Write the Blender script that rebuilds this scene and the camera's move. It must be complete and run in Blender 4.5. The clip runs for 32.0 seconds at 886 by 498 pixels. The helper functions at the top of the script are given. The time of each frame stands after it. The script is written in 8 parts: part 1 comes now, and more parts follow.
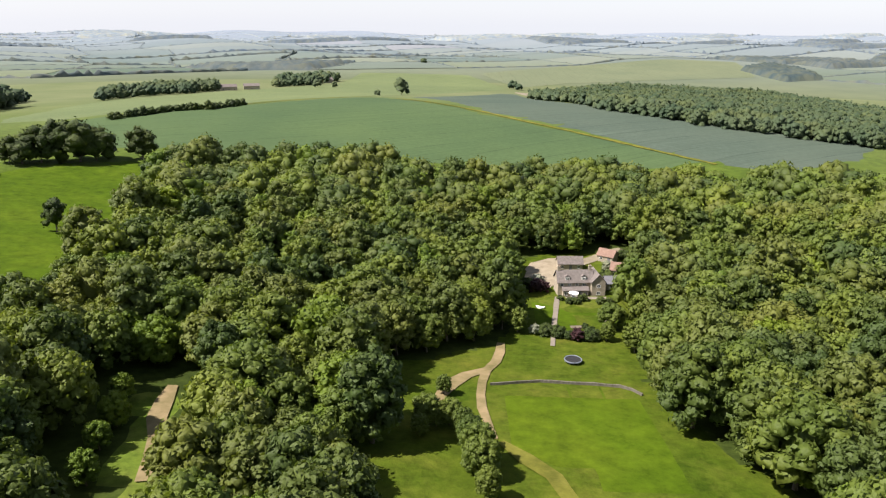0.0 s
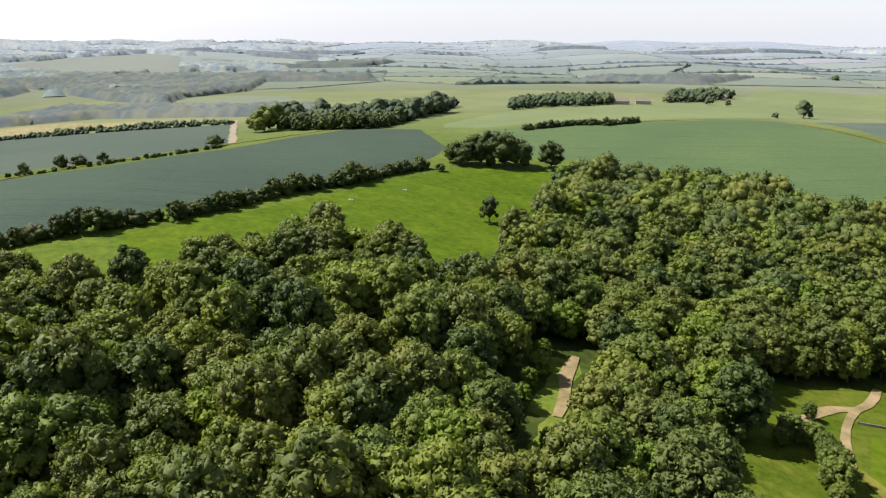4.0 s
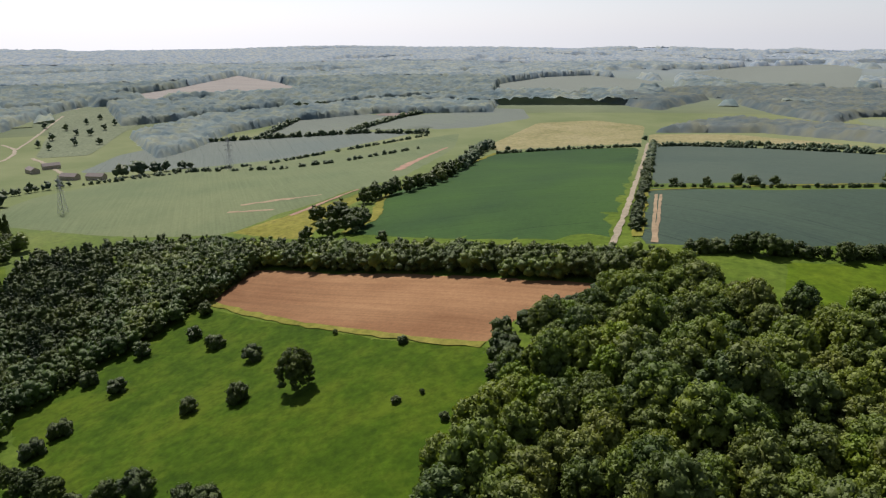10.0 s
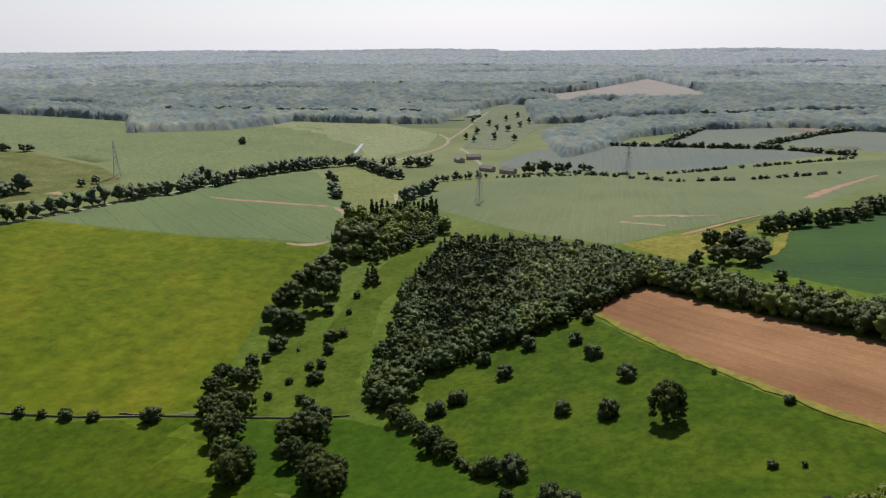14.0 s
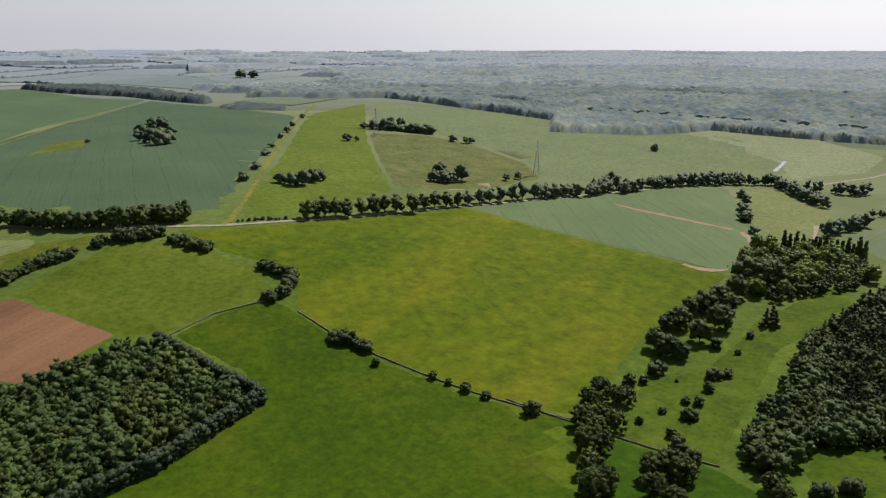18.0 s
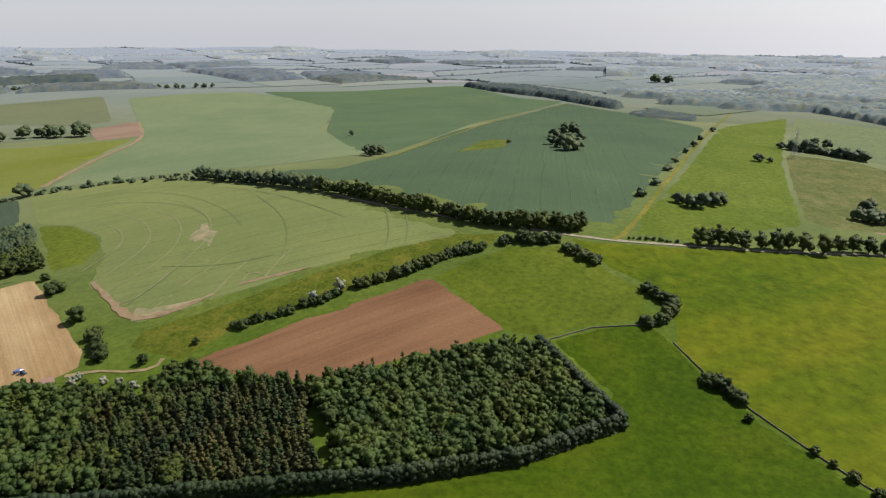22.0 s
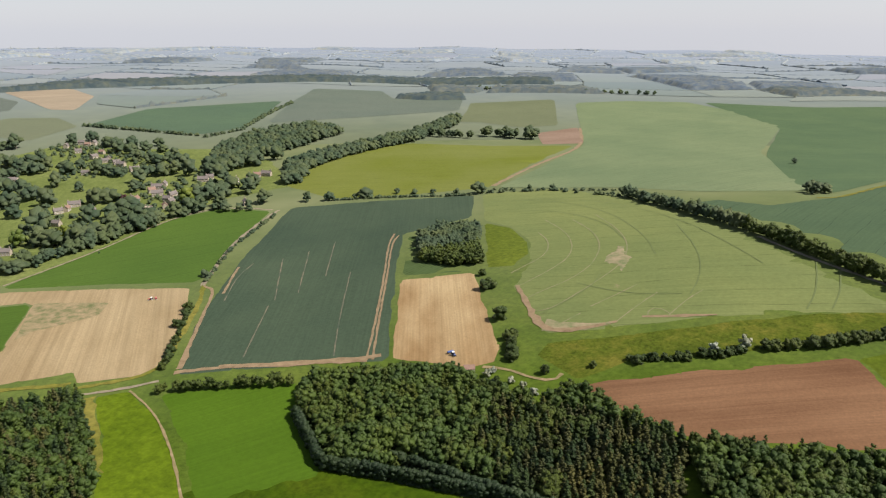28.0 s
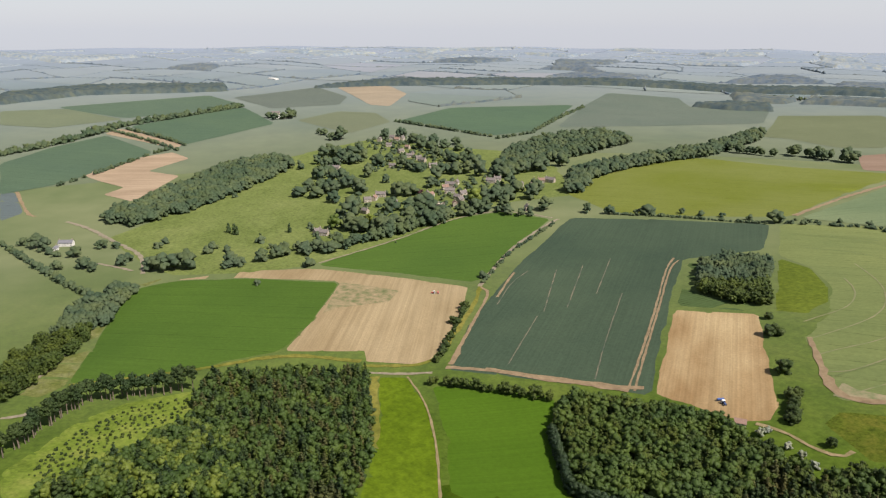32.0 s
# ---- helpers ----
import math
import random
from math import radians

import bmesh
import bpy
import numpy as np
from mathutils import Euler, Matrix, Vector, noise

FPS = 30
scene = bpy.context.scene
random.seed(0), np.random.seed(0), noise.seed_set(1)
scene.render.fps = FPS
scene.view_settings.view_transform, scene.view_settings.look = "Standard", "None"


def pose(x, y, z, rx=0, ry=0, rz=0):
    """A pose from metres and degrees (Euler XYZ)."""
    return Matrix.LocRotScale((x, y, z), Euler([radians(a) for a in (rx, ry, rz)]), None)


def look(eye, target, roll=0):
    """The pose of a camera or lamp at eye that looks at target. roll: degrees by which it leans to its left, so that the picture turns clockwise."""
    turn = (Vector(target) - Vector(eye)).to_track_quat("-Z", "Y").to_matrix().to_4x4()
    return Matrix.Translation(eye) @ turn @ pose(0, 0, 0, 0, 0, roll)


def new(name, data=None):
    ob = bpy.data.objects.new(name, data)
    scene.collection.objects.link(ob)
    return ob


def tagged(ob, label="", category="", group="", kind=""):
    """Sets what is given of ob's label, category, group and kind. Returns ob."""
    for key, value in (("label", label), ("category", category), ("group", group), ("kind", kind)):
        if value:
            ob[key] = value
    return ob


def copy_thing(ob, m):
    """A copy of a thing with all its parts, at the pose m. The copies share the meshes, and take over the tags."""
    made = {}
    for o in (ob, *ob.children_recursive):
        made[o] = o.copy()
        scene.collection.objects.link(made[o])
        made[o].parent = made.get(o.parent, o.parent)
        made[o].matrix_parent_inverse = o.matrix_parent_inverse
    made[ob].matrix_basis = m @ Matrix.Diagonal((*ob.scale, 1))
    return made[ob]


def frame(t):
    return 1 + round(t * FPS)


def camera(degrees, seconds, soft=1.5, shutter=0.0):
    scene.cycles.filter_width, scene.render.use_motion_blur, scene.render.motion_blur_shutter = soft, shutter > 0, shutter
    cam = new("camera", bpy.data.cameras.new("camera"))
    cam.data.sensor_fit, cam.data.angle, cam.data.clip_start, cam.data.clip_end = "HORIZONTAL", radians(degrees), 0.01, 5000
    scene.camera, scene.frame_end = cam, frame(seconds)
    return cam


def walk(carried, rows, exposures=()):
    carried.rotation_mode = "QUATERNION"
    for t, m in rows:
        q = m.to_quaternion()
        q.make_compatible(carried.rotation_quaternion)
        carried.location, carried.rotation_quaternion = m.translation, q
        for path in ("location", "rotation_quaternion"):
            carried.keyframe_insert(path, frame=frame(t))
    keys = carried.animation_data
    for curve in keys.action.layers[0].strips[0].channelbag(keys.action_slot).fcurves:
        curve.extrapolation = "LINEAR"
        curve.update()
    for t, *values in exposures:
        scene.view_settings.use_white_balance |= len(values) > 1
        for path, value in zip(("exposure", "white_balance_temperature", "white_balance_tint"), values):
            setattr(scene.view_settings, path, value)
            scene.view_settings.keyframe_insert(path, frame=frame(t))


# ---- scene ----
from mathutils import geometry
# ---- camera and its walk ----
cam = camera(64.86, 32.0, soft=1.2)
PATH = [  # seconds, eye, heading, tilt below the level, lean
    (0, -13.17, 58.30, 145.73, 1.363, 17.782, 0.346),
    (0.5, -13.89, 54.00, 147.13, 5.611, 17.739, 0.265),
    (1, -14.71, 49.26, 148.72, 9.827, 17.704, 0.203),
    (1.5, -15.09, 44.54, 150.27, 13.886, 17.628, 0.164),
    (2, -15.33, 39.81, 151.65, 16.885, 17.559, 0.218),
    (2.5, -15.28, 35.08, 153.12, 19.858, 17.498, 0.240),
    (4.5, -12.64, 18.63, 158.70, 36.184, 17.255, 0.208),
    (5, -12.01, 14.62, 160.05, 40.939, 17.234, 0.187),
    (5.5, -10.89, 11.19, 161.37, 45.634, 17.186, 0.154),
    (6, -9.31, 8.43, 162.78, 50.437, 17.134, 0.101),
    (6.5, -8.24, 6.21, 163.95, 54.884, 17.082, 0.076),
    (7, -7.03, 3.65, 165.37, 58.537, 17.071, 0.104),
    (7.5, -5.28, 1.16, 166.82, 62.167, 17.061, 0.139),
    (8, -3.20, -1.49, 168.02, 65.771, 17.015, 0.177),
    (8.5, -2.17, -3.32, 169.18, 69.346, 16.978, 0.171),
    (9, -1.29, -4.49, 170.27, 73.318, 16.968, 0.115),
    (9.5, -0.20, -5.58, 171.53, 77.419, 16.960, 0.074),
    (10, 0.95, -6.41, 173.00, 81.513, 16.981, 0.030),
    (10.5, 2.26, -7.68, 174.24, 85.440, 16.956, 0.026),
    (11, 3.14, -8.53, 175.69, 89.389, 16.963, 0.065),
    (11.5, 4.30, -9.54, 176.99, 93.263, 16.965, 0.089),
    (12, 5.04, -10.15, 178.38, 97.178, 16.985, 0.070),
    (12.5, 5.30, -10.32, 179.57, 101.229, 16.989, 0.015),
    (13, 6.37, -10.45, 181.15, 105.227, 16.995, 0.004),
    (13.5, 7.48, -10.55, 183.08, 109.246, 17.023, -0.021),
    (14, 7.77, -11.17, 184.70, 113.226, 17.052, 0.013),
    (14.5, 8.24, -11.65, 186.31, 117.305, 17.089, 0.064),
    (16.5, 11.05, -10.49, 193.14, 133.672, 17.130, -0.049),
    (17, 11.30, -11.06, 194.84, 137.765, 17.157, -0.044),
    (17.5, 11.71, -11.16, 196.61, 141.895, 17.181, -0.067),
    (18, 12.01, -11.25, 198.49, 146.042, 17.213, -0.075),
    (18.5, 12.69, -10.43, 200.58, 150.215, 17.217, -0.114),
    (19, 13.50, -9.45, 202.60, 154.335, 17.200, -0.080),
    (19.5, 14.22, -9.26, 204.36, 158.404, 17.174, -0.043),
    (20, 14.63, -9.04, 206.12, 162.521, 17.174, -0.029),
    (20.5, 14.99, -8.34, 207.99, 166.581, 17.163, 0.011),
    (21, 14.93, -8.02, 209.85, 170.490, 17.174, -0.009),
    (21.5, 14.70, -8.86, 211.45, 174.412, 17.187, -0.037),
    (22, 14.48, -9.90, 212.97, 178.260, 17.179, -0.061),
    (22.5, 14.37, -10.13, 214.81, 182.100, 17.179, -0.096),
    (23, 14.38, -9.27, 217.05, 185.685, 17.169, -0.098),
    (23.5, 14.74, -8.26, 219.25, 188.784, 17.153, -0.078),
    (24, 15.02, -7.77, 221.36, 191.558, 17.154, -0.060),
    (24.5, 15.43, -8.13, 223.47, 194.304, 17.156, -0.004),
    (25, 15.60, -7.60, 225.64, 196.986, 17.167, -0.025),
    (25.5, 15.14, -6.77, 227.81, 199.771, 17.176, -0.060),
    (27.5, 13.08, -3.97, 237.42, 210.165, 17.244, -0.049),
    (28, 12.88, -3.82, 239.78, 212.689, 17.255, -0.041),
    (28.5, 13.48, -4.47, 241.84, 215.658, 17.256, -0.027),
    (29, 14.46, -5.16, 243.66, 218.890, 17.302, -0.056),
    (29.5, 15.32, -5.40, 245.67, 222.137, 17.348, -0.053),
    (30, 15.92, -5.19, 247.71, 225.215, 17.373, -0.039),
    (30.5, 15.61, -4.40, 249.70, 228.018, 17.395, -0.039),
    (31, 15.27, -3.35, 252.02, 230.664, 17.398, -0.044),
    (31.5, 14.82, -2.49, 254.29, 233.274, 17.392, -0.010),
    (32, 14.46, -2.06, 256.26, 235.825, 17.386, -0.008),
]
walk(cam, [(t, pose(x, y, z, 90 - tilt, 0, turn) @ pose(0, 0, 0, 0, 0, lean)) for t, x, y, z, turn, tilt, lean in PATH],
     [(0, 1.17, 6450, 12), (4.5, 1.14, 6400, 12), (6, 1.06, 6350, 12), (9, 0.68, 6300, 12), (13, 0.42, 6300, 12), (19, 0.46, 6300, 12), (22, 0.58, 6400, 12), (25, 0.72, 6450, 12), (28, 0.72, 6450, 12), (32, 0.7, 6400, 12)])

# ---- sky, sun, exposure ----
SUN_TURN, SUN_HEIGHT = 108.0, 52.0  # degrees, anticlockwise from +y, above the level
world = bpy.data.worlds.new("sky")
scene.world = world
world.use_nodes = True
wn = world.node_tree
sky = wn.nodes.new("ShaderNodeTexSky")
sky.sky_type = "NISHITA"
sky.sun_disc = False
sky.sun_elevation = radians(SUN_HEIGHT)
sky.sun_rotation = radians(-SUN_TURN)
sky.altitude = 150
sky.air_density, sky.dust_density, sky.ozone_density = 1.0, 1.5, 1.0
# summer haze: a white veil, thickest towards the level and on the sun's side
coord = wn.nodes.new("ShaderNodeTexCoord")
sep = wn.nodes.new("ShaderNodeSeparateXYZ")
wn.links.new(coord.outputs["Generated"], sep.inputs[0])
veil = wn.nodes.new("ShaderNodeValToRGB")
veil.color_ramp.elements[0].position, veil.color_ramp.elements[0].color = 0.0, (0.362, 0.372, 0.405, 1)
veil.color_ramp.elements[1].position, veil.color_ramp.elements[1].color = 0.3, (0.105, 0.112, 0.13, 1)
wn.links.new(sep.outputs[2], veil.inputs["Fac"])
aim = wn.nodes.new("ShaderNodeVectorMath")
aim.operation = "DOT_PRODUCT"
aim.inputs[1].default_value = (-math.sin(radians(SUN_TURN)), math.cos(radians(SUN_TURN)), 0)
wn.links.new(coord.outputs["Generated"], aim.inputs[0])
side = aim.outputs["Value"]
for op, val in (("MAXIMUM", 0.0), ("POWER", 3.0), ("MULTIPLY", 0.52), ("ADD", 0.9)):
    step = wn.nodes.new("ShaderNodeMath")
    step.operation = op
    step.inputs[1].default_value = val
    wn.links.new(side, step.inputs[0])
    side = step.outputs[0]
haze = wn.nodes.new("ShaderNodeVectorMath")
haze.operation = "SCALE"
wn.links.new(veil.outputs[0], haze.inputs[0])
wn.links.new(side, haze.inputs["Scale"])
scaled = wn.nodes.new("ShaderNodeVectorMath")
scaled.operation = "SCALE"
scaled.inputs["Scale"].default_value = 0.028
wn.links.new(sky.outputs[0], scaled.inputs[0])
both = wn.nodes.new("ShaderNodeVectorMath")
both.operation = "ADD"
wn.links.new(scaled.outputs[0], both.inputs[0])
wn.links.new(haze.outputs[0], both.inputs[1])
wn.links.new(both.outputs[0], wn.nodes["Background"].inputs["Color"])
wn.nodes["Background"].inputs["Strength"].default_value = 1.0
sun = new("sun", bpy.data.lights.new("sun", "SUN"))
sun.data.energy, sun.data.angle, sun.data.color = 4.8, radians(0.6), (1.0, 0.92, 0.845)
sun.matrix_world = look((0, 0, 0), (math.sin(radians(SUN_TURN)) * math.cos(radians(SUN_HEIGHT)), -math.cos(radians(SUN_TURN)) * math.cos(radians(SUN_HEIGHT)), -math.sin(radians(SUN_HEIGHT))))

# ---- materials ----
def mat(name, rough=0.9, spec=0.2):
    m = bpy.data.materials.new(name)
    m.use_nodes = True
    b = m.node_tree.nodes["Principled BSDF"]
    b.inputs["Roughness"].default_value = rough
    b.inputs["Specular IOR Level"].default_value = spec
    return m, m.node_tree, b


def node(nt, kind, **vals):
    n = nt.nodes.new(kind)
    for k, v in vals.items():
        n.inputs[k.replace("_", " ")].default_value = v
    return n


def place(nt):
    return nt.nodes.new("ShaderNodeNewGeometry").outputs["Position"]


def noise_at(nt, scale, detail=3.0, rough=0.55, vec=None, stretch=None, turn=0.0):
    n = node(nt, "ShaderNodeTexNoise", Scale=scale, Detail=detail, Roughness=rough)
    src = vec or place(nt)
    if stretch:
        for key, val in (("Rotation", (0, 0, radians(turn))), ("Scale", (*stretch[:2], 0.0))):
            mp = nt.nodes.new("ShaderNodeMapping")
            mp.inputs[key].default_value = val
            nt.links.new(src, mp.inputs["Vector"])
            src = mp.outputs[0]
    nt.links.new(src, n.inputs["Vector"])
    return n.outputs["Fac"]


def ramp(nt, fac, stops):
    r = nt.nodes.new("ShaderNodeValToRGB")
    e = r.color_ramp.elements
    while len(e) < len(stops):
        e.new(0.5)
    for el, (p, c) in zip(e, stops):
        el.position, el.color = p, (*c, 1) if len(c) == 3 else c
    nt.links.new(fac, r.inputs["Fac"])
    return r.outputs["Color"]


def mix(nt, fac, a, b, how="MIX"):
    n = nt.nodes.new("ShaderNodeMix")
    n.data_type, n.blend_type = "RGBA", how
    for s, v in ((0, fac), (6, a), (7, b)):
        if isinstance(v, bpy.types.NodeSocket):
            nt.links.new(v, n.inputs[s])
        else:
            n.inputs[s].default_value = v if s == 0 else (*v, 1)
    return n.outputs[2]


def maths(nt, op, a, b=0.0):
    n = nt.nodes.new("ShaderNodeMath")
    n.operation = op
    for s, v in ((0, a), (1, b)):
        if isinstance(v, bpy.types.NodeSocket):
            nt.links.new(v, n.inputs[s])
        else:
            n.inputs[s].default_value = v
    return n.outputs[0]


def bump(nt, b, fac, dist=0.3, strength=0.6):
    n = node(nt, "ShaderNodeBump", Strength=strength, Distance=dist)
    nt.links.new(fac, n.inputs["Height"])
    nt.links.new(n.outputs[0], b.inputs["Normal"])


def grass_mat(name, lo, mid, hi, big=0.012, fine=0.25, bumpy=0.25, stretch=None, turn=0.0):
    """Grass: broad drifts of colour, tufts, and a fine mottling."""
    m, nt, b = mat(name, 0.95, 0.06)
    c = ramp(nt, noise_at(nt, big, 5, 0.65, None, stretch, turn), [(0.3, lo), (0.5, mid), (0.7, hi)])
    f = noise_at(nt, fine, 4, 0.7)
    c = mix(nt, 1.0, c, ramp(nt, f, [(0.3, (0.66, 0.68, 0.66)), (0.7, (1.32, 1.28, 1.2))]), "MULTIPLY")
    tuft = ramp(nt, noise_at(nt, 0.07, 5, 0.75), [(0.5, (0, 0, 0)), (0.75, (0.55, 0.55, 0.55))])
    c = mix(nt, tuft, c, tuple(1.35 * a for a in hi))
    nt.links.new(c, b.inputs["Base Color"])
    bump(nt, b, f, bumpy)
    return m


def crop_mat(name, base, alt, turn=0.0, rows=24.0, line=0.03, line_col=None, big=0.008, bare=None, bare_at=0.66):
    """A sown crop: drifts, faint drill lines, wheel lines every so many metres, and bare patches."""
    m, nt, b = mat(name, 0.95, 0.08)
    base, alt = ((*q[:2], q[2] + (0.012 if q[2] > 0.02 else 0.0)) for q in (base, alt))  # haze painted in: some blue added to the less saturated crops
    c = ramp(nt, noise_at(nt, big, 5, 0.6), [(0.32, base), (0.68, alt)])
    streak = noise_at(nt, 1.0, 3, 0.6, stretch=(0.6, 0.008, 1), turn=turn)
    c = mix(nt, 1.0, c, ramp(nt, streak, [(0.3, (0.9, 0.91, 0.9)), (0.7, (1.1, 1.09, 1.09))]), "MULTIPLY")
    fine = noise_at(nt, 0.35, 4, 0.7)
    c = mix(nt, 1.0, c, ramp(nt, fine, [(0.3, (0.88, 0.88, 0.87)), (0.7, (1.1, 1.1, 1.1))]), "MULTIPLY")
    if bare:
        k = ramp(nt, noise_at(nt, 0.02, 6, 0.62), [(bare_at, (0, 0, 0)), (bare_at + 0.03, (1, 1, 1))])
        c = mix(nt, k, c, bare)
    if line:
        mp = nt.nodes.new("ShaderNodeMapping")
        mp.inputs["Rotation"].default_value = (0, 0, radians(turn))
        nt.links.new(place(nt), mp.inputs["Vector"])
        sx = nt.nodes.new("ShaderNodeSeparateXYZ")
        nt.links.new(mp.outputs[0], sx.inputs[0])
        wob = maths(nt, "MULTIPLY", noise_at(nt, 0.01, 2), 14.0)
        saw = maths(nt, "FRACT", maths(nt, "DIVIDE", maths(nt, "ADD", sx.outputs[0], wob), rows))
        near = maths(nt, "LESS_THAN", saw, line)
        patchy = maths(nt, "MULTIPLY", near, ramp(nt, noise_at(nt, 0.05, 3), [(0.38, (0.1, 0.1, 0.1)), (0.6, (0.8, 0.8, 0.8))]))
        c = mix(nt, patchy, c, line_col or tuple(0.6 * v for v in base))
    nt.links.new(c, b.inputs["Base Color"])
    bump(nt, b, fine, 0.2)
    return m


def soil_mat(name, a, b_, turn=0.0, dark=0.88, pale=1.1):
    """Tilled soil: furrow streaks, moist and dry drifts."""
    m, nt, b = mat(name, 0.95, 0.1)
    c = ramp(nt, noise_at(nt, 1.0, 4, 0.6, stretch=(0.016, 0.006, 1), turn=turn), [(0.36, a), (0.62, b_)])
    wheel = noise_at(nt, 1.0, 2, 0.5, stretch=(0.22, 0.003, 1), turn=turn)
    c = mix(nt, 1.0, c, ramp(nt, wheel, [(0.34, (0.9, 0.89, 0.88)), (0.5, (1, 1, 1)), (0.66, (1.06, 1.06, 1.06))]), "MULTIPLY")
    clod = noise_at(nt, 0.6, 4, 0.75)
    c = mix(nt, 1.0, c, ramp(nt, clod, [(0.3, (0.85, 0.85, 0.85)), (0.7, (1.13, 1.13, 1.13))]), "MULTIPLY")
    streak = noise_at(nt, 1.0, 4, 0.65, stretch=(0.7, 0.006, 1), turn=turn)
    c = mix(nt, 1.0, c, ramp(nt, streak, [(0.3, (dark, dark, dark)), (0.7, (pale, pale, pale))]), "MULTIPLY")
    nt.links.new(c, b.inputs["Base Color"])
    bump(nt, b, streak, 0.2)
    return m


def leaf_mat(name, dark, light, thin=0.15, size=0.07, spread=0.14, grain=0.8, through_tint=(1.3, 1.35, 0.6), spec=0.25, level=0.0):
    """Foliage: changes of green from tree to tree, lobe to lobe and leaf to leaf, with light coming through."""
    m, nt, b = mat(name, 0.55, spec)
    geo = nt.nodes.new("ShaderNodeNewGeometry")
    f = maths(nt, "ADD", maths(nt, "MULTIPLY", noise_at(nt, size, 2, 0.5), 0.9), maths(nt, "MULTIPLY", geo.outputs["Random Per Island"], 0.1))
    c = ramp(nt, f, [(0.5 - 2 * spread, dark), (0.5 + 2 * spread, light)])
    tint = noise_at(nt, 0.045, 1, 0.4)
    c = mix(nt, 1.0, c, ramp(nt, tint, [(0.34, (0.8, 0.87, 0.95)), (0.5, (1.0, 1.0, 1.0)), (0.66, (1.15, 1.08, 0.92))]), "MULTIPLY")
    cell = node(nt, "ShaderNodeTexVoronoi", Scale=0.11)
    flat = nt.nodes.new("ShaderNodeMapping")
    flat.inputs["Scale"].default_value = (1.0, 1.0, 0.0)
    nt.links.new(place(nt), flat.inputs["Vector"])
    nt.links.new(flat.outputs[0], cell.inputs["Vector"])
    one = nt.nodes.new("ShaderNodeSeparateColor")
    nt.links.new(cell.outputs["Color"], one.inputs[0])
    tone = maths(nt, "ADD", maths(nt, "MULTIPLY", one.outputs[0], 0.6), maths(nt, "MULTIPLY", nt.nodes.new("ShaderNodeObjectInfo").outputs["Random"], 0.4))
    c = mix(nt, 1.0, c, ramp(nt, tone, [(0.1, (0.84, 0.87, 0.88)), (0.5, (1.0, 1.0, 1.0)), (0.9, (1.14, 1.12, 1.04))]), "MULTIPLY")
    leaf = noise_at(nt, 1.7, 4, 0.75)
    c = mix(nt, 1.0, c, ramp(nt, leaf, [(0.32, (1 - 0.65 * grain, 1 - 0.62 * grain, 1 - 0.6 * grain)), (0.55, (1.0, 1.0, 1.0)), (0.72, (1 + 0.5 * grain, 1 + 0.45 * grain, 1 + 0.25 * grain))]), "MULTIPLY")
    nt.links.new(c, b.inputs["Base Color"])
    clump = noise_at(nt, 0.55, 2, 0.5)
    bump(nt, b, maths(nt, "ADD", leaf, maths(nt, "MULTIPLY", clump, 1.6)), 1.3, 0.9 * grain)
    if level:  # far crowns: normals turned upwards to flatten the shading, as haze would
        even = node(nt, "ShaderNodeMix", Factor=level)
        even.data_type = "VECTOR"
        nt.links.new(geo.outputs["Normal"], even.inputs[4])
        even.inputs[5].default_value = (0, 0, 1)
        nt.links.new(even.outputs[1], b.inputs["Normal"])
    t = nt.nodes.new("ShaderNodeBsdfTranslucent")
    nt.links.new(mix(nt, 1.0, c, through_tint, "MULTIPLY"), t.inputs["Color"])
    s = nt.nodes.new("ShaderNodeMixShader")
    s.inputs[0].default_value = thin
    nt.links.new(b.outputs[0], s.inputs[1])
    nt.links.new(t.outputs[0], s.inputs[2])
    nt.links.new(s.outputs[0], nt.nodes["Material Output"].inputs["Surface"])
    return m


def haze_sheen(m, weight=0.8):
    """A bluish sheen at low angles, made to imitate haze on far woods and corn."""
    b = m.node_tree.nodes["Principled BSDF"]
    b.inputs["Sheen Weight"].default_value = weight
    b.inputs["Sheen Roughness"].default_value = 0.5
    b.inputs["Sheen Tint"].default_value = (0.8, 0.88, 1.0, 1)


def plain_mat(name, a, b_, scale=0.8, rough=0.85, spec=0.3, relief=0.05):
    m, nt, b = mat(name, rough, spec)
    f = noise_at(nt, scale, 5, 0.65)
    nt.links.new(ramp(nt, f, [(0.3, a), (0.7, b_)]), b.inputs["Base Color"])
    if relief:
        bump(nt, b, f, relief)
    return m


GRASS = grass_mat("pasture_grass", (0.048, 0.068, 0.01), (0.07, 0.092, 0.015), (0.097, 0.112, 0.022))
LUSH = grass_mat("lush_grass", (0.038, 0.07, 0.003), (0.05, 0.086, 0.004), (0.068, 0.1, 0.006), 0.02)
GROUND = grass_mat("rolling_pasture", (0.042, 0.072, 0.008), (0.058, 0.092, 0.011), (0.08, 0.108, 0.016))
nt = GROUND.node_tree  # pasture further out, paled by haze painted into the colour
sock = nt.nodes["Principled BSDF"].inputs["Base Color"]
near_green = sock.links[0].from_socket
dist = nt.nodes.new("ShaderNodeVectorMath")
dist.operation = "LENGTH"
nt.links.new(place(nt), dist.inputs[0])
# dry: the haze-paled pasture colour of the far ground
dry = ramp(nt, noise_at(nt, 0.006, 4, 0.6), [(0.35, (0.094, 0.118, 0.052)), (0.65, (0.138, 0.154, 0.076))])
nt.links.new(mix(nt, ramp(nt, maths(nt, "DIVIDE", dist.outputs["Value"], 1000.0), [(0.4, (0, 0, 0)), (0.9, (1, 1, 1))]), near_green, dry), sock)
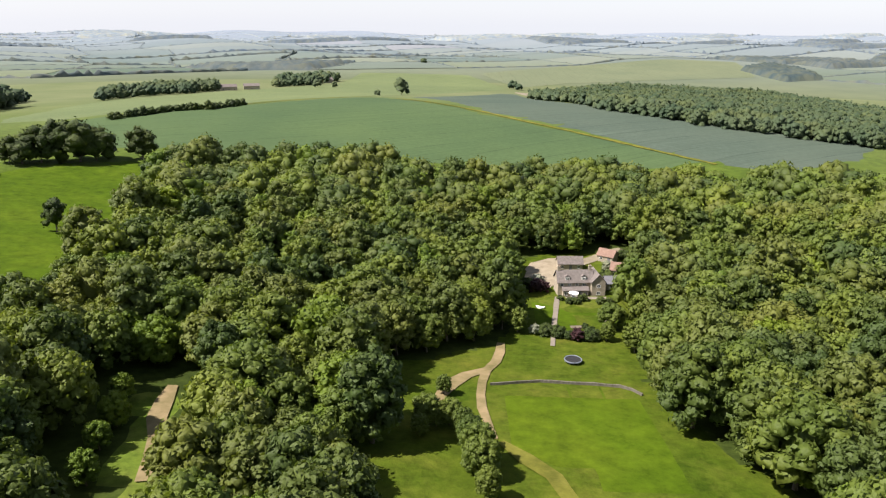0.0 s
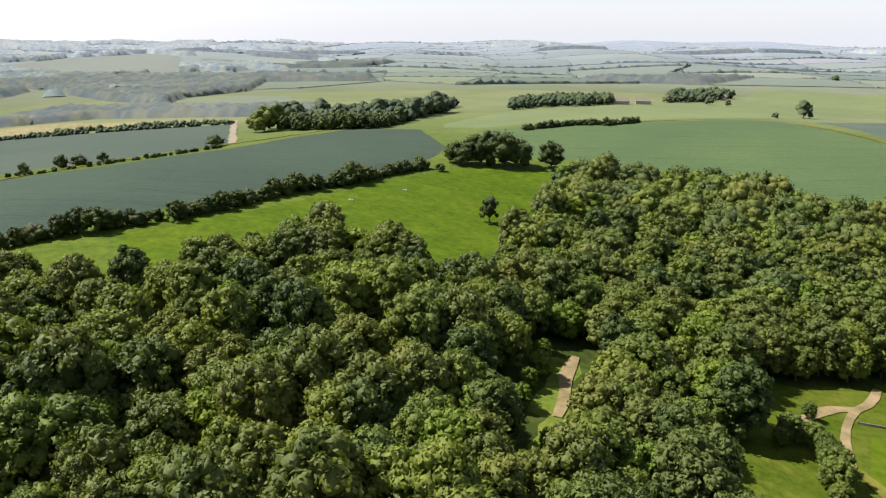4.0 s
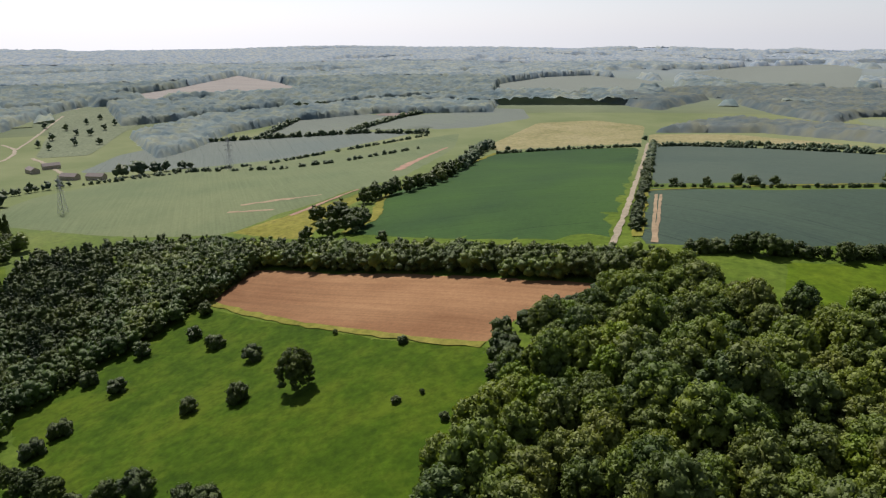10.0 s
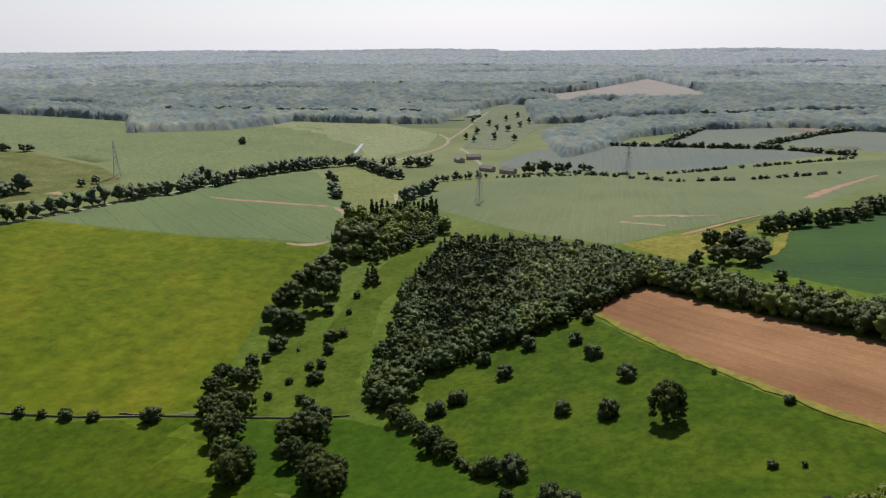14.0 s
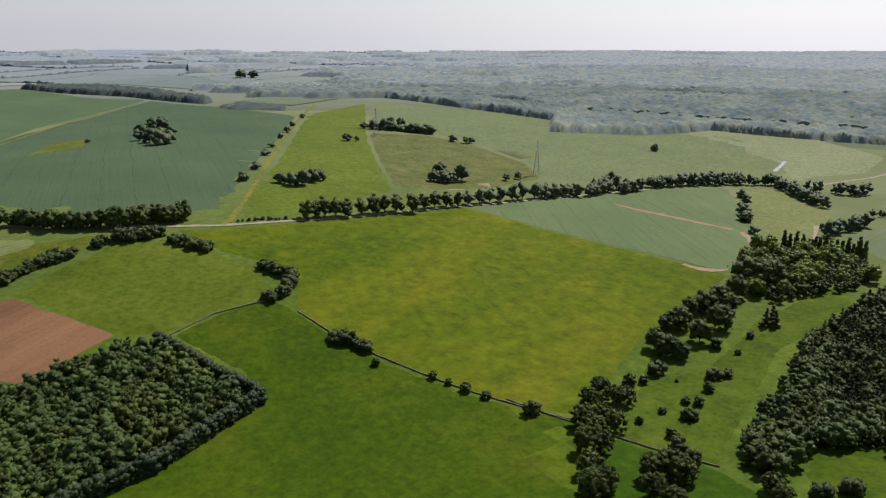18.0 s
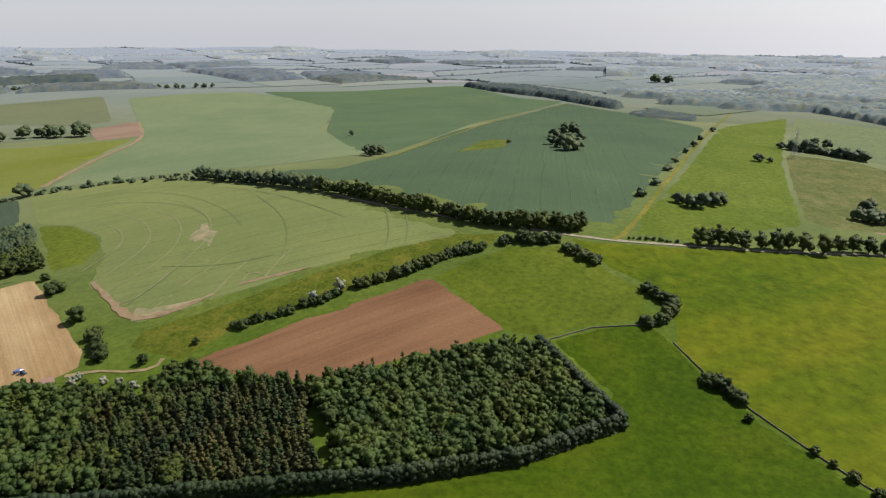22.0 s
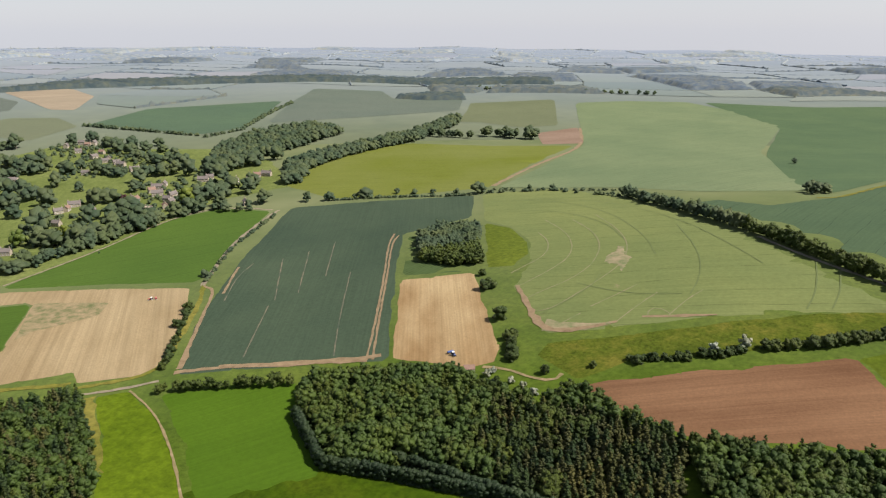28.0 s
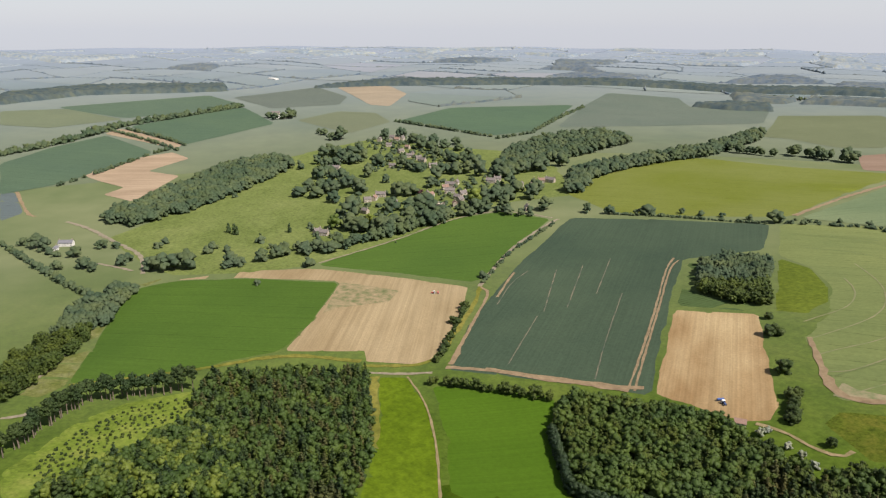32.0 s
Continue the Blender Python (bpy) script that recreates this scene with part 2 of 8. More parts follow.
YELLOW_GRASS = grass_mat("buttercup_meadow", (0.034, 0.064, 0.003), (0.06, 0.086, 0.004), (0.098, 0.104, 0.007), 0.011, 0.12, stretch=(1.0, 0.3, 1), turn=62)
OLIVE_GRASS = grass_mat("dry_grass", (0.081, 0.093, 0.015), (0.118, 0.118, 0.022), (0.155, 0.143, 0.035))
ROUGH_GRASS = grass_mat("rough_grass", (0.037, 0.056, 0.006), (0.06, 0.08, 0.009), (0.1, 0.1, 0.016), 0.05, 0.4, 0.6)
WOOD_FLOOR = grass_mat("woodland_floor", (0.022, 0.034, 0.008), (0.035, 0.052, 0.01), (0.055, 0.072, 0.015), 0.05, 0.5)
BARK = plain_mat("bark", (0.09, 0.07, 0.05), (0.19, 0.155, 0.115), 1.5)
LEAF = leaf_mat("broad_leaves", (0.0820, 0.1189, 0.0197), (0.1475, 0.1856, 0.0329), 0.3, grain=0.3)
LEAF_OLIVE = leaf_mat("olive_leaves", (0.0804, 0.1090, 0.0211), (0.1438, 0.1676, 0.0387), 0.3, grain=0.3)
LEAF_BRIGHT = leaf_mat("fresh_leaves", (0.0868, 0.1361, 0.0122), (0.1619, 0.2216, 0.0273), 0.3, grain=0.3)
LEAF_DEEP = leaf_mat("deep_leaves", (0.0568, 0.0901, 0.0197), (0.1022, 0.1361, 0.0329), 0.3, grain=0.3)
LEAF_DARK = leaf_mat("dark_leaves", (0.0320, 0.0536, 0.0080), (0.0864, 0.1160, 0.0200))
# haze painted into leaf colours: paler and bluer the farther the wood
COPSE_HAZE_LEAF = leaf_mat("copse_haze_leaves", (0.075, 0.104, 0.108), (0.125, 0.152, 0.142), 0.42, 0.02, grain=0.0, spec=0.0, through_tint=(1.2, 1.2, 1.15), level=0.35)
HILL_HAZE_LEAF = leaf_mat("hill_haze_leaves", (0.165, 0.208, 0.211), (0.263, 0.305, 0.288), 0.42, 0.012, spread=0.1, grain=0.0, spec=0.0, through_tint=(1.2, 1.2, 1.15), level=0.2)
NORTH_HAZE_LEAF = leaf_mat("vale_haze_leaves", (0.112, 0.142, 0.146), (0.185, 0.208, 0.195), 0.42, 0.012, grain=0.0, spec=0.0, through_tint=(1.2, 1.2, 1.15), level=0.35)
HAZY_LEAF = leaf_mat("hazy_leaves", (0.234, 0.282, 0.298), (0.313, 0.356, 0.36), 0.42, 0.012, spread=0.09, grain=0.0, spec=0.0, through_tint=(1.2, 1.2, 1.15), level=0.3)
DIM_HAZE_LEAF = leaf_mat("skyline_haze_leaves", (0.31, 0.356, 0.395), (0.36, 0.403, 0.435), 0.42, 0.012, grain=0.0, spec=0.0, through_tint=(1.2, 1.2, 1.15), level=0.35)
FAINT_HAZE_LEAF = leaf_mat("faint_haze_leaves", (0.138, 0.174, 0.208), (0.2, 0.235, 0.258), 0.42, 0.012, grain=0.0, spec=0.0, through_tint=(1.2, 1.2, 1.15), level=0.35)
# leaf colour with haze tinted in, for trees far out
VALLEY_HAZE_LEAF = leaf_mat("valley_haze_leaves", (0.05, 0.079, 0.042), (0.104, 0.132, 0.067), 0.3, 0.02, grain=0.3, through_tint=(1.2, 1.25, 0.9), spec=0.1, level=0.4)
PLANT_LEAF = leaf_mat("plantation_leaves", (0.0332, 0.0611, 0.0112), (0.0788, 0.1202, 0.0225), 0.25, grain=0.4)
NEEDLES = leaf_mat("needles", (0.02, 0.042, 0.012), (0.06, 0.09, 0.026))
CLIPPED_LEAF = leaf_mat("clipped_leaves", (0.013, 0.028, 0.01), (0.034, 0.054, 0.019), grain=0.4)
BROWN_NEEDLES = leaf_mat("brown_needles", (0.045, 0.06, 0.015), (0.11, 0.108, 0.036))
HEDGE_LEAF = leaf_mat("hedge_leaves", (0.0282, 0.0510, 0.0097), (0.0748, 0.1012, 0.0220))
BLOSSOM = leaf_mat("hawthorn_blossom", (0.12, 0.15, 0.06), (0.5, 0.5, 0.4))
CHALK = plain_mat("chalky_track", (0.13, 0.11, 0.072), (0.24, 0.205, 0.14), 0.3)
LINE_EARTH = plain_mat("wheel_line_earth", (0.1, 0.128, 0.042), (0.19, 0.165, 0.09), 0.09)
WORN = plain_mat("worn_track", (0.115, 0.1, 0.036), (0.26, 0.195, 0.105), 0.22)
YARD = plain_mat("pale_gravel", (0.2, 0.165, 0.11), (0.3, 0.255, 0.185), 0.4)
ROAD = plain_mat("pale_road", (0.16, 0.145, 0.10), (0.25, 0.225, 0.16), 0.3)
EARTH = plain_mat("bare_earth", (0.135, 0.095, 0.05), (0.24, 0.175, 0.1), 0.2)
FAINT_EARTH = plain_mat("faint_earth", (0.022, 0.042, 0.03), (0.16, 0.135, 0.085), 0.09)
WEEDY = plain_mat("weedy_soil", (0.075, 0.095, 0.03), (0.27, 0.2, 0.115), 0.16)
PATCHY = plain_mat("stony_wheat", (0.10, 0.125, 0.045), (0.27, 0.21, 0.13), 0.12)
REDEARTH = plain_mat("red_earth", (0.15, 0.08, 0.05), (0.24, 0.14, 0.09), 0.2)
PAVING = plain_mat("paving", (0.15, 0.13, 0.1), (0.23, 0.2, 0.16), 0.8)
STONE = plain_mat("drystone", (0.07, 0.065, 0.05), (0.17, 0.155, 0.12), 1.2, relief=0.15)
HOUSE_STONE = plain_mat("house_stone", (0.26, 0.225, 0.17), (0.4, 0.35, 0.27), 0.9, relief=0.05)
RENDERED = plain_mat("white_render", (0.5, 0.48, 0.44), (0.64, 0.62, 0.57), 0.5, relief=0.02)
SLATE = plain_mat("stone_slates", (0.1, 0.088, 0.08), (0.19, 0.165, 0.15), 1.4, relief=0.08)
DARK_SLATE = plain_mat("dark_slates", (0.1, 0.1, 0.11), (0.18, 0.18, 0.19), 1.4, relief=0.08)
TILE_RED = plain_mat("red_tiles", (0.16, 0.1, 0.075), (0.25, 0.165, 0.125), 1.2, relief=0.06)
GLASS = plain_mat("window_glass", (0.02, 0.025, 0.03), (0.04, 0.045, 0.05), 0.5, 0.08, 0.6, 0)
PAINT = plain_mat("white_paint", (0.7, 0.7, 0.68), (0.8, 0.8, 0.78), 0.9, 0.5, 0.4, 0)
STEEL = plain_mat("galvanised_steel", (0.22, 0.23, 0.24), (0.34, 0.35, 0.36), 0.7, 0.5, 0.5, 0)
RUBBER = plain_mat("black_rubber", (0.015, 0.015, 0.016), (0.03, 0.03, 0.032), 1.0, 0.7, 0.3, 0)
BLUE_PAINT = plain_mat("blue_paint", (0.05, 0.09, 0.24), (0.07, 0.12, 0.3), 1.0, 0.4, 0.5, 0)
RED_PAINT = plain_mat("red_paint", (0.3, 0.06, 0.05), (0.4, 0.09, 0.07), 1.0, 0.45, 0.5, 0)
WATER = plain_mat("stream_water", (0.2, 0.22, 0.22), (0.3, 0.32, 0.32), 0.2, 0.1, 0.6, 0)
WHEEL_GREEN = plain_mat("trodden_wheat", (0.075, 0.1, 0.03), (0.1, 0.125, 0.04), 0.3)
PURPLE_LEAF = leaf_mat("copper_leaves", (0.035, 0.015, 0.018), (0.09, 0.035, 0.035))
HILL_HEIGHTS = [58.0, -53.6, 23.2, -42.8, -26.2, -38.8, 27.1, 18.0, 15.9, 16.3, -19.8, 41.9, -22.9, 3.4, -12.2, 35.8, 7.8, 14.5, -2.4, -6.9, -40.7, 32.3, 6.3, 3.2, -0.2, -50.5, 20.6, -15.4]
RIM_TURN = [-60, -24, 0, 18, 36, 55, 69, 85, 105, 130, 154, 186, 212, 236, 270, 300]
RIM_HEIGHT = [120, 100, 88, 102, 96, 98, 96, 104, 86, 80, 80, 117, 148, 156, 156, 120]


# ---- the lie of the land ----
def hill_tops():
    out = [(0.0, 0.0, 220.0)]
    for r, n, s in ((240, 6, 170.0), (520, 9, 260.0), (1000, 12, 420.0)):
        for k in range(n):
            a = 2 * math.pi * (k + 0.5 * (n % 2)) / n
            out.append((-r * math.sin(a), r * math.cos(a), s))
    return np.array(out)


HILLS = hill_tops()


def land(x, y):
    """Height of the ground."""
    x, y = np.asarray(x, float), np.asarray(y, float)
    d = (x[..., None] - HILLS[:, 0]) ** 2 + (y[..., None] - HILLS[:, 1]) ** 2
    h = 45.0 + np.exp(-d / (2 * HILLS[:, 2] ** 2)) @ np.array(HILL_HEIGHTS)
    turn = (np.degrees(np.arctan2(-x, y)) + 60) % 360 - 60
    k = np.clip((np.hypot(x, y) - 1300) / 3400, 0, 1)
    roll = np.clip((np.hypot(x, y) - 1500) / 900, 0, 1) * (1 + 1.3 * np.exp(-(((turn - 10) / 45) ** 2))) * (5 * np.sin(x / 330 + 1.3) * np.cos(y / 290) + 3.5 * np.sin(x / 150 + y / 190))
    return h * (1 - k) + np.interp(turn, RIM_TURN, RIM_HEIGHT) * k + roll


def lay(x, y):
    return float(land(x, y))


def mesh_of(name, verts, faces, material, smooth=False):
    me = bpy.data.meshes.new(name)
    verts = np.asarray(verts, np.float32)
    faces = np.asarray(faces, np.int32)
    n, k = faces.shape
    me.vertices.add(len(verts))
    me.vertices.foreach_set("co", verts.ravel())
    me.loops.add(n * k)
    me.loops.foreach_set("vertex_index", faces.ravel())
    me.polygons.add(n)
    me.polygons.foreach_set("loop_start", np.arange(0, n * k, k, dtype=np.int32))
    me.polygons.foreach_set("use_smooth", np.full(n, smooth))
    me.update(calc_edges=True)
    me.materials.append(material)
    return me


def ring_sheet(radii, count):
    """A round sheet of ground, ring by ring."""
    a = np.linspace(0, 2 * math.pi, count, endpoint=False)
    x = -np.outer(radii, np.sin(a)).ravel()
    y = np.outer(radii, np.cos(a)).ravel()
    i, j = np.meshgrid(np.arange(len(radii) - 1), np.arange(count), indexing="ij")
    k = (j + 1) % count
    f = np.stack([i * count + j, i * count + k, (i + 1) * count + k, (i + 1) * count + j], -1).reshape(-1, 4)
    return np.stack([x, y, land(x, y)], 1), f[:, ::-1]


def inside(poly, x, y):
    p = np.asarray(poly, float)
    x, y = np.asarray(x, float), np.asarray(y, float)
    out = np.zeros(x.shape, bool)
    for (x0, y0), (x1, y1) in zip(p, np.roll(p, -1, 0)):
        cross = ((y0 > y) != (y1 > y)) & (x < (x1 - x0) * (y - y0) / (y1 - y0 + 1e-12) + x0)
        out ^= cross
    return out


def softened(poly, step=10.0, wob=0.6, seed=0):
    """The outline with rounded corners and a slightly uneven edge."""
    rng = np.random.default_rng(seed)
    p = np.asarray(poly, float)
    for _ in range(1):
        q = np.roll(p, -1, 0)
        p = np.stack([0.94 * p + 0.06 * q, 0.06 * p + 0.94 * q], 1).reshape(-1, 2)
    out = []
    for a, b in zip(p, np.roll(p, -1, 0)):
        n = max(1, int(np.hypot(*(b - a)) / step))
        for k in range(n):
            out.append(a + (b - a) * k / n)
    out = np.array(out)
    return out + rng.normal(0, wob, out.shape)


def sheet_of(name, poly, material, lift=0.12, step=None, seed=0, wob=0.6):
    """A field's surface, draped over the land within its outline."""
    far = np.hypot(*np.mean(poly, 0))
    lift += far / 5000
    step = step or max(6.0, min(40.0, far / 25))
    edge = softened(poly, step, wob, seed)
    lo, hi = edge.min(0), edge.max(0)
    gx, gy = np.meshgrid(np.arange(lo[0] + step / 2, hi[0], step), np.arange(lo[1] + step / 2, hi[1], step))
    gx, gy = gx.ravel(), gy.ravel()
    k = inside(edge, gx, gy)
    pts = np.concatenate([edge, np.stack([gx[k], gy[k]], 1)])
    n = len(edge)
    v, _, f, *_ = geometry.delaunay_2d_cdt([Vector(p) for p in pts], [], [list(range(n))], 1, 1e-4)
    v = np.array([(p.x, p.y) for p in v])
    z = land(v[:, 0], v[:, 1]) + lift
    z[:n] -= min(lift, 0.35) + 0.02 if lift < 0.38 else 0.12
    tri = np.array([list(t) for t in f if len(t) == 3])
    return mesh_of(name, np.column_stack([v, z]), tri, material, True)


FIELDS = []


def field(name, poly, material, label, category="field", lift=0.12, **kw):
    FIELDS.append(np.array(poly, float))
    ob = new(name, sheet_of(name, poly, material, lift, seed=len(name), **kw))
    return tagged(ob, label, category, kind="structure")


def ribbon(name, line, width, material, label, category="track", lift=0.35, step=6.0, wob=0.25):
    """A track or verge along a line, draped over the land."""
    rng = np.random.default_rng(len(name) + int(abs(line[0][0])))
    p = np.array(line, float)
    for _ in range(2):
        q = [p[0]]
        for a, b in zip(p[:-1], p[1:]):
            q += [0.75 * a + 0.25 * b, 0.25 * a + 0.75 * b]
        p = np.array(q + [p[-1]])
    seg = np.hypot(*np.diff(p, axis=0).T)
    s = np.r_[0, np.cumsum(seg)]
    m = max(2, int(s[-1] / step) + 1)
    u = np.linspace(0, s[-1], m)
    c = np.stack([np.interp(u, s, p[:, k]) for k in (0, 1)], 1)
    d = np.gradient(c, axis=0)
    d /= np.hypot(*d.T)[:, None] + 1e-9
    side = np.stack([-d[:, 1], d[:, 0]], 1)
    w = np.interp(u, np.linspace(0, s[-1], len(width)), width) if hasattr(width, "__len__") else np.full(m, width)
    w = (w / 2)[:, None]
    rows = [c + side * w * k * (1 + (rng.normal(0, wob, (m, 1)) if abs(k) == 1 else 0)) for k in (1, 0.35, -0.35, -1)]
    v = np.concatenate(rows)
    v = np.column_stack([v, land(v[:, 0], v[:, 1]) + lift])
    i = np.arange(m - 1)
    f = np.concatenate([np.stack([r * m + i, (r + 1) * m + i, (r + 1) * m + i + 1, r * m + i + 1], 1) for r in range(3)])
    return tagged(new(name, mesh_of(name, v, f, material, True)), label, category, kind="structure")


def stone_wall(line, label, high=0.8, thick=0.4):
    """A low drystone wall that follows the ground, a little uneven along its top."""
    rng = np.random.default_rng(int(abs(line[0][0])))
    p = np.array(line, float)
    s = np.r_[0, np.cumsum(np.hypot(*np.diff(p, axis=0).T))]
    m = int(s[-1] / 3) + 2
    u = np.linspace(0, s[-1], m)
    c = np.stack([np.interp(u, s, p[:, k]) for k in (0, 1)], 1) + rng.normal(0, 0.12, (m, 2))
    d = np.gradient(c, axis=0)
    d /= np.hypot(*d.T)[:, None] + 1e-9
    side = np.stack([-d[:, 1], d[:, 0]], 1) * thick / 2
    z = land(c[:, 0], c[:, 1])
    top = z + high * rng.uniform(0.8, 1.1, m)
    v = np.concatenate([np.column_stack([c + k * side, h]) for k, h in ((1.1, z - 0.2), (0.8, top), (-0.8, top), (-1.1, z - 0.2))])
    i = np.arange(m - 1)
    f = np.concatenate([np.stack([r * m + i, r * m + i + 1, (r + 1) * m + i + 1, (r + 1) * m + i], 1) for r in range(3)])
    return tagged(new("stone_wall", mesh_of("stone_wall", v, f, STONE)), label, "wall")


near_rings = np.r_[0.5, np.arange(12, 1320, 12)]
v, f = ring_sheet(near_rings, 400)
tagged(new("ground", mesh_of("ground", v, f, GROUND, True)), "rolling green pasture with drifts of darker and drier grass, haze-paled far out", "ground", kind="structure")
far_rings = np.geomspace(1308, 4750, 90)
v, f = ring_sheet(far_rings, 400)


def far_mat(name, sown):
    """The far distance: crops field by field, or the rough grass between them, with haze painted in."""
    m, nt, b = mat(name, 1.0, 0.0)
    if sown:
        geo = nt.nodes.new("ShaderNodeNewGeometry")
        c = ramp(nt, geo.outputs["Random Per Island"], [(0.0, (0.06, 0.09, 0.04)), (0.16, (0.085, 0.11, 0.05)), (0.34, (0.12, 0.14, 0.06)), (0.5, (0.095, 0.118, 0.07)), (0.64, (0.14, 0.155, 0.075)), (0.78, (0.105, 0.13, 0.06)), (0.94, (0.19, 0.17, 0.125))])
        c.node.color_ramp.interpolation = "CONSTANT"
    else:
        c = ramp(nt, noise_at(nt, 0.004, 4, 0.6), [(0.3, (0.085, 0.105, 0.05)), (0.7, (0.12, 0.135, 0.065))])
    c = mix(nt, 1.0, c, ramp(nt, noise_at(nt, 0.02, 4, 0.6), [(0.3, (0.92, 0.92, 0.92)), (0.7, (1.08, 1.08, 1.08))]), "MULTIPLY")
    # painted haze: the colour turns blue-grey with distance from the middle
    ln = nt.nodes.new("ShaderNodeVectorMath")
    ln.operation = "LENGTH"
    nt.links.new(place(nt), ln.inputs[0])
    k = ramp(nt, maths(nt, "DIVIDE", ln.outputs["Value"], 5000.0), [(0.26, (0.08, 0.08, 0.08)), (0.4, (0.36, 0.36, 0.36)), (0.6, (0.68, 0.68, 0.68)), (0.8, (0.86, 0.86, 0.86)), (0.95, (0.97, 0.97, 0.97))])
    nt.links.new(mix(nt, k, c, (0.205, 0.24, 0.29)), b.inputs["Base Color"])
    return m


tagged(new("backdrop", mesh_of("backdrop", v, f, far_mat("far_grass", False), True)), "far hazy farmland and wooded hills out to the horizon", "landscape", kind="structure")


# ---- fields: haze is mixed into the colours of the farther ones ----
field("paddock", [(-6, 196), (6, 198), (24, 197), (28, 187), (32, 171), (31, 153), (6, 152), (4, 160), (-5, 170), (-6, 180)], LUSH, "bright mown paddock grass in front of the house", "paddock")
field("lawn", [(8, 260), (31, 254), (28, 240), (24, 223), (6, 225), (5, 236)], LUSH, "short mown garden lawn", "lawn")
field("gravel_yard", [(8, 275), (10, 290), (13, 299), (19, 303), (26, 303), (24, 290), (20, 276), (16, 271)], YARD, "pale gravel yard behind the stone house", "yard", lift=0.35)
field("lone_meadow", [(-234, 163), (-229, 183), (-222, 222), (-219, 276), (-213, 349), (-201, 378), (-171, 394), (-145, 347), (-130, 291), (-117, 239), (-122, 214), (-128, 205), (-151, 207), (-169, 185), (-178, 157), (-188, 133)], LUSH, "bright meadow with a lone tree, ringed by woodland", "meadow")
field("green_field", [(-271, 485), (-254, 537), (-183, 608), (-101, 770), (-69, 693), (5, 562), (69, 491), (123, 432), (96, 423), (13, 428), (-91, 433), (-176, 423), (-193, 413), (-218, 459)], crop_mat("young_corn", (0.0513, 0.0842, 0.0260), (0.0700, 0.1061, 0.0312), 60), "wide green field of young corn", "field")
field("blue_field", [(-68, 793), (60, 1087), (86, 700), (147, 580), (214, 546), (254, 506), (210, 445), (156, 413), (126, 431), (73, 495), (5, 574)], crop_mat("blue_beans", (0.0559, 0.0794, 0.0494), (0.0754, 0.0973, 0.0611), 60), "blue-green bean field", "field")
field("sand_strip", [(61, 1102), (131, 1045), (133, 731), (152, 590), (139, 584), (108, 632), (99, 865)], CHALK, "pale bare strip at the field edge", "field")
field("barley_strip", [(-325, 526), (-360, 735), (-306, 918), (-204, 1175), (-215, 1512), (3, 1499), (61, 1168), (-81, 903), (-108, 827), (-189, 627), (-258, 549), (-276, 509), (-306, 498)], crop_mat("barley", (0.099, 0.128, 0.047), (0.126, 0.155, 0.057), 20), "pale green barley field on the rise", "field")
field("ridge_field", [(26, 1541), (238, 1805), (541, 2018), (703, 1967), (591, 1536), (413, 1474), (174, 1348), (77, 1203)], crop_mat("ridge_barley", (0.111, 0.133, 0.068), (0.137, 0.155, 0.079), 0), "pale green field on the ridge", "field")
field("bean_field_a", [(-401, 181), (-366, 239), (-359, 330), (-373, 407), (-372, 467), (-314, 479), (-246, 406), (-235, 369), (-238, 315), (-243, 224), (-249, 180), (-258, 146), (-276, 122)], crop_mat("dark_beans", (0.031, 0.049, 0.025), (0.042, 0.064, 0.031), 70), "dark blue-green bean field", "field")
field("bean_field_b", [(-787, 362), (-683, 445), (-567, 517), (-383, 352), (-382, 294), (-385, 251), (-421, 192)], crop_mat("dark_beans_b", (0.043, 0.062, 0.038), (0.054, 0.073, 0.044), 70), "dark blue-green bean field", "field")
field("dark_field", [(-752, 333), (-784, 255), (-784, 173), (-661, 111), (-564, 57), (-506, 22), (-442, 19), (-414, -7), (-336, 56), (-282, 111), (-387, 163)], crop_mat("dark_corn", (0.018, 0.042, 0.015), (0.033, 0.070, 0.015), 20), "deep green corn field", "field")
STRAW_GRASS = grass_mat("straw_grass", (0.13, 0.128, 0.06), (0.17, 0.158, 0.082), (0.2, 0.18, 0.105))
field("olive_field", [(-1123, 318), (-1119, 416), (-1016, 457), (-794, 354), (-813, 265), (-812, 179), (-903, 192)], STRAW_GRASS, "dry straw-coloured grass field", "field")
field("olive_strip", [(-910, 416), (-859, 510), (-729, 549), (-611, 556), (-635, 544), (-706, 494), (-781, 357)], STRAW_GRASS, "dry straw-coloured grass strip", "field")
field("ploughed_field", [(-376, -53), (-313, 12), (-233, 92), (-226, 73), (-222, 56), (-208, 38), (-220, 24), (-261, -13), (-304, -47), (-339, -74)], soil_mat("red_soil", (0.1235, 0.0614, 0.0279), (0.2137, 0.1228, 0.0607), 45), "reddish-brown tilled field", "field")
field("bush_meadow", [(-335, -76), (-297, -45), (-253, -8), (-229, 11), (-209, 37), (-185, 48), (-140, 30), (-110, 8), (-112, -30), (-150, -72), (-188, -93), (-237, -127), (-253, -132), (-294, -105)], grass_mat("bush_meadow_grass", (0.0189, 0.0413, 0.0017), (0.0292, 0.0568, 0.0026), (0.0533, 0.0774, 0.0052), 0.03, 0.3), "green hillside meadow dotted with round bushes", "meadow")
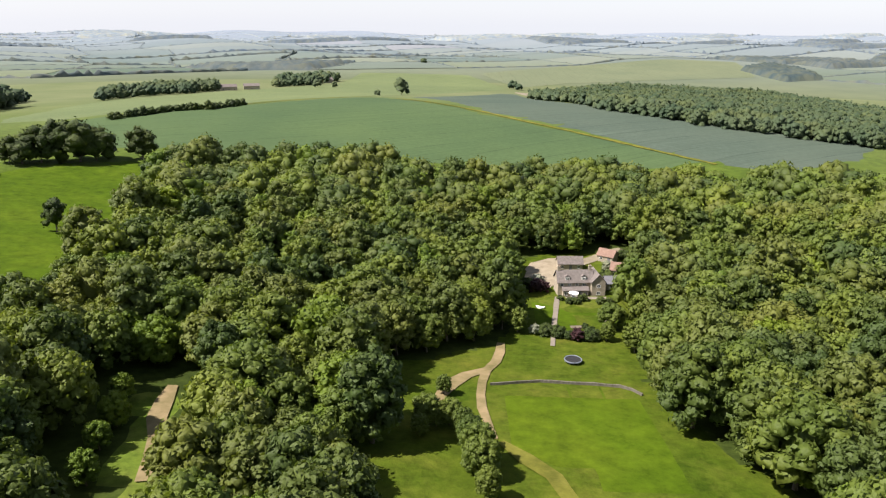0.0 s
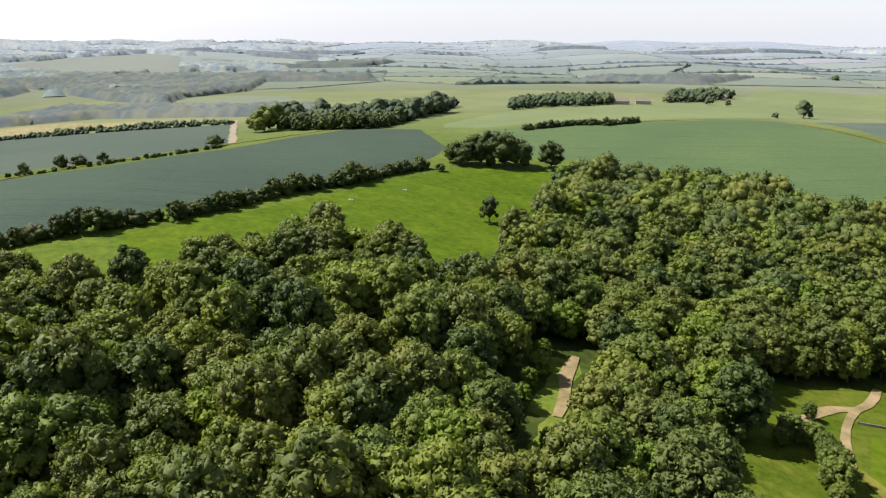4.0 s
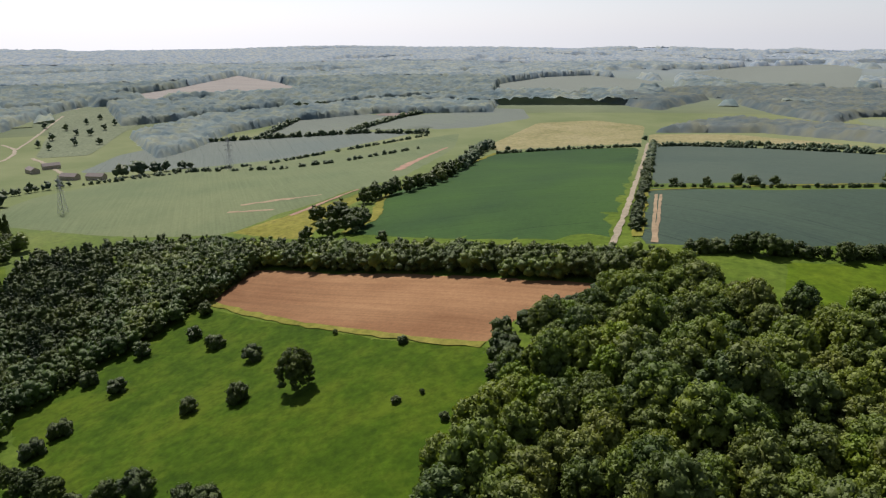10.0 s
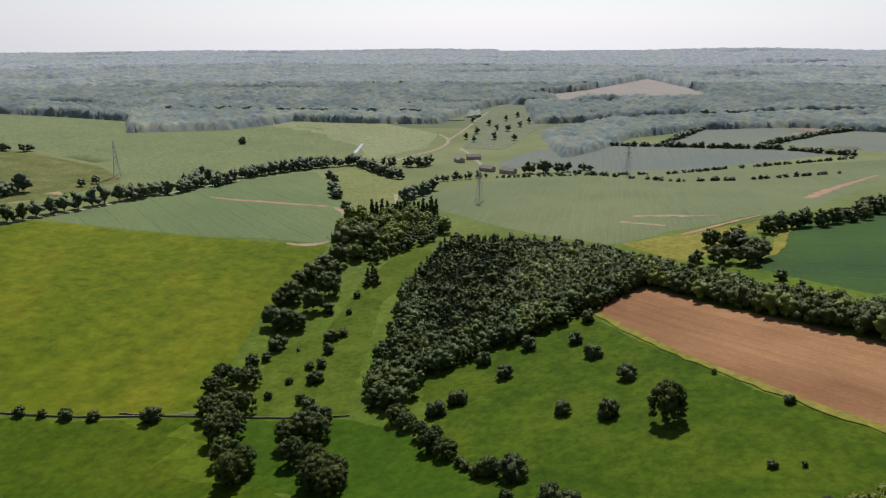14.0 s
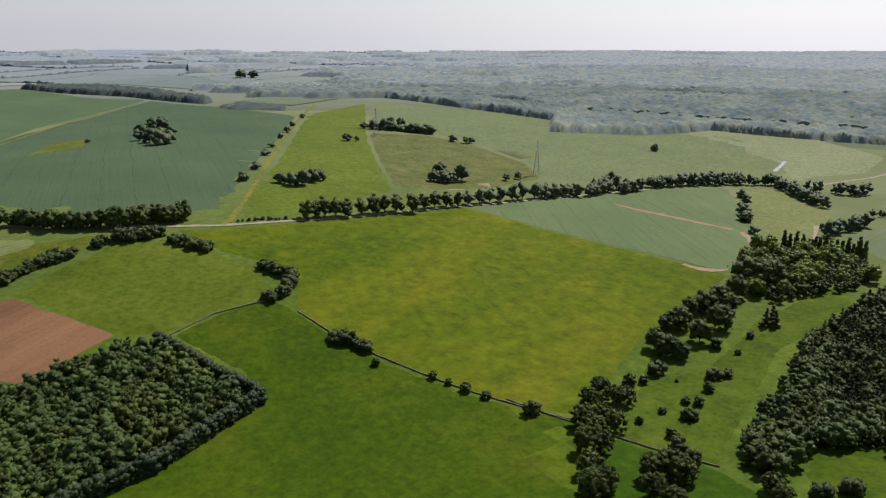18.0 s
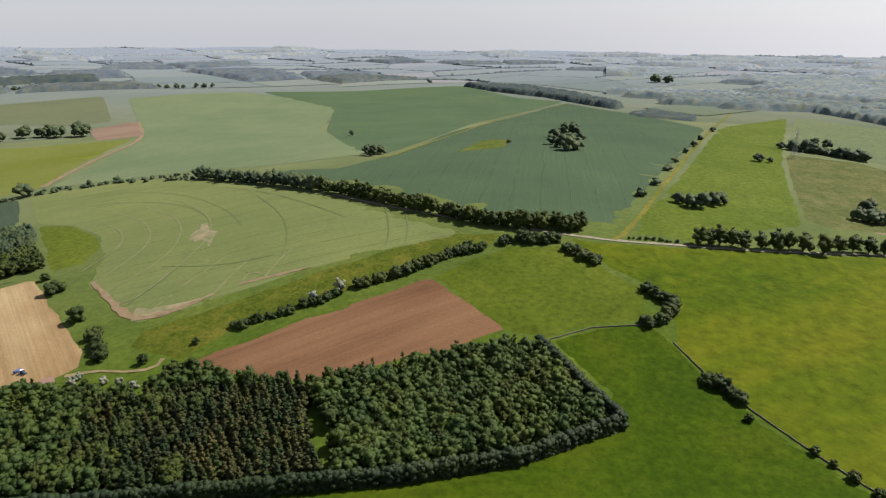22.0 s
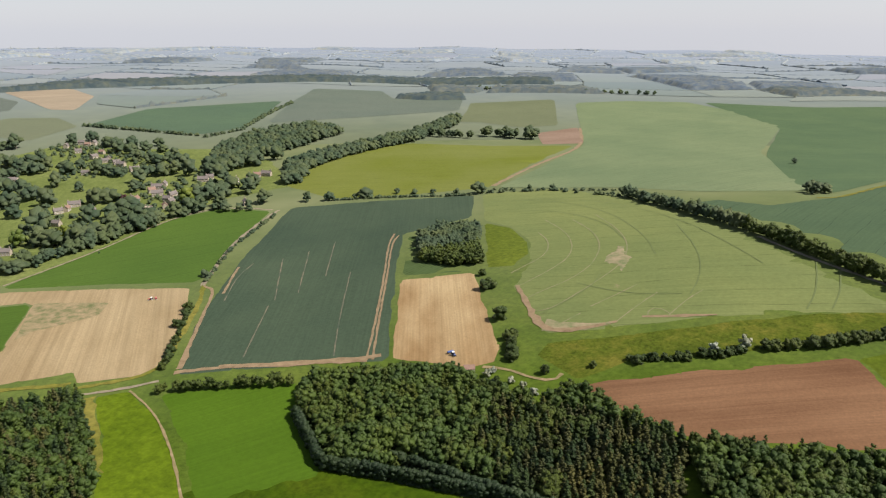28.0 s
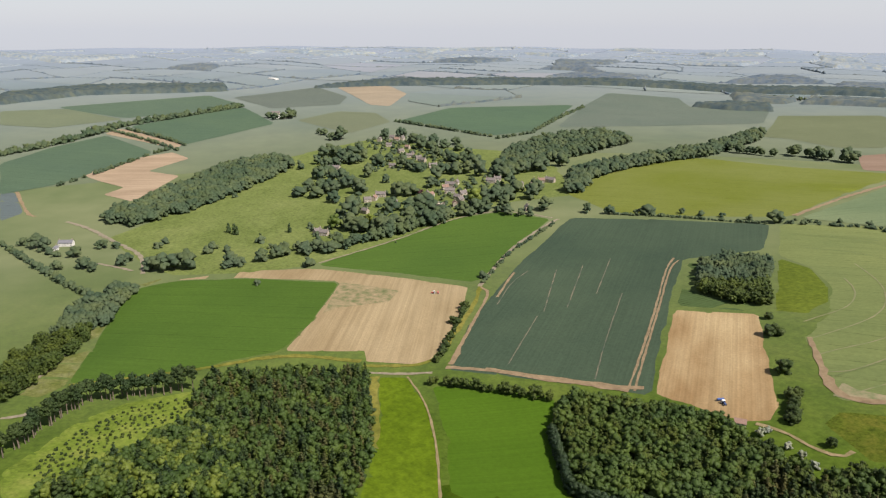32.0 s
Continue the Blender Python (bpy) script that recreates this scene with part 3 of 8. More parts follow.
# valley wheat: colours lifted and blued to stand in for haze
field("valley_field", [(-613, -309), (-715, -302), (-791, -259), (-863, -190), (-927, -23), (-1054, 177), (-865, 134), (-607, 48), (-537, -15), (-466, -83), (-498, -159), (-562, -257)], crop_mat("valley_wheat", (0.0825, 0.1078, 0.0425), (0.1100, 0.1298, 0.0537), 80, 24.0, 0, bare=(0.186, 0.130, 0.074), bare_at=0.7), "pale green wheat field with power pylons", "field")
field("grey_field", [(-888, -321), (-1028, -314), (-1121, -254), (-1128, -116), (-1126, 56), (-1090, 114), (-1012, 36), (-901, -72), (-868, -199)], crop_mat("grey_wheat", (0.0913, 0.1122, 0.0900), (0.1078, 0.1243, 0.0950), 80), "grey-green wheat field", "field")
field("grass_tongue", [(-470, -81), (-518, -15), (-589, 47), (-528, 22), (-469, -13), (-417, -26), (-428, -44)], OLIVE_GRASS, "dry grass bank below the hedge", "field")
field("yellow_meadow", [(-92, -496), (-126, -490), (-177, -489), (-282, -497), (-347, -507), (-383, -417), (-413, -348), (-426, -291), (-350, -273), (-277, -249), (-200, -214), (-186, -232), (-168, -262), (-147, -305), (-134, -335), (-127, -366), (-143, -416), (-129, -430), (-109, -453), (-96, -479)], YELLOW_GRASS, "meadow yellow with buttercups", "meadow")
field("straw_wheat", [(-350, -507), (-513, -525), (-634, -515), (-721, -497), (-634, -418), (-514, -326), (-482, -307), (-431, -295), (-417, -352), (-387, -421)], crop_mat("straw_wheat", (0.0770, 0.1100, 0.0375), (0.0990, 0.1320, 0.0450), 30), "pale green wheat field", "field")
field("grass_field", [(-57, -365), (-86, -377), (-117, -383), (-124, -369), (-132, -330), (-146, -297), (-166, -259), (-182, -232), (-195, -212), (-163, -175), (8, -253), (-30, -261), (-77, -290), (-78, -321)], grass_mat("grazed_grass", (0.0225, 0.0471, 0.0018), (0.0312, 0.0579, 0.0018), (0.0488, 0.0687, 0.0036), 0.015), "bright green grazed field", "field")
field("small_meadow", [(9, -436), (-22, -462), (-47, -481), (-85, -482), (-105, -454), (-126, -424), (-117, -387), (-83, -379), (-57, -368), (-32, -375), (-12, -406)], grass_mat("meadow_grass", (0.045, 0.07, 0.006), (0.06, 0.086, 0.008), (0.08, 0.1, 0.012)), "green meadow with patches of longer grass", "meadow")
field("ploughed_slope", [(152, -358), (113, -380), (63, -407), (10, -437), (-13, -407), (-33, -377), (7, -356), (75, -335), (107, -342)], soil_mat("brown_soil", (0.115, 0.06, 0.03), (0.165, 0.092, 0.048), 61), "brown tilled field beside the plantation", "field")
field("pale_wheat", [(430, -744), (351, -795), (248, -751), (174, -682), (96, -609), (38, -546), (-10, -508), (-13, -498), (15, -488), (92, -458), (127, -438), (151, -426), (192, -408), (248, -472), (260, -527), (287, -580), (323, -617), (365, -635)], crop_mat("pale_wheat", (0.103, 0.131, 0.035), (0.135, 0.158, 0.043), 70, 22, 0.04, (0.062, 0.081, 0.025), bare=(0.205, 0.161, 0.099), bare_at=0.71), "pale green wheat with curved wheel lines and bare patches", "field")
field("grass_ring", [(361, -627), (322, -614), (286, -576), (268, -541), (268, -512), (291, -506)], grass_mat("round_grass", (0.057, 0.082, 0.010), (0.072, 0.097, 0.012), (0.086, 0.111, 0.014)), "round patch of uncut grass", "field")
field("village_pasture", [(1120, -175), (1010, -190), (960, -125), (760, -150), (705, -225), (690, -290), (742, -600), (700, -690), (850, -800), (1000, -850), (1150, -760), (1300, -710), (1265, -480), (1135, -330)], grass_mat("village_grass", (0.0830, 0.1098, 0.0286), (0.1049, 0.1318, 0.0390), (0.1257, 0.1488, 0.0494)), "bright green grazed slopes round the village", "pasture", lift=0.02)
field("tan_field", [(353, -464), (328, -476), (296, -493), (249, -434), (212, -385), (206, -367), (218, -356), (254, -352), (277, -349)], soil_mat("tan_soil", (0.201, 0.128, 0.057), (0.337, 0.257, 0.138), -34), "pale tan freshly drilled field", "field")
field("leek_field", [(402, -268), (450, -321), (497, -386), (545, -459), (583, -530), (627, -611), (558, -665), (437, -738), (387, -645), (428, -575), (394, -520), (315, -402), (277, -347), (322, -324), (368, -294)], crop_mat("leek_crop", (0.034, 0.054, 0.022), (0.048, 0.07, 0.03), 147, 30, 0), "dark blue-green crop with bare wheel tracks", "field")
field("nursery", [(357, -473), (417, -567), (410, -578), (362, -504), (325, -505), (300, -506), (302, -495)], crop_mat("saplings", (0.040, 0.064, 0.016), (0.058, 0.089, 0.022), 15, 4, 0.3), "strip of young planted saplings", "field")
field("spring_field", [(686, -292), (699, -348), (716, -426), (729, -510), (711, -572), (640, -590), (595, -504), (530, -392), (599, -351)], crop_mat("spring_corn", (0.044, 0.083, 0.014), (0.056, 0.098, 0.016), 30), "bright green young corn field", "field")
field("sown_field", [(503, -180), (549, -227), (623, -289), (702, -209), (736, -155), (720, -222), (677, -287), (598, -340), (526, -379), (487, -346), (445, -298), (418, -261), (452, -223), (467, -232)], soil_mat("sown_soil", (0.205, 0.154, 0.081), (0.268, 0.211, 0.119), 129), "pale tan sown field curving along the hedge", "field")
field("clover_field", [(526, -31), (589, -54), (683, -91), (733, -118), (734, -155), (688, -223), (620, -288), (554, -232), (504, -179), (509, -137), (505, -114)], crop_mat("clover", (0.041, 0.078, 0.011), (0.052, 0.094, 0.013), 40), "bright green young crop", "field")
field("low_green", [(389, -247), (355, -279), (319, -302), (288, -271), (245, -243), (232, -237), (273, -182), (325, -216)], crop_mat("low_grass", (0.0400, 0.0820, 0.0049), (0.0520, 0.1000, 0.0063), 30, line=0), "smooth bright green grass field", "field")
field("ride_strip", [(423, -221), (410, -239), (367, -228), (318, -204), (275, -178), (298, -141), (340, -172), (372, -195)], grass_mat("ride_grass", (0.055, 0.09, 0.004), (0.068, 0.105, 0.005), (0.082, 0.12, 0.007)), "light green grass strip between wood and field", "field")
field("mustard_field", [(722, -689), (774, -818), (798, -962), (755, -1038), (603, -1082), (473, -1146), (457, -938), (438, -779), (499, -730), (604, -664)], crop_mat("mustard", (0.099, 0.118, 0.016), (0.124, 0.14, 0.024), 60), "domed yellow-green field", "field")
field("far_wheat", [(727, -1761), (624, -1872), (487, -1944), (338, -1802), (207, -1609), (184, -1198), (135, -1044), (79, -836), (176, -799), (276, -812), (429, -781), (433, -907), (458, -1153)], crop_mat("far_wheat", (0.0990, 0.1342, 0.0562), (0.1276, 0.1595, 0.0688), 25), "wide pale green wheat field", "field")
field("red_field", [(598, -1255), (558, -1365), (470, -1180), (529, -1134)], soil_mat("red_bare", (0.159, 0.110, 0.076), (0.193, 0.138, 0.099), 40), "bare reddish field", "field")
field("dark_wheat", [(209, -774), (101, -736), (44, -813), (-31, -1084), (-320, -1660), (-401, -1383), (-440, -1117), (-263, -769), (-137, -526), (-107, -516), (-62, -537), (-20, -549), (31, -593), (104, -669)], crop_mat("dark_wheat", (0.042, 0.071, 0.026), (0.056, 0.088, 0.032), 10), "wide dark green wheat field", "field")
field("green_band", [(451, -1961), (184, -1972), (-111, -2131), (-223, -1792), (-326, -1688), (-75, -1227), (52, -831), (97, -885), (171, -1165), (205, -1564)], crop_mat("green_band", (0.052, 0.086, 0.03), (0.068, 0.104, 0.036), 55), "green wheat field beyond the dark one", "field")
field("lane_pasture", [(-132, -501), (-184, -587), (-285, -774), (-467, -1131), (-682, -1330), (-424, -839), (-348, -668), (-305, -564), (-248, -536), (-191, -500)], grass_mat("lane_grass", (0.056, 0.085, 0.01), (0.07, 0.1, 0.013), (0.085, 0.112, 0.018)), "smooth green pasture beside the lane", "pasture")
field("scrub", [(-450, -884), (-527, -860), (-553, -800), (-555, -672), (-516, -596), (-416, -567), (-322, -565), (-315, -584), (-364, -697)], grass_mat("scrub_grass", (0.055, 0.072, 0.02), (0.078, 0.092, 0.03), (0.11, 0.11, 0.045), 0.04, 0.3), "rough scrubby grass below the pylons", "scrub")
# hillside and valley pastures: greens paled and blued for haze
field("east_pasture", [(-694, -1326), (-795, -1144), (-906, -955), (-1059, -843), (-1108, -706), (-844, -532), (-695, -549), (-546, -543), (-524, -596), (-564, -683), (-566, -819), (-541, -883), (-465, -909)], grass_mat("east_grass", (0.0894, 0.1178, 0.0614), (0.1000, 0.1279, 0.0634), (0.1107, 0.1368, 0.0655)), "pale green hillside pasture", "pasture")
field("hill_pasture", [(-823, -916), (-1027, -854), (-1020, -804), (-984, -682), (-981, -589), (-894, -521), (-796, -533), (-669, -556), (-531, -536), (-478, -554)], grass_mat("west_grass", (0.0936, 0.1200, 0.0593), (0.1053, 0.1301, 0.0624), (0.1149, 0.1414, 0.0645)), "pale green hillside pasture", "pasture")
field("valley_pasture", [(-1027, -854), (-1165, -776), (-1200, -678), (-1143, -514), (-999, -471), (-910, -494), (-853, -490), (-949, -566), (-999, -692)], grass_mat("valley_grass", (0.1277, 0.1507, 0.0871), (0.1434, 0.1661, 0.0936), (0.1590, 0.1760, 0.1001)), "bright valley pasture paled by painted haze", "pasture")
field("valley_meadow", [(-749, -487), (-781, -467), (-720, -381), (-692, -355), (-616, -329), (-528, -288), (-547, -346), (-599, -389)], grass_mat("tip_grass", (0.099, 0.123, 0.049), (0.116, 0.133, 0.052), (0.126, 0.145, 0.057)), "bright green valley field", "field")


# ---- more fields, the far ones with haze mixed into their colours ----
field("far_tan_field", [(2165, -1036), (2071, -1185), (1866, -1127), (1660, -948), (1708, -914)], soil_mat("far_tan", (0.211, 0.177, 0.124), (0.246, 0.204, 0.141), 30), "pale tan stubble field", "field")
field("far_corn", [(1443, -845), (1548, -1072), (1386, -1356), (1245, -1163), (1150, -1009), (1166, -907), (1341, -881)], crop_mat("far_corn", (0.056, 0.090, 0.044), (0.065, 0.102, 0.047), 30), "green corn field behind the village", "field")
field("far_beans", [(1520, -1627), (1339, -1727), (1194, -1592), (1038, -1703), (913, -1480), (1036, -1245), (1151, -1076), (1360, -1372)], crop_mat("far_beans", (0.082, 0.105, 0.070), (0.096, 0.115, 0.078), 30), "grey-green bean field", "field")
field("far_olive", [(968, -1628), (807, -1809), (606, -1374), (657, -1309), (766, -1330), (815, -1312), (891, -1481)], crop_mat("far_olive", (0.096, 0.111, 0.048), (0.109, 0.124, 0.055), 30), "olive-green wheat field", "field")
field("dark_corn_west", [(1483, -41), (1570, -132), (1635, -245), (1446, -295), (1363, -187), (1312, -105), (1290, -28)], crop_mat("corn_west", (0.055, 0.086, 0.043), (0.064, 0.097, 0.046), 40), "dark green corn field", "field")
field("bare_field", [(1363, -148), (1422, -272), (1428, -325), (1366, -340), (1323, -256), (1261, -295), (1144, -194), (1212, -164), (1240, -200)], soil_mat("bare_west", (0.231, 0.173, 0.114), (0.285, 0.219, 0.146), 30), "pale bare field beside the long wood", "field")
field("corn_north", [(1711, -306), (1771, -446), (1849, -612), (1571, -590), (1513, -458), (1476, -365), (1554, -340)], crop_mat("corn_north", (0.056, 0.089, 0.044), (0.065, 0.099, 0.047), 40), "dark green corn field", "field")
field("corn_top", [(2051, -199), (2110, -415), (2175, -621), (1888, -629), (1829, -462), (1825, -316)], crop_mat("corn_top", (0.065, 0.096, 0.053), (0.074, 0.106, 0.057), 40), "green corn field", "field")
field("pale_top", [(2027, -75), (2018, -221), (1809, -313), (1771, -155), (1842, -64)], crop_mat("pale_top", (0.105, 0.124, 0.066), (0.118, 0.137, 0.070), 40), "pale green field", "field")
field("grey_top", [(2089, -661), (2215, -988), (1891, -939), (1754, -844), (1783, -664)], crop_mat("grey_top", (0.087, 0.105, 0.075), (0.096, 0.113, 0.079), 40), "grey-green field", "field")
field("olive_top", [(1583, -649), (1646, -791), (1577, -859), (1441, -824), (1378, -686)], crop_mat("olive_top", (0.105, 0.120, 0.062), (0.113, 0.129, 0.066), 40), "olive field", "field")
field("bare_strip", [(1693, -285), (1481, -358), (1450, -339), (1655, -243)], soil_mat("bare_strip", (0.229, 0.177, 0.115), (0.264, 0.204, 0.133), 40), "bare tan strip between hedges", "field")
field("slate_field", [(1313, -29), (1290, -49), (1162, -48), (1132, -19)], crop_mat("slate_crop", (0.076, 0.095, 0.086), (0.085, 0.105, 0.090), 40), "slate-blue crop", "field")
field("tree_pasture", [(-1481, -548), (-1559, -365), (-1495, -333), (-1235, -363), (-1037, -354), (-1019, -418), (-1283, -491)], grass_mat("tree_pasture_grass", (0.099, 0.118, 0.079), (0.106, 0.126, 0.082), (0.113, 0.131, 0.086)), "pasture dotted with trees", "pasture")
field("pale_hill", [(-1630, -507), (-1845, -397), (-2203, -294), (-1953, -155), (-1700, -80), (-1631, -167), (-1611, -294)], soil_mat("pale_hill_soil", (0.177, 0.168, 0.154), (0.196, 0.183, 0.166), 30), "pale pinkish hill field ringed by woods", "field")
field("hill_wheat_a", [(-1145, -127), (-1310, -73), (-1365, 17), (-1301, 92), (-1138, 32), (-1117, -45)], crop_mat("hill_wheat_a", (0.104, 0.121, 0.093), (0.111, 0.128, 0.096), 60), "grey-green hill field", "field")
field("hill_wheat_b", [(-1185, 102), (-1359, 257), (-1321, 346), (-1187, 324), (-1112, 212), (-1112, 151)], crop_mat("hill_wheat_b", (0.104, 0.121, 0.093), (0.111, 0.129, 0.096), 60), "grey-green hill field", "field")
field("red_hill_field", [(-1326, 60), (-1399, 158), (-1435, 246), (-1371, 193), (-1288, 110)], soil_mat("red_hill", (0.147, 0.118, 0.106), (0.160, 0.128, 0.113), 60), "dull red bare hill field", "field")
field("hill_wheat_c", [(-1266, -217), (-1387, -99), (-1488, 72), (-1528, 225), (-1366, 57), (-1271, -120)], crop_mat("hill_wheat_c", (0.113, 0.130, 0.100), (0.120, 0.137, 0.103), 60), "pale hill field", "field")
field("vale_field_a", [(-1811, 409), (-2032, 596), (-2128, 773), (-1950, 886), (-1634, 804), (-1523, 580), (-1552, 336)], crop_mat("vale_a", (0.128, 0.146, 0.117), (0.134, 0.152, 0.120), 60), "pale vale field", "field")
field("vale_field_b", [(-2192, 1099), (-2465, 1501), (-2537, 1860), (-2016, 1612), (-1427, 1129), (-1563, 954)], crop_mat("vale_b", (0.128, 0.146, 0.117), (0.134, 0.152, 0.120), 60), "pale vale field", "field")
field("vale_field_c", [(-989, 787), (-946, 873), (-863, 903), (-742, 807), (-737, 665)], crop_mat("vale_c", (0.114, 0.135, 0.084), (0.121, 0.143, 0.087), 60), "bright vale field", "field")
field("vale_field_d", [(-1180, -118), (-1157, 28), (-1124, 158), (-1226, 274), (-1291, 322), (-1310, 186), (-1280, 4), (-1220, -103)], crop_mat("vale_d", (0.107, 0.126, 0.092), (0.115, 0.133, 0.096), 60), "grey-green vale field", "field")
field("dry_patch", [(-26, -814), (-70, -948), (-107, -952), (-85, -859)], GRASS, "dry patch in the dark wheat", "field", lift=0.3)
field("red_patch", [(-306, -559), (-367, -585), (-441, -595), (-428, -573), (-336, -556)], EARTH, "bare reddish earth below the scrub", "field")
field("bare_patch", [(196, -532), (197, -552), (194, -557), (198, -572), (191, -569), (183, -549), (177, -546), (176, -531), (175, -515), (183, -529), (189, -529)], PATCHY, "bare stony patch in the wheat", "field", lift=0.3, step=3.0, wob=0.9)
field("bare_corner", [(194, -411), (197, -428), (185, -425), (166, -429), (150, -435), (167, -419), (181, -413)], PATCHY, "bare earth at the field corner", "field", lift=0.3)
field("weedy_strip", [(620, -288), (599, -301), (562, -322), (543, -301), (560, -257), (557, -239)], WEEDY, "weedy green strip across the sown field", "field", lift=0.3)
field("wild_clearing", [(-28, 198), (-20, 206), (-6, 212), (-3, 222), (5, 225), (26, 224), (24, 213), (25, 198), (6, 198), (-6, 196), (-6, 180), (-5, 170), (4, 160), (6, 152), (-21, 150), (-24, 165), (-18, 178)], grass_mat("wild_grass", (0.045, 0.075, 0.005), (0.065, 0.1, 0.007), (0.095, 0.12, 0.015), 0.05, 0.4), "wild grass round the tracks", "clearing", lift=0.07)
field("garden_ground", [(7, 261), (10, 271), (10, 298), (18, 308), (50, 316), (57, 295), (60, 283), (45, 278), (32, 247), (26, 224), (5, 225)], grass_mat("garden_grass", (0.05, 0.068, 0.008), (0.07, 0.095, 0.01), (0.1, 0.115, 0.02), 0.08, 0.5), "garden ground with beds and shrubs", "garden", lift=0.07)
field("west_glade", [(-79, 180), (-71, 187), (-62, 172), (-56, 152), (-56, 134), (-63, 134), (-68, 146), (-73, 160)], grass_mat("glade_grass", (0.06,0.1,0.014), (0.09,0.13,0.018), (0.12,0.14,0.03), 0.08, 0.5), "small sunlit glade in the wood", "clearing", lift=0.07)
field("brook_strip", [(-199, -186), (-213, -149), (-270, -173), (-340, -200), (-408, -201), (-457, -218), (-455, -235), (-372, -232), (-291, -211), (-261, -223), (-228, -211)], grass_mat("brook_grass", (0.032, 0.056, 0.005), (0.046, 0.074, 0.006), (0.065, 0.09, 0.01), 0.04, 0.3), "rough green valley grass dotted with bushes", "pasture")
field("corner_field", [(-179, -241), (-193, -210), (-183, -197), (-155, -167), (-148, -208)], grass_mat("corner_grass", (0.045, 0.075, 0.004), (0.055, 0.085, 0.005), (0.068, 0.098, 0.007)), "green field corner", "field")
field("lower_field", [(-199, -193), (-213, -149), (-203, -116), (-184, -89), (-156, -55), (-155, -167)], grass_mat("lower_grass", (0.0190, 0.0453, 0.0015), (0.0249, 0.0549, 0.0022), (0.0336, 0.0643, 0.0037)), "bright green lower field", "field")
field("rough_strip", [(184, -382), (183, -399), (136, -422), (88, -451), (-6, -503), (-44, -503), (-35, -482), (8, -459), (94, -403), (127, -393), (148, -365)], ROUGH_GRASS, "rough tussocky grass strip between hedge and wheat", "field")
field("young_wood_floor", [(368, 1), (391, -18), (409, -40), (431, -87), (473, -105), (476, -62), (462, -30), (430, -3), (408, 14), (375, 15)], grass_mat("clearing_grass", (0.07,0.1,0.014), (0.1,0.14,0.02), (0.14,0.16,0.035), 0.06, 0.4), "bright weedy clearing with saplings", "clearing")
field("flower_margin", [(526, 0), (579, -29), (668, -74), (739, -111), (752, -153), (730, -118), (677, -87), (528, -31), (513, -12)], grass_mat("margin_grass", (0.072, 0.092, 0.019), (0.101, 0.111, 0.033), (0.150, 0.150, 0.072), 0.06, 0.4), "flowery grass margin along the crop", "field")


# ---- tracks, lanes, margins ----
ribbon("wheel_line", [(262, -497), (258, -512), (252, -534), (255, -557), (268, -582), (287, -602)], 1.1, LINE_EARTH, "patchy bare wheel line in the wheat", "track")
ribbon("wheel_line", [(244, -471), (239, -486), (232, -509), (228, -535), (236, -567), (261, -608), (300, -646)], 1.1, LINE_EARTH, "patchy bare wheel line in the wheat", "track")
ribbon("wheel_line", [(227, -454), (219, -472), (207, -494), (202, -525), (211, -569), (234, -610), (271, -649)], 1.1, LINE_EARTH, "patchy bare wheel line in the wheat", "track")
ribbon("wheel_line", [(211, -436), (201, -443), (194, -465), (185, -497), (179, -536), (191, -580), (217, -624), (255, -670)], 1.1, LINE_EARTH, "patchy bare wheel line in the wheat", "track")
ribbon("wheel_line", [(185, -425), (178, -441)], 1.1, LINE_EARTH, "patchy bare wheel line in the wheat", "track")
ribbon("wheel_line", [(175, -452), (164, -473), (155, -493)], 1.0, LINE_EARTH, "patchy bare wheel line in the wheat", "track")
ribbon("wheel_line", [(150, -436), (144, -461), (137, -483)], 1.0, LINE_EARTH, "patchy bare wheel line in the wheat", "track")
ribbon("wheel_line", [(120, -451), (115, -476), (108, -494)], 1.0, LINE_EARTH, "patchy bare wheel line in the wheat", "track")
ribbon("wheel_line", [(133, -448), (135, -457), (130, -461), (122, -457), (118, -451)], 1.0, LINE_EARTH, "patchy bare wheel line in the wheat", "track")
ribbon("garden_path", [(18, 263), (15, 246), (11, 222)], 1.6, PAVING, "straight pale garden path across the lawn", "path")
ribbon("garden_path", [(32, 254), (30, 246), (28, 238)], 1.4, PAVING, "short pale path beside the lawn", "path")
ribbon("track", [(-2, 223), (-3, 211), (-7, 203), (-8, 194), (-8, 180), (-6, 171)], [2.2, 2.4, 2.6, 2.2, 1.8, 1.5], WORN, "worn earth track below the house", "track")
ribbon("track", [(-6, 205), (-12, 201), (-16, 193), (-18, 184), (-20, 177)], [2.2, 3, 3.5, 4, 4], WORN, "wide bare earth track into the wood", "track")
ribbon("mown_edge", [(-5, 170), (0, 164), (4, 159), (6, 152)], [1.5, 3.5, 4, 4], OLIVE_GRASS, "mown strip along the paddock", "track")
ribbon("track", [(-71, 184), (-70, 176), (-68, 168), (-65, 160), (-62, 150)], [2, 2.6, 3, 3, 2.5], WORN, "earth track in a woodland glade", "track")
ribbon("drive", [(26, 294), (34, 300), (39, 307), (49, 313)], 4, CHALK, "gravel drive winding to the house", "drive")
ribbon("field_edge", [(-73, 708), (5, 565), (69, 493), (124, 431)], 3, OLIVE_GRASS, "pale grass line between two crops", "track")
ribbon("field_edge", [(-254, 533), (-226, 569), (-185, 614), (-105, 798)], 3, OLIVE_GRASS, "pale grass line along the dark hedge", "track")
ribbon("lane", [(-804, 366), (-512, 227), (-366, 156), (-308, 126), (-278, 110)], 3.0, CHALK, "pale farm lane between two fields", "lane")
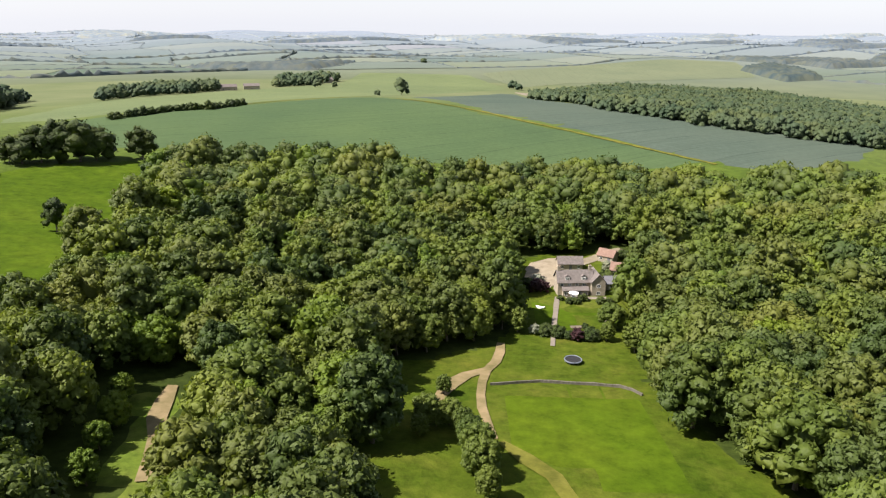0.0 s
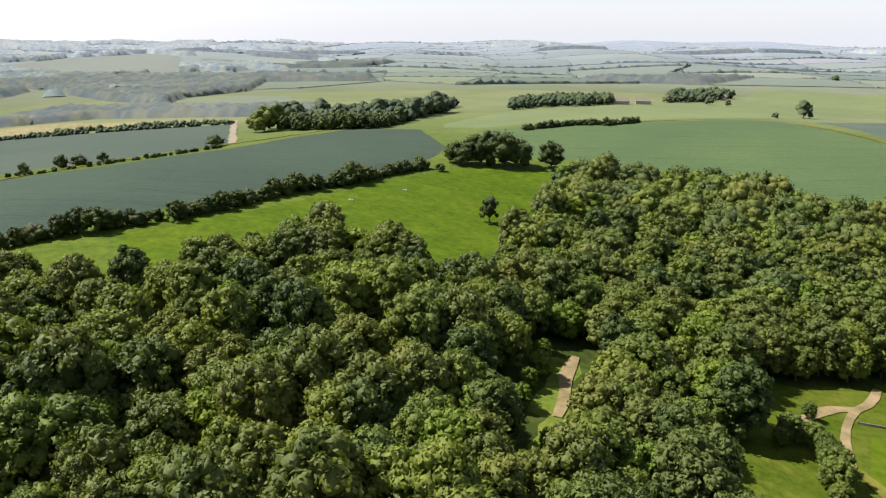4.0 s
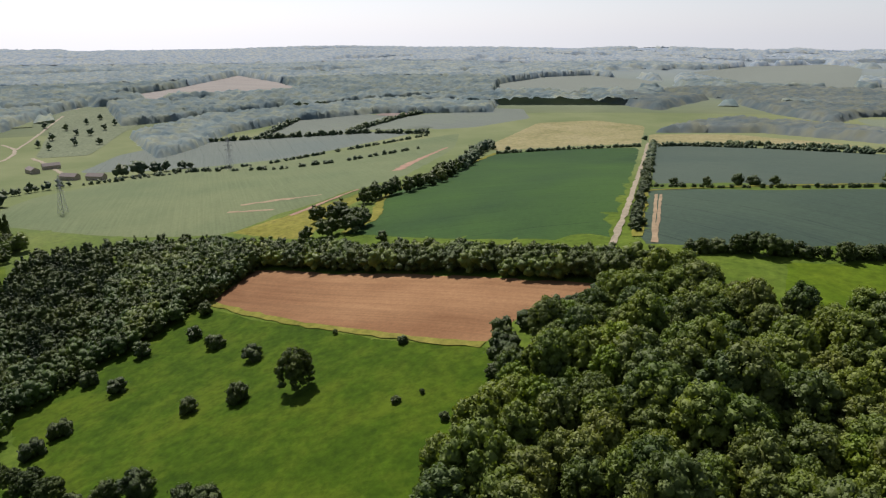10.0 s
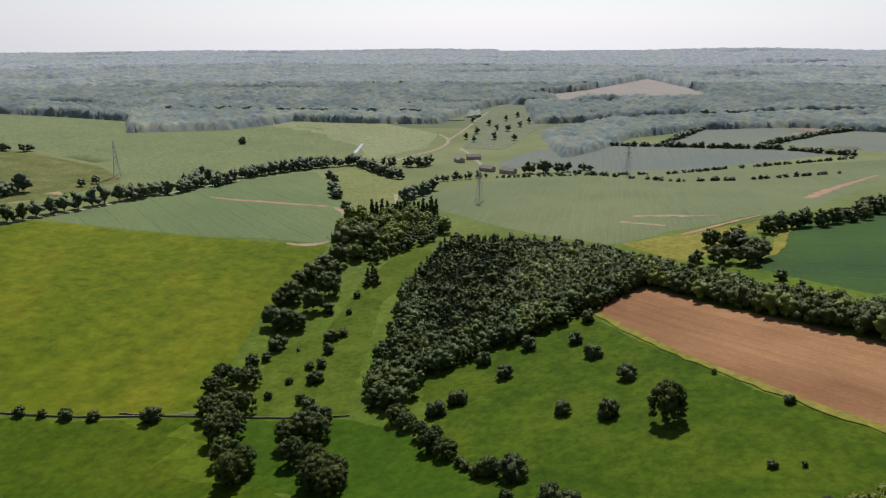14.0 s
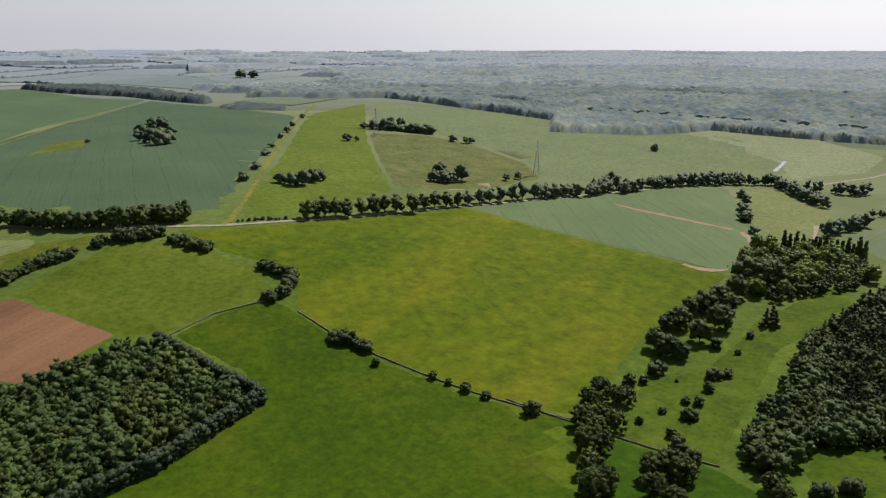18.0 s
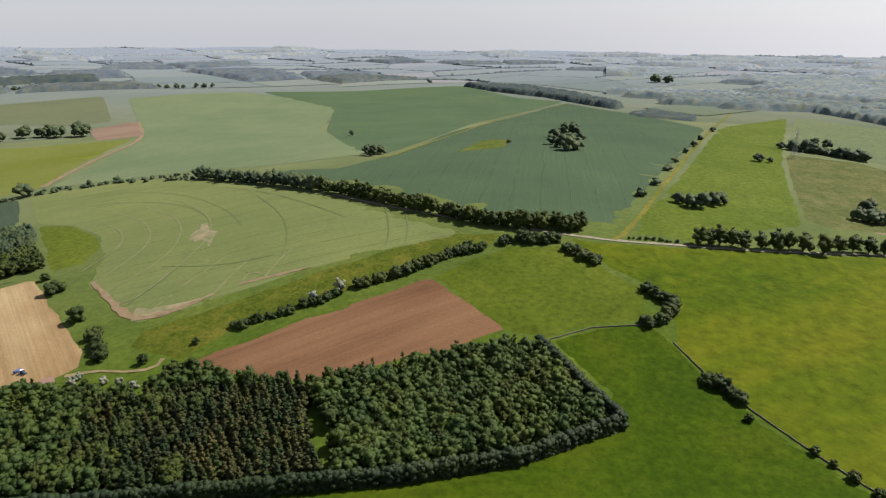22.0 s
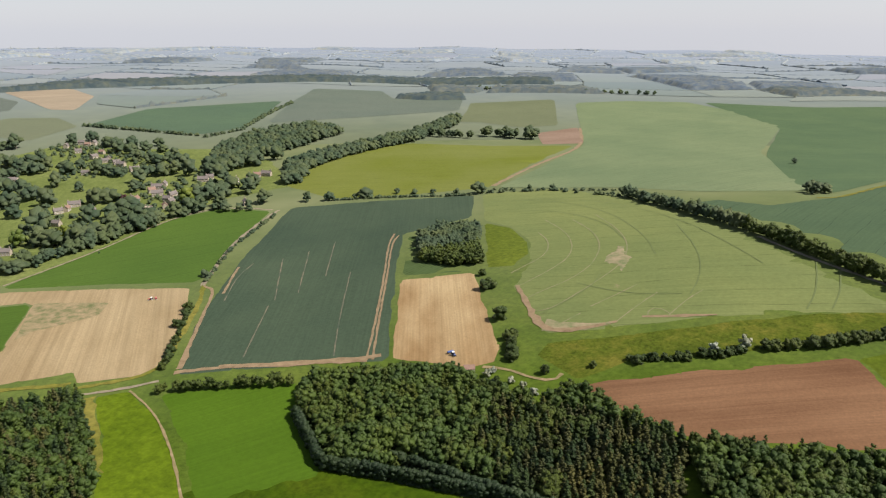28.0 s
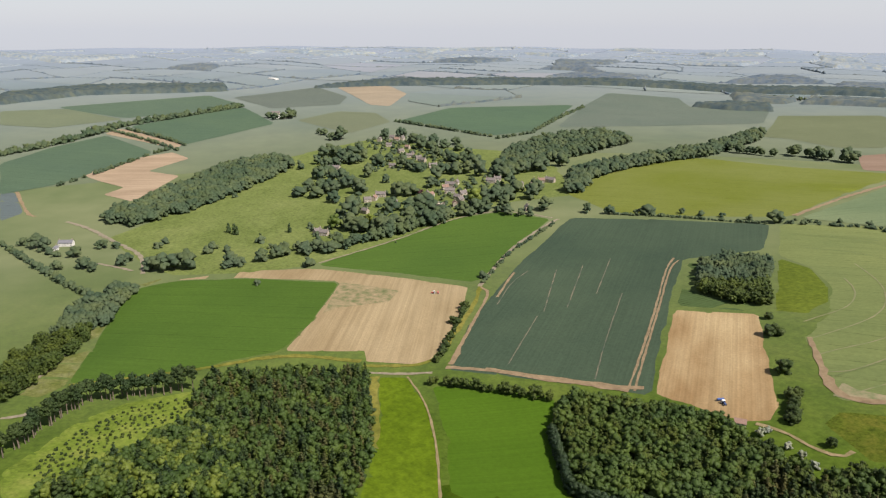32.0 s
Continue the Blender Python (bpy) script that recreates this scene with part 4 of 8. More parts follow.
ribbon("verge", [(-778, 360), (-379, 170), (-286, 125)], 5, OLIVE_GRASS, "dry grass verge beside the lane", "verge")
ribbon("field_edge", [(-414, -7), (-431, 16), (-511, 22), (-564, 57), (-661, 111), (-784, 173)], 6, OLIVE_GRASS, "grass margin curving round the dark crop", "track")
ribbon("track", [(-610, 558), (-383, 350)], 6, CHALK, "chalky track at the field end", "track")
ribbon("verge", [(-391, 175), (-380, 245), (-381, 348), (-385, 442)], 4, OLIVE_GRASS, "grass verge between bean fields", "verge")
ribbon("worn_strip", [(-491, -43), (-513, -25), (-564, 8)], [5, 4, 3], REDEARTH, "worn red earth strip along the crop", "track")
ribbon("worn_strip", [(-672, 48), (-724, 64), (-797, 90), (-894, 132)], [10, 9, 5, 4], REDEARTH, "worn red earth strip along the hedge", "track")
ribbon("bare_streak", [(-536, -93), (-522, -57)], 4, EARTH, "bare streak in the wheat", "bare patch")
ribbon("bare_streak", [(-559, -86), (-560, -56), (-559, -22)], [5, 8, 2], EARTH, "bare streak in the wheat", "bare patch")
ribbon("wheel_track", [(-374, 175), (-274, 127)], 1.6, EARTH, "wheel track in the beans", "track")
ribbon("wheel_track", [(-372, 177), (-273, 128)], 1.6, EARTH, "wheel track in the beans", "track")
ribbon("field_edge", [(-338, -74), (-303, -47), (-260, -13), (-219, 24), (-207, 38)], 3.5, OLIVE_GRASS, "dry grass margin below the tilled field", "track")
ribbon("worn_strip", [(-515, -483), (-521, -453), (-533, -419), (-543, -368)], [3, 7, 6, 5], REDEARTH, "red earth strip across the wheat", "track")
ribbon("worn_strip", [(-543, -358), (-523, -333), (-492, -310), (-471, -302)], [4, 9, 8, 5], EARTH, "curved bare headland", "track")
ribbon("worn_strip", [(-417, -324), (-420, -304), (-436, -298)], [4, 8, 4], EARTH, "bare corner of the wheat field", "track")
ribbon("stream", [(-889, -539), (-971, -572), (-1023, -597), (-1063, -599), (-1092, -621), (-1073, -652), (-1074, -696)], 5, WATER, "narrow stream winding through the pasture", "stream")
ribbon("lane", [(-631, -339), (-571, -308), (-518, -280)], 4, CHALK, "pale lane beside the poplars", "lane")
ribbon("lane", [(-1133, -508), (-1091, -469), (-1009, -449), (-928, -457), (-839, -461), (-805, -464)], 5, CHALK, "pale valley lane", "lane")
ribbon("lane", [(-1090, -471), (-1416, -515), (-1491, -512)], 4, CHALK, "pale lane up the hill", "lane")
ribbon("farm_road", [(-1018, -422), (-972, -386), (-884, -336), (-835, -312)], 5, CHALK, "pale farm road", "lane")
ribbon("road", [(93, -614), (54, -574), (-1, -535), (-74, -506), (-105, -498), (-126, -494), (-151, -493), (-226, -492), (-316, -506), (-418, -516), (-511, -523), (-617, -523)], 3.2, ROAD, "pale country road along the hedge", "road")
ribbon("lane", [(-126, -495), (-140, -512), (-190, -603), (-366, -958), (-612, -1420)], 4, OLIVE_GRASS, "grassy lane up the slope", "lane")
ribbon("track", [(67, -792), (47, -799), (21, -886), (-138, -1336), (-324, -1646)], 4, OLIVE_GRASS, "pale track through the dark wheat", "track")
stone_wall([(-56, -366), (-83, -378), (-117, -382)], "low drystone wall across the grass")
stone_wall([(-126, -365), (-134, -334), (-147, -304), (-168, -261), (-185, -231), (-195, -213)], "low drystone wall below the meadow")
stone_wall([(-181, -243), (-194, -211), (-201, -190), (-206, -173), (-214, -149)], "low drystone wall across the valley")
stone_wall([(-6, 196), (6, 199), (24, 197), (27, 193)], "low drystone wall above the paddock")
ribbon("worn_strip", [(245, -475), (221, -445), (195, -412), (174, -417), (150, -436)], [3, 4, 6, 5, 3], EARTH, "bare headland round the wheat", "track")
ribbon("worn_strip", [(136, -446), (116, -452), (91, -461)], [3, 4, 2], EARTH, "bare headland below the wheat", "track")
ribbon("wheel_track", [(430, -569), (423, -547), (363, -458), (317, -387), (288, -343)], 1.8, EARTH, "bare wheel track in the dark crop", "track")
ribbon("wheel_track", [(438, -572), (425, -544), (366, -458), (320, -387), (292, -341)], 1.8, EARTH, "bare wheel track in the dark crop", "track")
ribbon("worn_strip", [(384, -291), (368, -301), (335, -321), (296, -342), (286, -350)], [4, 3, 4, 6, 4], EARTH, "bare headland below the dark crop", "track")
ribbon("wheel_track", [(486, -383), (512, -417), (525, -436)], 2.2, EARTH, "bare wheel track in the dark crop", "track")
ribbon("track", [(211, -360), (195, -362), (174, -358), (161, -359), (160, -368)], 2.2, WORN, "pale track round the plantation end", "track")
ribbon("track", [(438, -788), (443, -857), (450, -957), (453, -1133), (550, -1359)], 6, EARTH, "bare earth track over the rise", "track")
ribbon("road", [(1082, -95), (1027, -117), (916, -136), (869, -146), (817, -142), (780, -131)], 5.5, CHALK, "pale lane curving into the trees", "road")
ribbon("track", [(1297, -51), (1223, -52), (1151, -54), (1134, -61)], 5, EARTH, "bare farm track", "track")
ribbon("lane", [(859, -95), (831, -111), (799, -126)], 4, CHALK, "lane past the white house", "lane")
ribbon("verge", [(691, -297), (705, -402), (728, -491), (728, -556), (682, -585), (642, -595)], 3, CHALK, "pale margin along the green field", "verge")
ribbon("track", [(519, -387), (586, -479), (622, -561), (633, -597)], 4, CHALK, "pale track up the field edge", "track")
ribbon("verge", [(445, -220), (413, -263), (442, -301), (486, -357), (521, -391)], 4, OLIVE_GRASS, "dry grass verge", "verge")
ribbon("track", [(410, -239), (372, -231), (326, -209), (276, -178)], 1.4, WORN, "pale wheel track along the grass strip", "track")
ribbon("track", [(433, -218), (419, -234), (404, -257)], 3, CHALK, "pale track past the wood", "track")
ribbon("verge", [(425, -218), (387, -199), (342, -173)], 7, OLIVE_GRASS, "dry grass beside the wood", "verge")
ribbon("track", [(490, 11), (486, -1), (492, -7)], 4, CHALK, "pale track among pines", "track")
ribbon("worn_strip", [(405, -270), (376, -296), (345, -312), (313, -331), (291, -341)], [4, 4, 5, 4, 5], EARTH, "bare headland along the dark crop", "track")
ribbon("worn_strip", [(406, -275), (457, -334), (500, -386), (518, -388)], [5, 3, 2.5, 3], EARTH, "bare wheel track at the crop edge", "track")
ribbon("wheel_track", [(472, -372), (507, -417), (519, -449)], 1.0, FAINT_EARTH, "faint wheel line in the dark crop", "track")
ribbon("wheel_track", [(431, -391), (501, -471)], 1.0, FAINT_EARTH, "faint wheel line in the dark crop", "track")
ribbon("wheel_track", [(423, -411), (491, -498)], 1.0, FAINT_EARTH, "faint wheel line in the dark crop", "track")
ribbon("wheel_track", [(427, -451), (485, -531)], 1.0, FAINT_EARTH, "faint wheel line in the dark crop", "track")
ribbon("wheel_track", [(318, -337), (356, -388), (410, -466)], 1.0, FAINT_EARTH, "faint wheel line in the dark crop", "track")
ribbon("wheel_track", [(378, -308), (428, -381)], 1.0, FAINT_EARTH, "faint wheel line in the dark crop", "track")
ribbon("pale_margin", [(532, 1), (563, -24), (632, -55), (693, -90)], 3, CHALK, "chalky strip in the flower margin", "track")
ribbon("headland", [(524, -31), (505, -114), (499, -178), (452, -223)], 5, OLIVE_GRASS, "pale headland below the crop", "track")
ribbon("wheel_line", [(396, -711), (335, -732), (252, -692), (184, -604), (160, -555)], 1.0, WHEEL_GREEN, "darker wheel line curving through the wheat", "track")
ribbon("wheel_line", [(363, -673), (301, -684), (235, -643), (198, -590)], 1.0, WHEEL_GREEN, "darker wheel line curving through the wheat", "track")
ribbon("wheel_line", [(350, -734), (267, -735), (171, -663), (108, -587), (79, -551)], 1.0, WHEEL_GREEN, "darker wheel line curving through the wheat", "track")
ribbon("wheel_line", [(45, -565), (39, -518), (41, -484)], 1.0, WHEEL_GREEN, "darker wheel line curving through the wheat", "track")
ribbon("wheel_line", [(29, -560), (25, -520), (27, -490)], 1.0, WHEEL_GREEN, "darker wheel line curving through the wheat", "track")
ribbon("wheel_line", [(206, -432), (194, -458), (186, -486), (189, -508)], 1.0, WHEEL_GREEN, "darker wheel line curving through the wheat", "track")
ribbon("wheel_line", [(200, -487), (156, -476), (120, -485)], 1.0, WHEEL_GREEN, "darker wheel line curving through the wheat", "track")
ribbon("wheel_line", [(166, -640), (128, -566), (115, -515), (115, -485)], 1.0, WHEEL_GREEN, "darker wheel line curving through the wheat", "track")


# ---- trees: shapes ----
def leaf_quads(rng, at, out, size):
    """Square leaf clumps at the points, turned to face outwards more or less."""
    n = len(at)
    nrm = out + rng.normal(0, 0.4, (n, 3))
    nrm /= np.linalg.norm(nrm, axis=1)[:, None]
    a = np.cross(nrm, rng.normal(0, 1, (n, 3)))
    a /= np.linalg.norm(a, axis=1)[:, None] + 1e-9
    b = np.cross(nrm, a)
    s = (size * rng.uniform(0.65, 1.35, n))[:, None]
    bend = nrm * s * 0.25
    v = np.stack([at + a * s, at + b * s * 0.7 - bend, at - a * s, at - b * s * 0.7 - bend], 1)
    return v.reshape(-1, 3)


def lobe_ball(fine):
    """A coarse ball, without its underside."""
    bm = bmesh.new()
    bmesh.ops.create_icosphere(bm, subdivisions=fine, radius=1.0)
    v_ = np.array([v.co[:] for v in bm.verts])
    f_ = np.array([[v.index for v in f.verts] for f in bm.faces])
    bm.free()
    f_ = f_[(v_[f_][:, :, 2] > -0.55).any(1)]
    used = np.unique(f_)
    back = np.zeros(len(v_), int)
    back[used] = np.arange(len(used))
    return v_[used], back[f_]


BALLS = {1: lobe_ball(1), 2: lobe_ball(2)}
QUAD_F = np.array([(0, 1, 2), (0, 2, 3)])


def crown(seed, width, tall, low, lobes, leaves, size, shape="round", fine=2, fat=1.0, solid=0.9):
    """Uneven leafy lobes, each with loose leaf clumps round it. Returns corners and triangles."""
    rng = np.random.default_rng(seed)
    out, tris, base = [], [], 0
    ball_v, ball_f = BALLS[fine]
    if shape == "round":  # the shaded mass inside
        core = ball_v + rng.normal(0, 0.08, ball_v.shape)
        out.append(core * (width * (0.6 if lobes > 30 else 0.74), width * (0.6 if lobes > 30 else 0.74), (tall - low) * (0.36 if lobes > 30 else 0.42)) + (0, 0, (low + tall) / 2))
        tris.append(ball_f)
        base = len(core)
    for k in range(lobes):
        a = 2.4 * k + rng.uniform(-0.4, 0.4)
        u = (k + 0.5) / lobes
        if shape == "cone":
            h = u ** 0.8
            r = width * (1 - h) ** 0.8 * rng.uniform(0.55, 1.0)
            rad = max(0.35, width * 0.42 * (1 - h * 0.75))
            c = np.array([r * 0.7 * math.cos(a), r * 0.7 * math.sin(a), low + h * (tall - low)])
            sq = 0.65
        elif shape == "column":
            h = u
            r = width * 0.5 * math.sin(math.pi * min(0.95, 0.12 + h * 0.85)) ** 0.6
            rad = width * 0.6 * (1.05 - 0.6 * h)
            c = np.array([r * 0.6 * math.cos(a), r * 0.6 * math.sin(a), low + h * (tall - low - rad)])
            sq = 1.3
        else:
            ce = 1 - 1.85 * u
            r = math.sqrt(max(0.0, 1 - ce * ce)) if ce > -0.2 else 0.95
            rad = width * rng.uniform(0.15, 0.3) * (36 / max(lobes, 12)) ** 0.3
            mid, half = (low + tall) / 2, (tall - low) / 2
            reach = max(0.1, 1 - rad / width * 0.75)
            k2 = rng.uniform(0.88, 1.06)
            c = np.array([width * r * reach * k2 * math.cos(a), width * r * reach * k2 * math.sin(a), mid + half * ce * reach * rng.uniform(0.85, 1.05)])
            sq = 0.85
        rad *= fat * (1.2 if fine == 1 else 1.0)
        flat = np.array([1, 1, sq])
        lump = (ball_v + rng.normal(0, 0.2, ball_v.shape)) * rad * solid * flat + c
        out.append(lump)
        tris.append(ball_f + base)
        base += len(lump)
        d = rng.normal(0, 1, (leaves, 3))
        d[:, 2] = np.abs(d[:, 2]) * np.where(rng.random(leaves) < 0.8, 1, -1)
        d /= np.linalg.norm(d, axis=1)[:, None]
        at = c + d * rad * rng.uniform(solid, solid + 0.32, (leaves, 1)) * flat
        q = leaf_quads(rng, at, d, size)
        out.append(q)
        tris.append((np.arange(leaves)[:, None, None] * 4 + QUAD_F).reshape(-1, 3) + base)
        base += len(q)
    return np.concatenate(out), np.concatenate(tris)


def tube(points, radii, sides=6):
    """A bent, tapering stem."""
    p = np.array(points, float)
    a = np.linspace(0, 2 * math.pi, sides, endpoint=False)
    rings = []
    for i, c in enumerate(p):
        d = p[min(i + 1, len(p) - 1)] - p[max(i - 1, 0)]
        d /= np.linalg.norm(d)
        u = np.cross(d, (0.3, 0.9, 0.1))
        u /= np.linalg.norm(u)
        w = np.cross(d, u)
        rings.append(c + radii[i] * (np.outer(np.cos(a), u) + np.outer(np.sin(a), w)))
    v = np.concatenate(rings)
    f = []
    for i in range(len(p) - 1):
        for j in range(sides):
            k = (j + 1) % sides
            f.append((i * sides + j, i * sides + k, (i + 1) * sides + k, (i + 1) * sides + j))
    return v, np.array(f)


def stems(seed, width, tall, low, limbs=5, thick=0.35):
    """A trunk with a few limbs."""
    rng = np.random.default_rng(seed + 77)
    top = low + (tall - low) * 0.6
    vs, fs, n = [], [], 0
    todo = [([(0, 0, -0.6), (0.1, 0, low * 0.5), (0, 0.15, low), (0.2, 0.1, top)], [thick * 1.3, thick, thick * 0.8, thick * 0.25])]
    for k in range(limbs):
        a = 2.4 * k + rng.uniform(0, 1)
        h = low * 0.8 + (top - low) * k / max(1, limbs)
        r = width * rng.uniform(0.5, 0.75)
        todo.append(([(0, 0.1, h), (r * 0.5 * math.cos(a), r * 0.5 * math.sin(a), h + r * 0.4), (r * math.cos(a), r * math.sin(a), h + r * 0.9)], [thick * 0.5, thick * 0.3, thick * 0.1]))
    for pts, rad in todo:
        v_, f_ = tube(pts, rad, 5)
        vs.append(v_)
        fs.append(f_ + n)
        n += len(v_)
    return np.concatenate(vs), np.concatenate(fs)


KINDS = {}


def kind_of(key, seeds, width, tall, low, lobes, leaves, size, leaf, shape="round", thick=0.35, limbs=5, fat=1.0, solid=0.9):
    """A kind of tree: a few shapes, each with stems, a full crown and a sparse one for far woods."""
    KINDS[key] = []
    for s in seeds:
        rng = np.random.default_rng(s)
        w, t = width * rng.uniform(0.85, 1.15), tall * rng.uniform(0.9, 1.1)
        full = crown(s, w, t, low, lobes, leaves, size, shape, 1, fat, solid)
        mid = crown(s + 300, w, t, low, max(5, lobes * 2 // 3), max(6, leaves * 3 // 5), size * 1.15, shape, 1, fat, solid)
        sparse = crown(s + 500, w, t, low, max(4, lobes * 2 // 5), max(5, leaves * 3 // 5), size * 1.3, shape, 1, fat * 1.2, max(solid, 0.8))
        far = crown(s + 700, w, t, low, max(4, lobes // 6), 3, size * 1.9, shape, 1, fat * 1.45, max(solid, 0.9))
        sv, sf = stems(s, w, t, low, limbs, thick)
        # far crowns of dark and hedge leaves take the haze-tinted colour
        KINDS[key].append({"far": far, "sparse": sparse, "mid": mid, "full": full, "leaf": leaf, "width": w, "tall": t,
                           "crowns": {g: mesh_of("crown", *q, VALLEY_HAZE_LEAF if g == "far" and leaf in (LEAF_DARK, HEDGE_LEAF) else leaf, True) for g, q in (("full", full), ("mid", mid), ("sparse", sparse), ("far", far))},
                           "trunk_mesh": mesh_of("trunk", sv, sf, BARK, True)})


def detail(x, y, bonus=0):
    """How finely a tree is built: finest round the middle of the plan."""
    r = math.hypot(x, y)
    return "full" if r < 150 + bonus else "mid" if r < 250 + bonus else "sparse" if r < 620 else "far"


kind_of("broad", range(5), 5.4, 15.5, 1.5, 48, 44, 0.42, LEAF, fat=1.4, solid=0.66)
kind_of("olive", range(5, 8), 5.4, 15.5, 1.5, 48, 44, 0.42, LEAF_OLIVE, fat=1.4, solid=0.66)
kind_of("fresh", range(80, 82), 5.0, 14.5, 1.0, 48, 44, 0.4, LEAF_BRIGHT, fat=1.4, solid=0.66)
kind_of("deep", range(84, 87), 5.2, 15.0, 1.0, 48, 44, 0.42, LEAF_DEEP, fat=1.4, solid=0.66)
kind_of("oak", range(10, 14), 7.0, 13.5, 0.3, 48, 36, 0.46, LEAF_DARK, solid=0.7)
kind_of("ridge", range(90, 94), 5.0, 10.0, -1.0, 26, 4, 0.8, VALLEY_HAZE_LEAF, fat=1.1)
kind_of("plant", range(95, 99), 3.0, 9.0, 0.2, 20, 22, 0.32, PLANT_LEAF, fat=1.2, solid=0.78)
kind_of("young", range(20, 24), 3.2, 9.5, 0.2, 20, 22, 0.34, LEAF_DARK, fat=1.2, solid=0.78)
kind_of("leafy", range(15, 19), 3.4, 9.0, 0.2, 22, 20, 0.36, LEAF, fat=1.15)
kind_of("bush", range(30, 34), 2.3, 3.9, -0.6, 18, 18, 0.24, HEDGE_LEAF, thick=0.12, fat=1.3)
kind_of("clipped", range(35, 37), 2.0, 6.5, -2.5, 26, 16, 0.2, CLIPPED_LEAF, thick=0.12, fat=1.7)
kind_of("pine", range(40, 43), 2.7, 9.5, -0.5, 32, 16, 0.24, NEEDLES, "cone", 0.22, 3, 1.45)
kind_of("small_pine", range(45, 48), 2.1, 6.5, -0.5, 26, 14, 0.22, NEEDLES, "cone", 0.2, 3, 1.5)
kind_of("larch", range(50, 52), 2.4, 9.0, 0.0, 28, 16, 0.22, BROWN_NEEDLES, "cone", 0.2, 3, 1.45)
kind_of("tall_pine", range(55, 58), 3.3, 16.0, 6.5, 30, 22, 0.36, NEEDLES, thick=0.32)
kind_of("conifer", range(58, 60), 4.2, 18.0, 0.0, 36, 18, 0.38, NEEDLES, "column", 0.3, 2)
kind_of("poplar", range(60, 62), 3.2, 18.0, 0.0, 32, 18, 0.34, LEAF_DARK, "column", 0.3, 2)
kind_of("flowering", range(70, 72), 2.4, 4.0, -0.5, 18, 18, 0.2, BLOSSOM, thick=0.12)
kind_of("copper", range(75, 76), 3.0, 5.0, -0.5, 18, 20, 0.22, PURPLE_LEAF, thick=0.15)
kind_of("sapling", range(25, 29), 2.3, 9.0, 0.0, 26, 14, 0.32, LEAF_DARK, "cone", 0.15, 3, 1.25)


def tree(key, x, y, size=1.0, pick=0, turn=0.0, name="tree", label="", category="tree", group="", tall=1.0):
    """One tree: a root at its foot, with trunk and crown."""
    kind = KINDS[key][pick % len(KINDS[key])]
    root = new(name)
    for nm, me in (("trunk", kind["trunk_mesh"]), ("crown", kind["crowns"][detail(x, y, 90)])):
        o = new(nm, me)
        o.parent = root
    root.matrix_basis = pose(x, y, lay(x, y) + 0.3, 0, 0, turn) @ Matrix.Diagonal((size, size, size * tall, 1))
    root.empty_display_size = 0.5
    return tagged(root, label, category, group)


def stand(name, spots, label, category, seed=0, kind_tag="stuff", tier=None):
    """Many trees as one mass. spots: kind, x, y, size."""
    rng = np.random.default_rng(seed)
    by_leaf = {}
    for key, x, y, size in spots:
        k = KINDS[key][rng.integers(len(KINDS[key]))]
        v_, f_ = k[tier(x, y) if tier else detail(x, y, 0 if key == "broad" else -60)]
        a = rng.uniform(0, 2 * math.pi)
        c, s = math.cos(a) * size, math.sin(a) * size
        sz = size * rng.uniform(0.9, 1.12)
        q = np.stack([v_[:, 0] * c - v_[:, 1] * s + x, v_[:, 0] * s + v_[:, 1] * c + y, v_[:, 2] * sz + lay(x, y)], 1)
        # beyond 640 m the leaves switch to the haze-tinted material
        by_leaf.setdefault("valley_haze_leaves" if k["leaf"] in (LEAF_DARK, HEDGE_LEAF, LEAF) and math.hypot(x, y) > 640 else k["leaf"].name, []).append((q, f_))
    if not by_leaf:
        return None
    root = None
    for leaf, parts in by_leaf.items():
        starts = np.cumsum([0] + [len(q) for q, _ in parts[:-1]])
        allf = np.concatenate([f_ + s for (_, f_), s in zip(parts, starts)])
        ob = new(name if root is None else "foliage", mesh_of(name, np.concatenate([q for q, _ in parts]), allf, bpy.data.materials[leaf], True))
        if root is None:
            root = ob
        else:
            ob.parent = root
            tagged(ob, kind="stuff")
    return tagged(root, label, category, kind=kind_tag)


def scatter(poly, step, seed, keep_out=(), jitter=0.35, margin=0.0):
    """Spots about a step apart within the outline, none in the clearings."""
    rng = np.random.default_rng(seed)
    p = np.array(poly, float)
    lo, hi = p.min(0), p.max(0)
    gx, gy = np.meshgrid(np.arange(lo[0], hi[0], step), np.arange(lo[1], hi[1], step * 0.87))
    gx = gx + (np.arange(gx.shape[0]) % 2)[:, None] * step / 2
    gx, gy = (g.ravel() + rng.uniform(-jitter, jitter, g.size) * step for g in (gx, gy))
    k = inside(p, gx, gy)
    for q in keep_out:
        for n in range(9):
            r = margin if n else 0.0
            k &= ~inside(q, gx + r * math.cos(n * math.pi / 4), gy + r * math.sin(n * math.pi / 4))
    return list(zip(gx[k], gy[k]))


def apart(spots, line, gap):
    """The spots that keep a distance from a line."""
    p = np.array(line, float)
    s = np.r_[0, np.cumsum(np.hypot(*np.diff(p, axis=0).T))]
    u = np.arange(0, s[-1], 2.0)
    q = np.stack([np.interp(u, s, p[:, k]) for k in (0, 1)], 1)
    return [a for a in spots if np.min(np.hypot(q[:, 0] - a[0], q[:, 1] - a[1])) > gap]


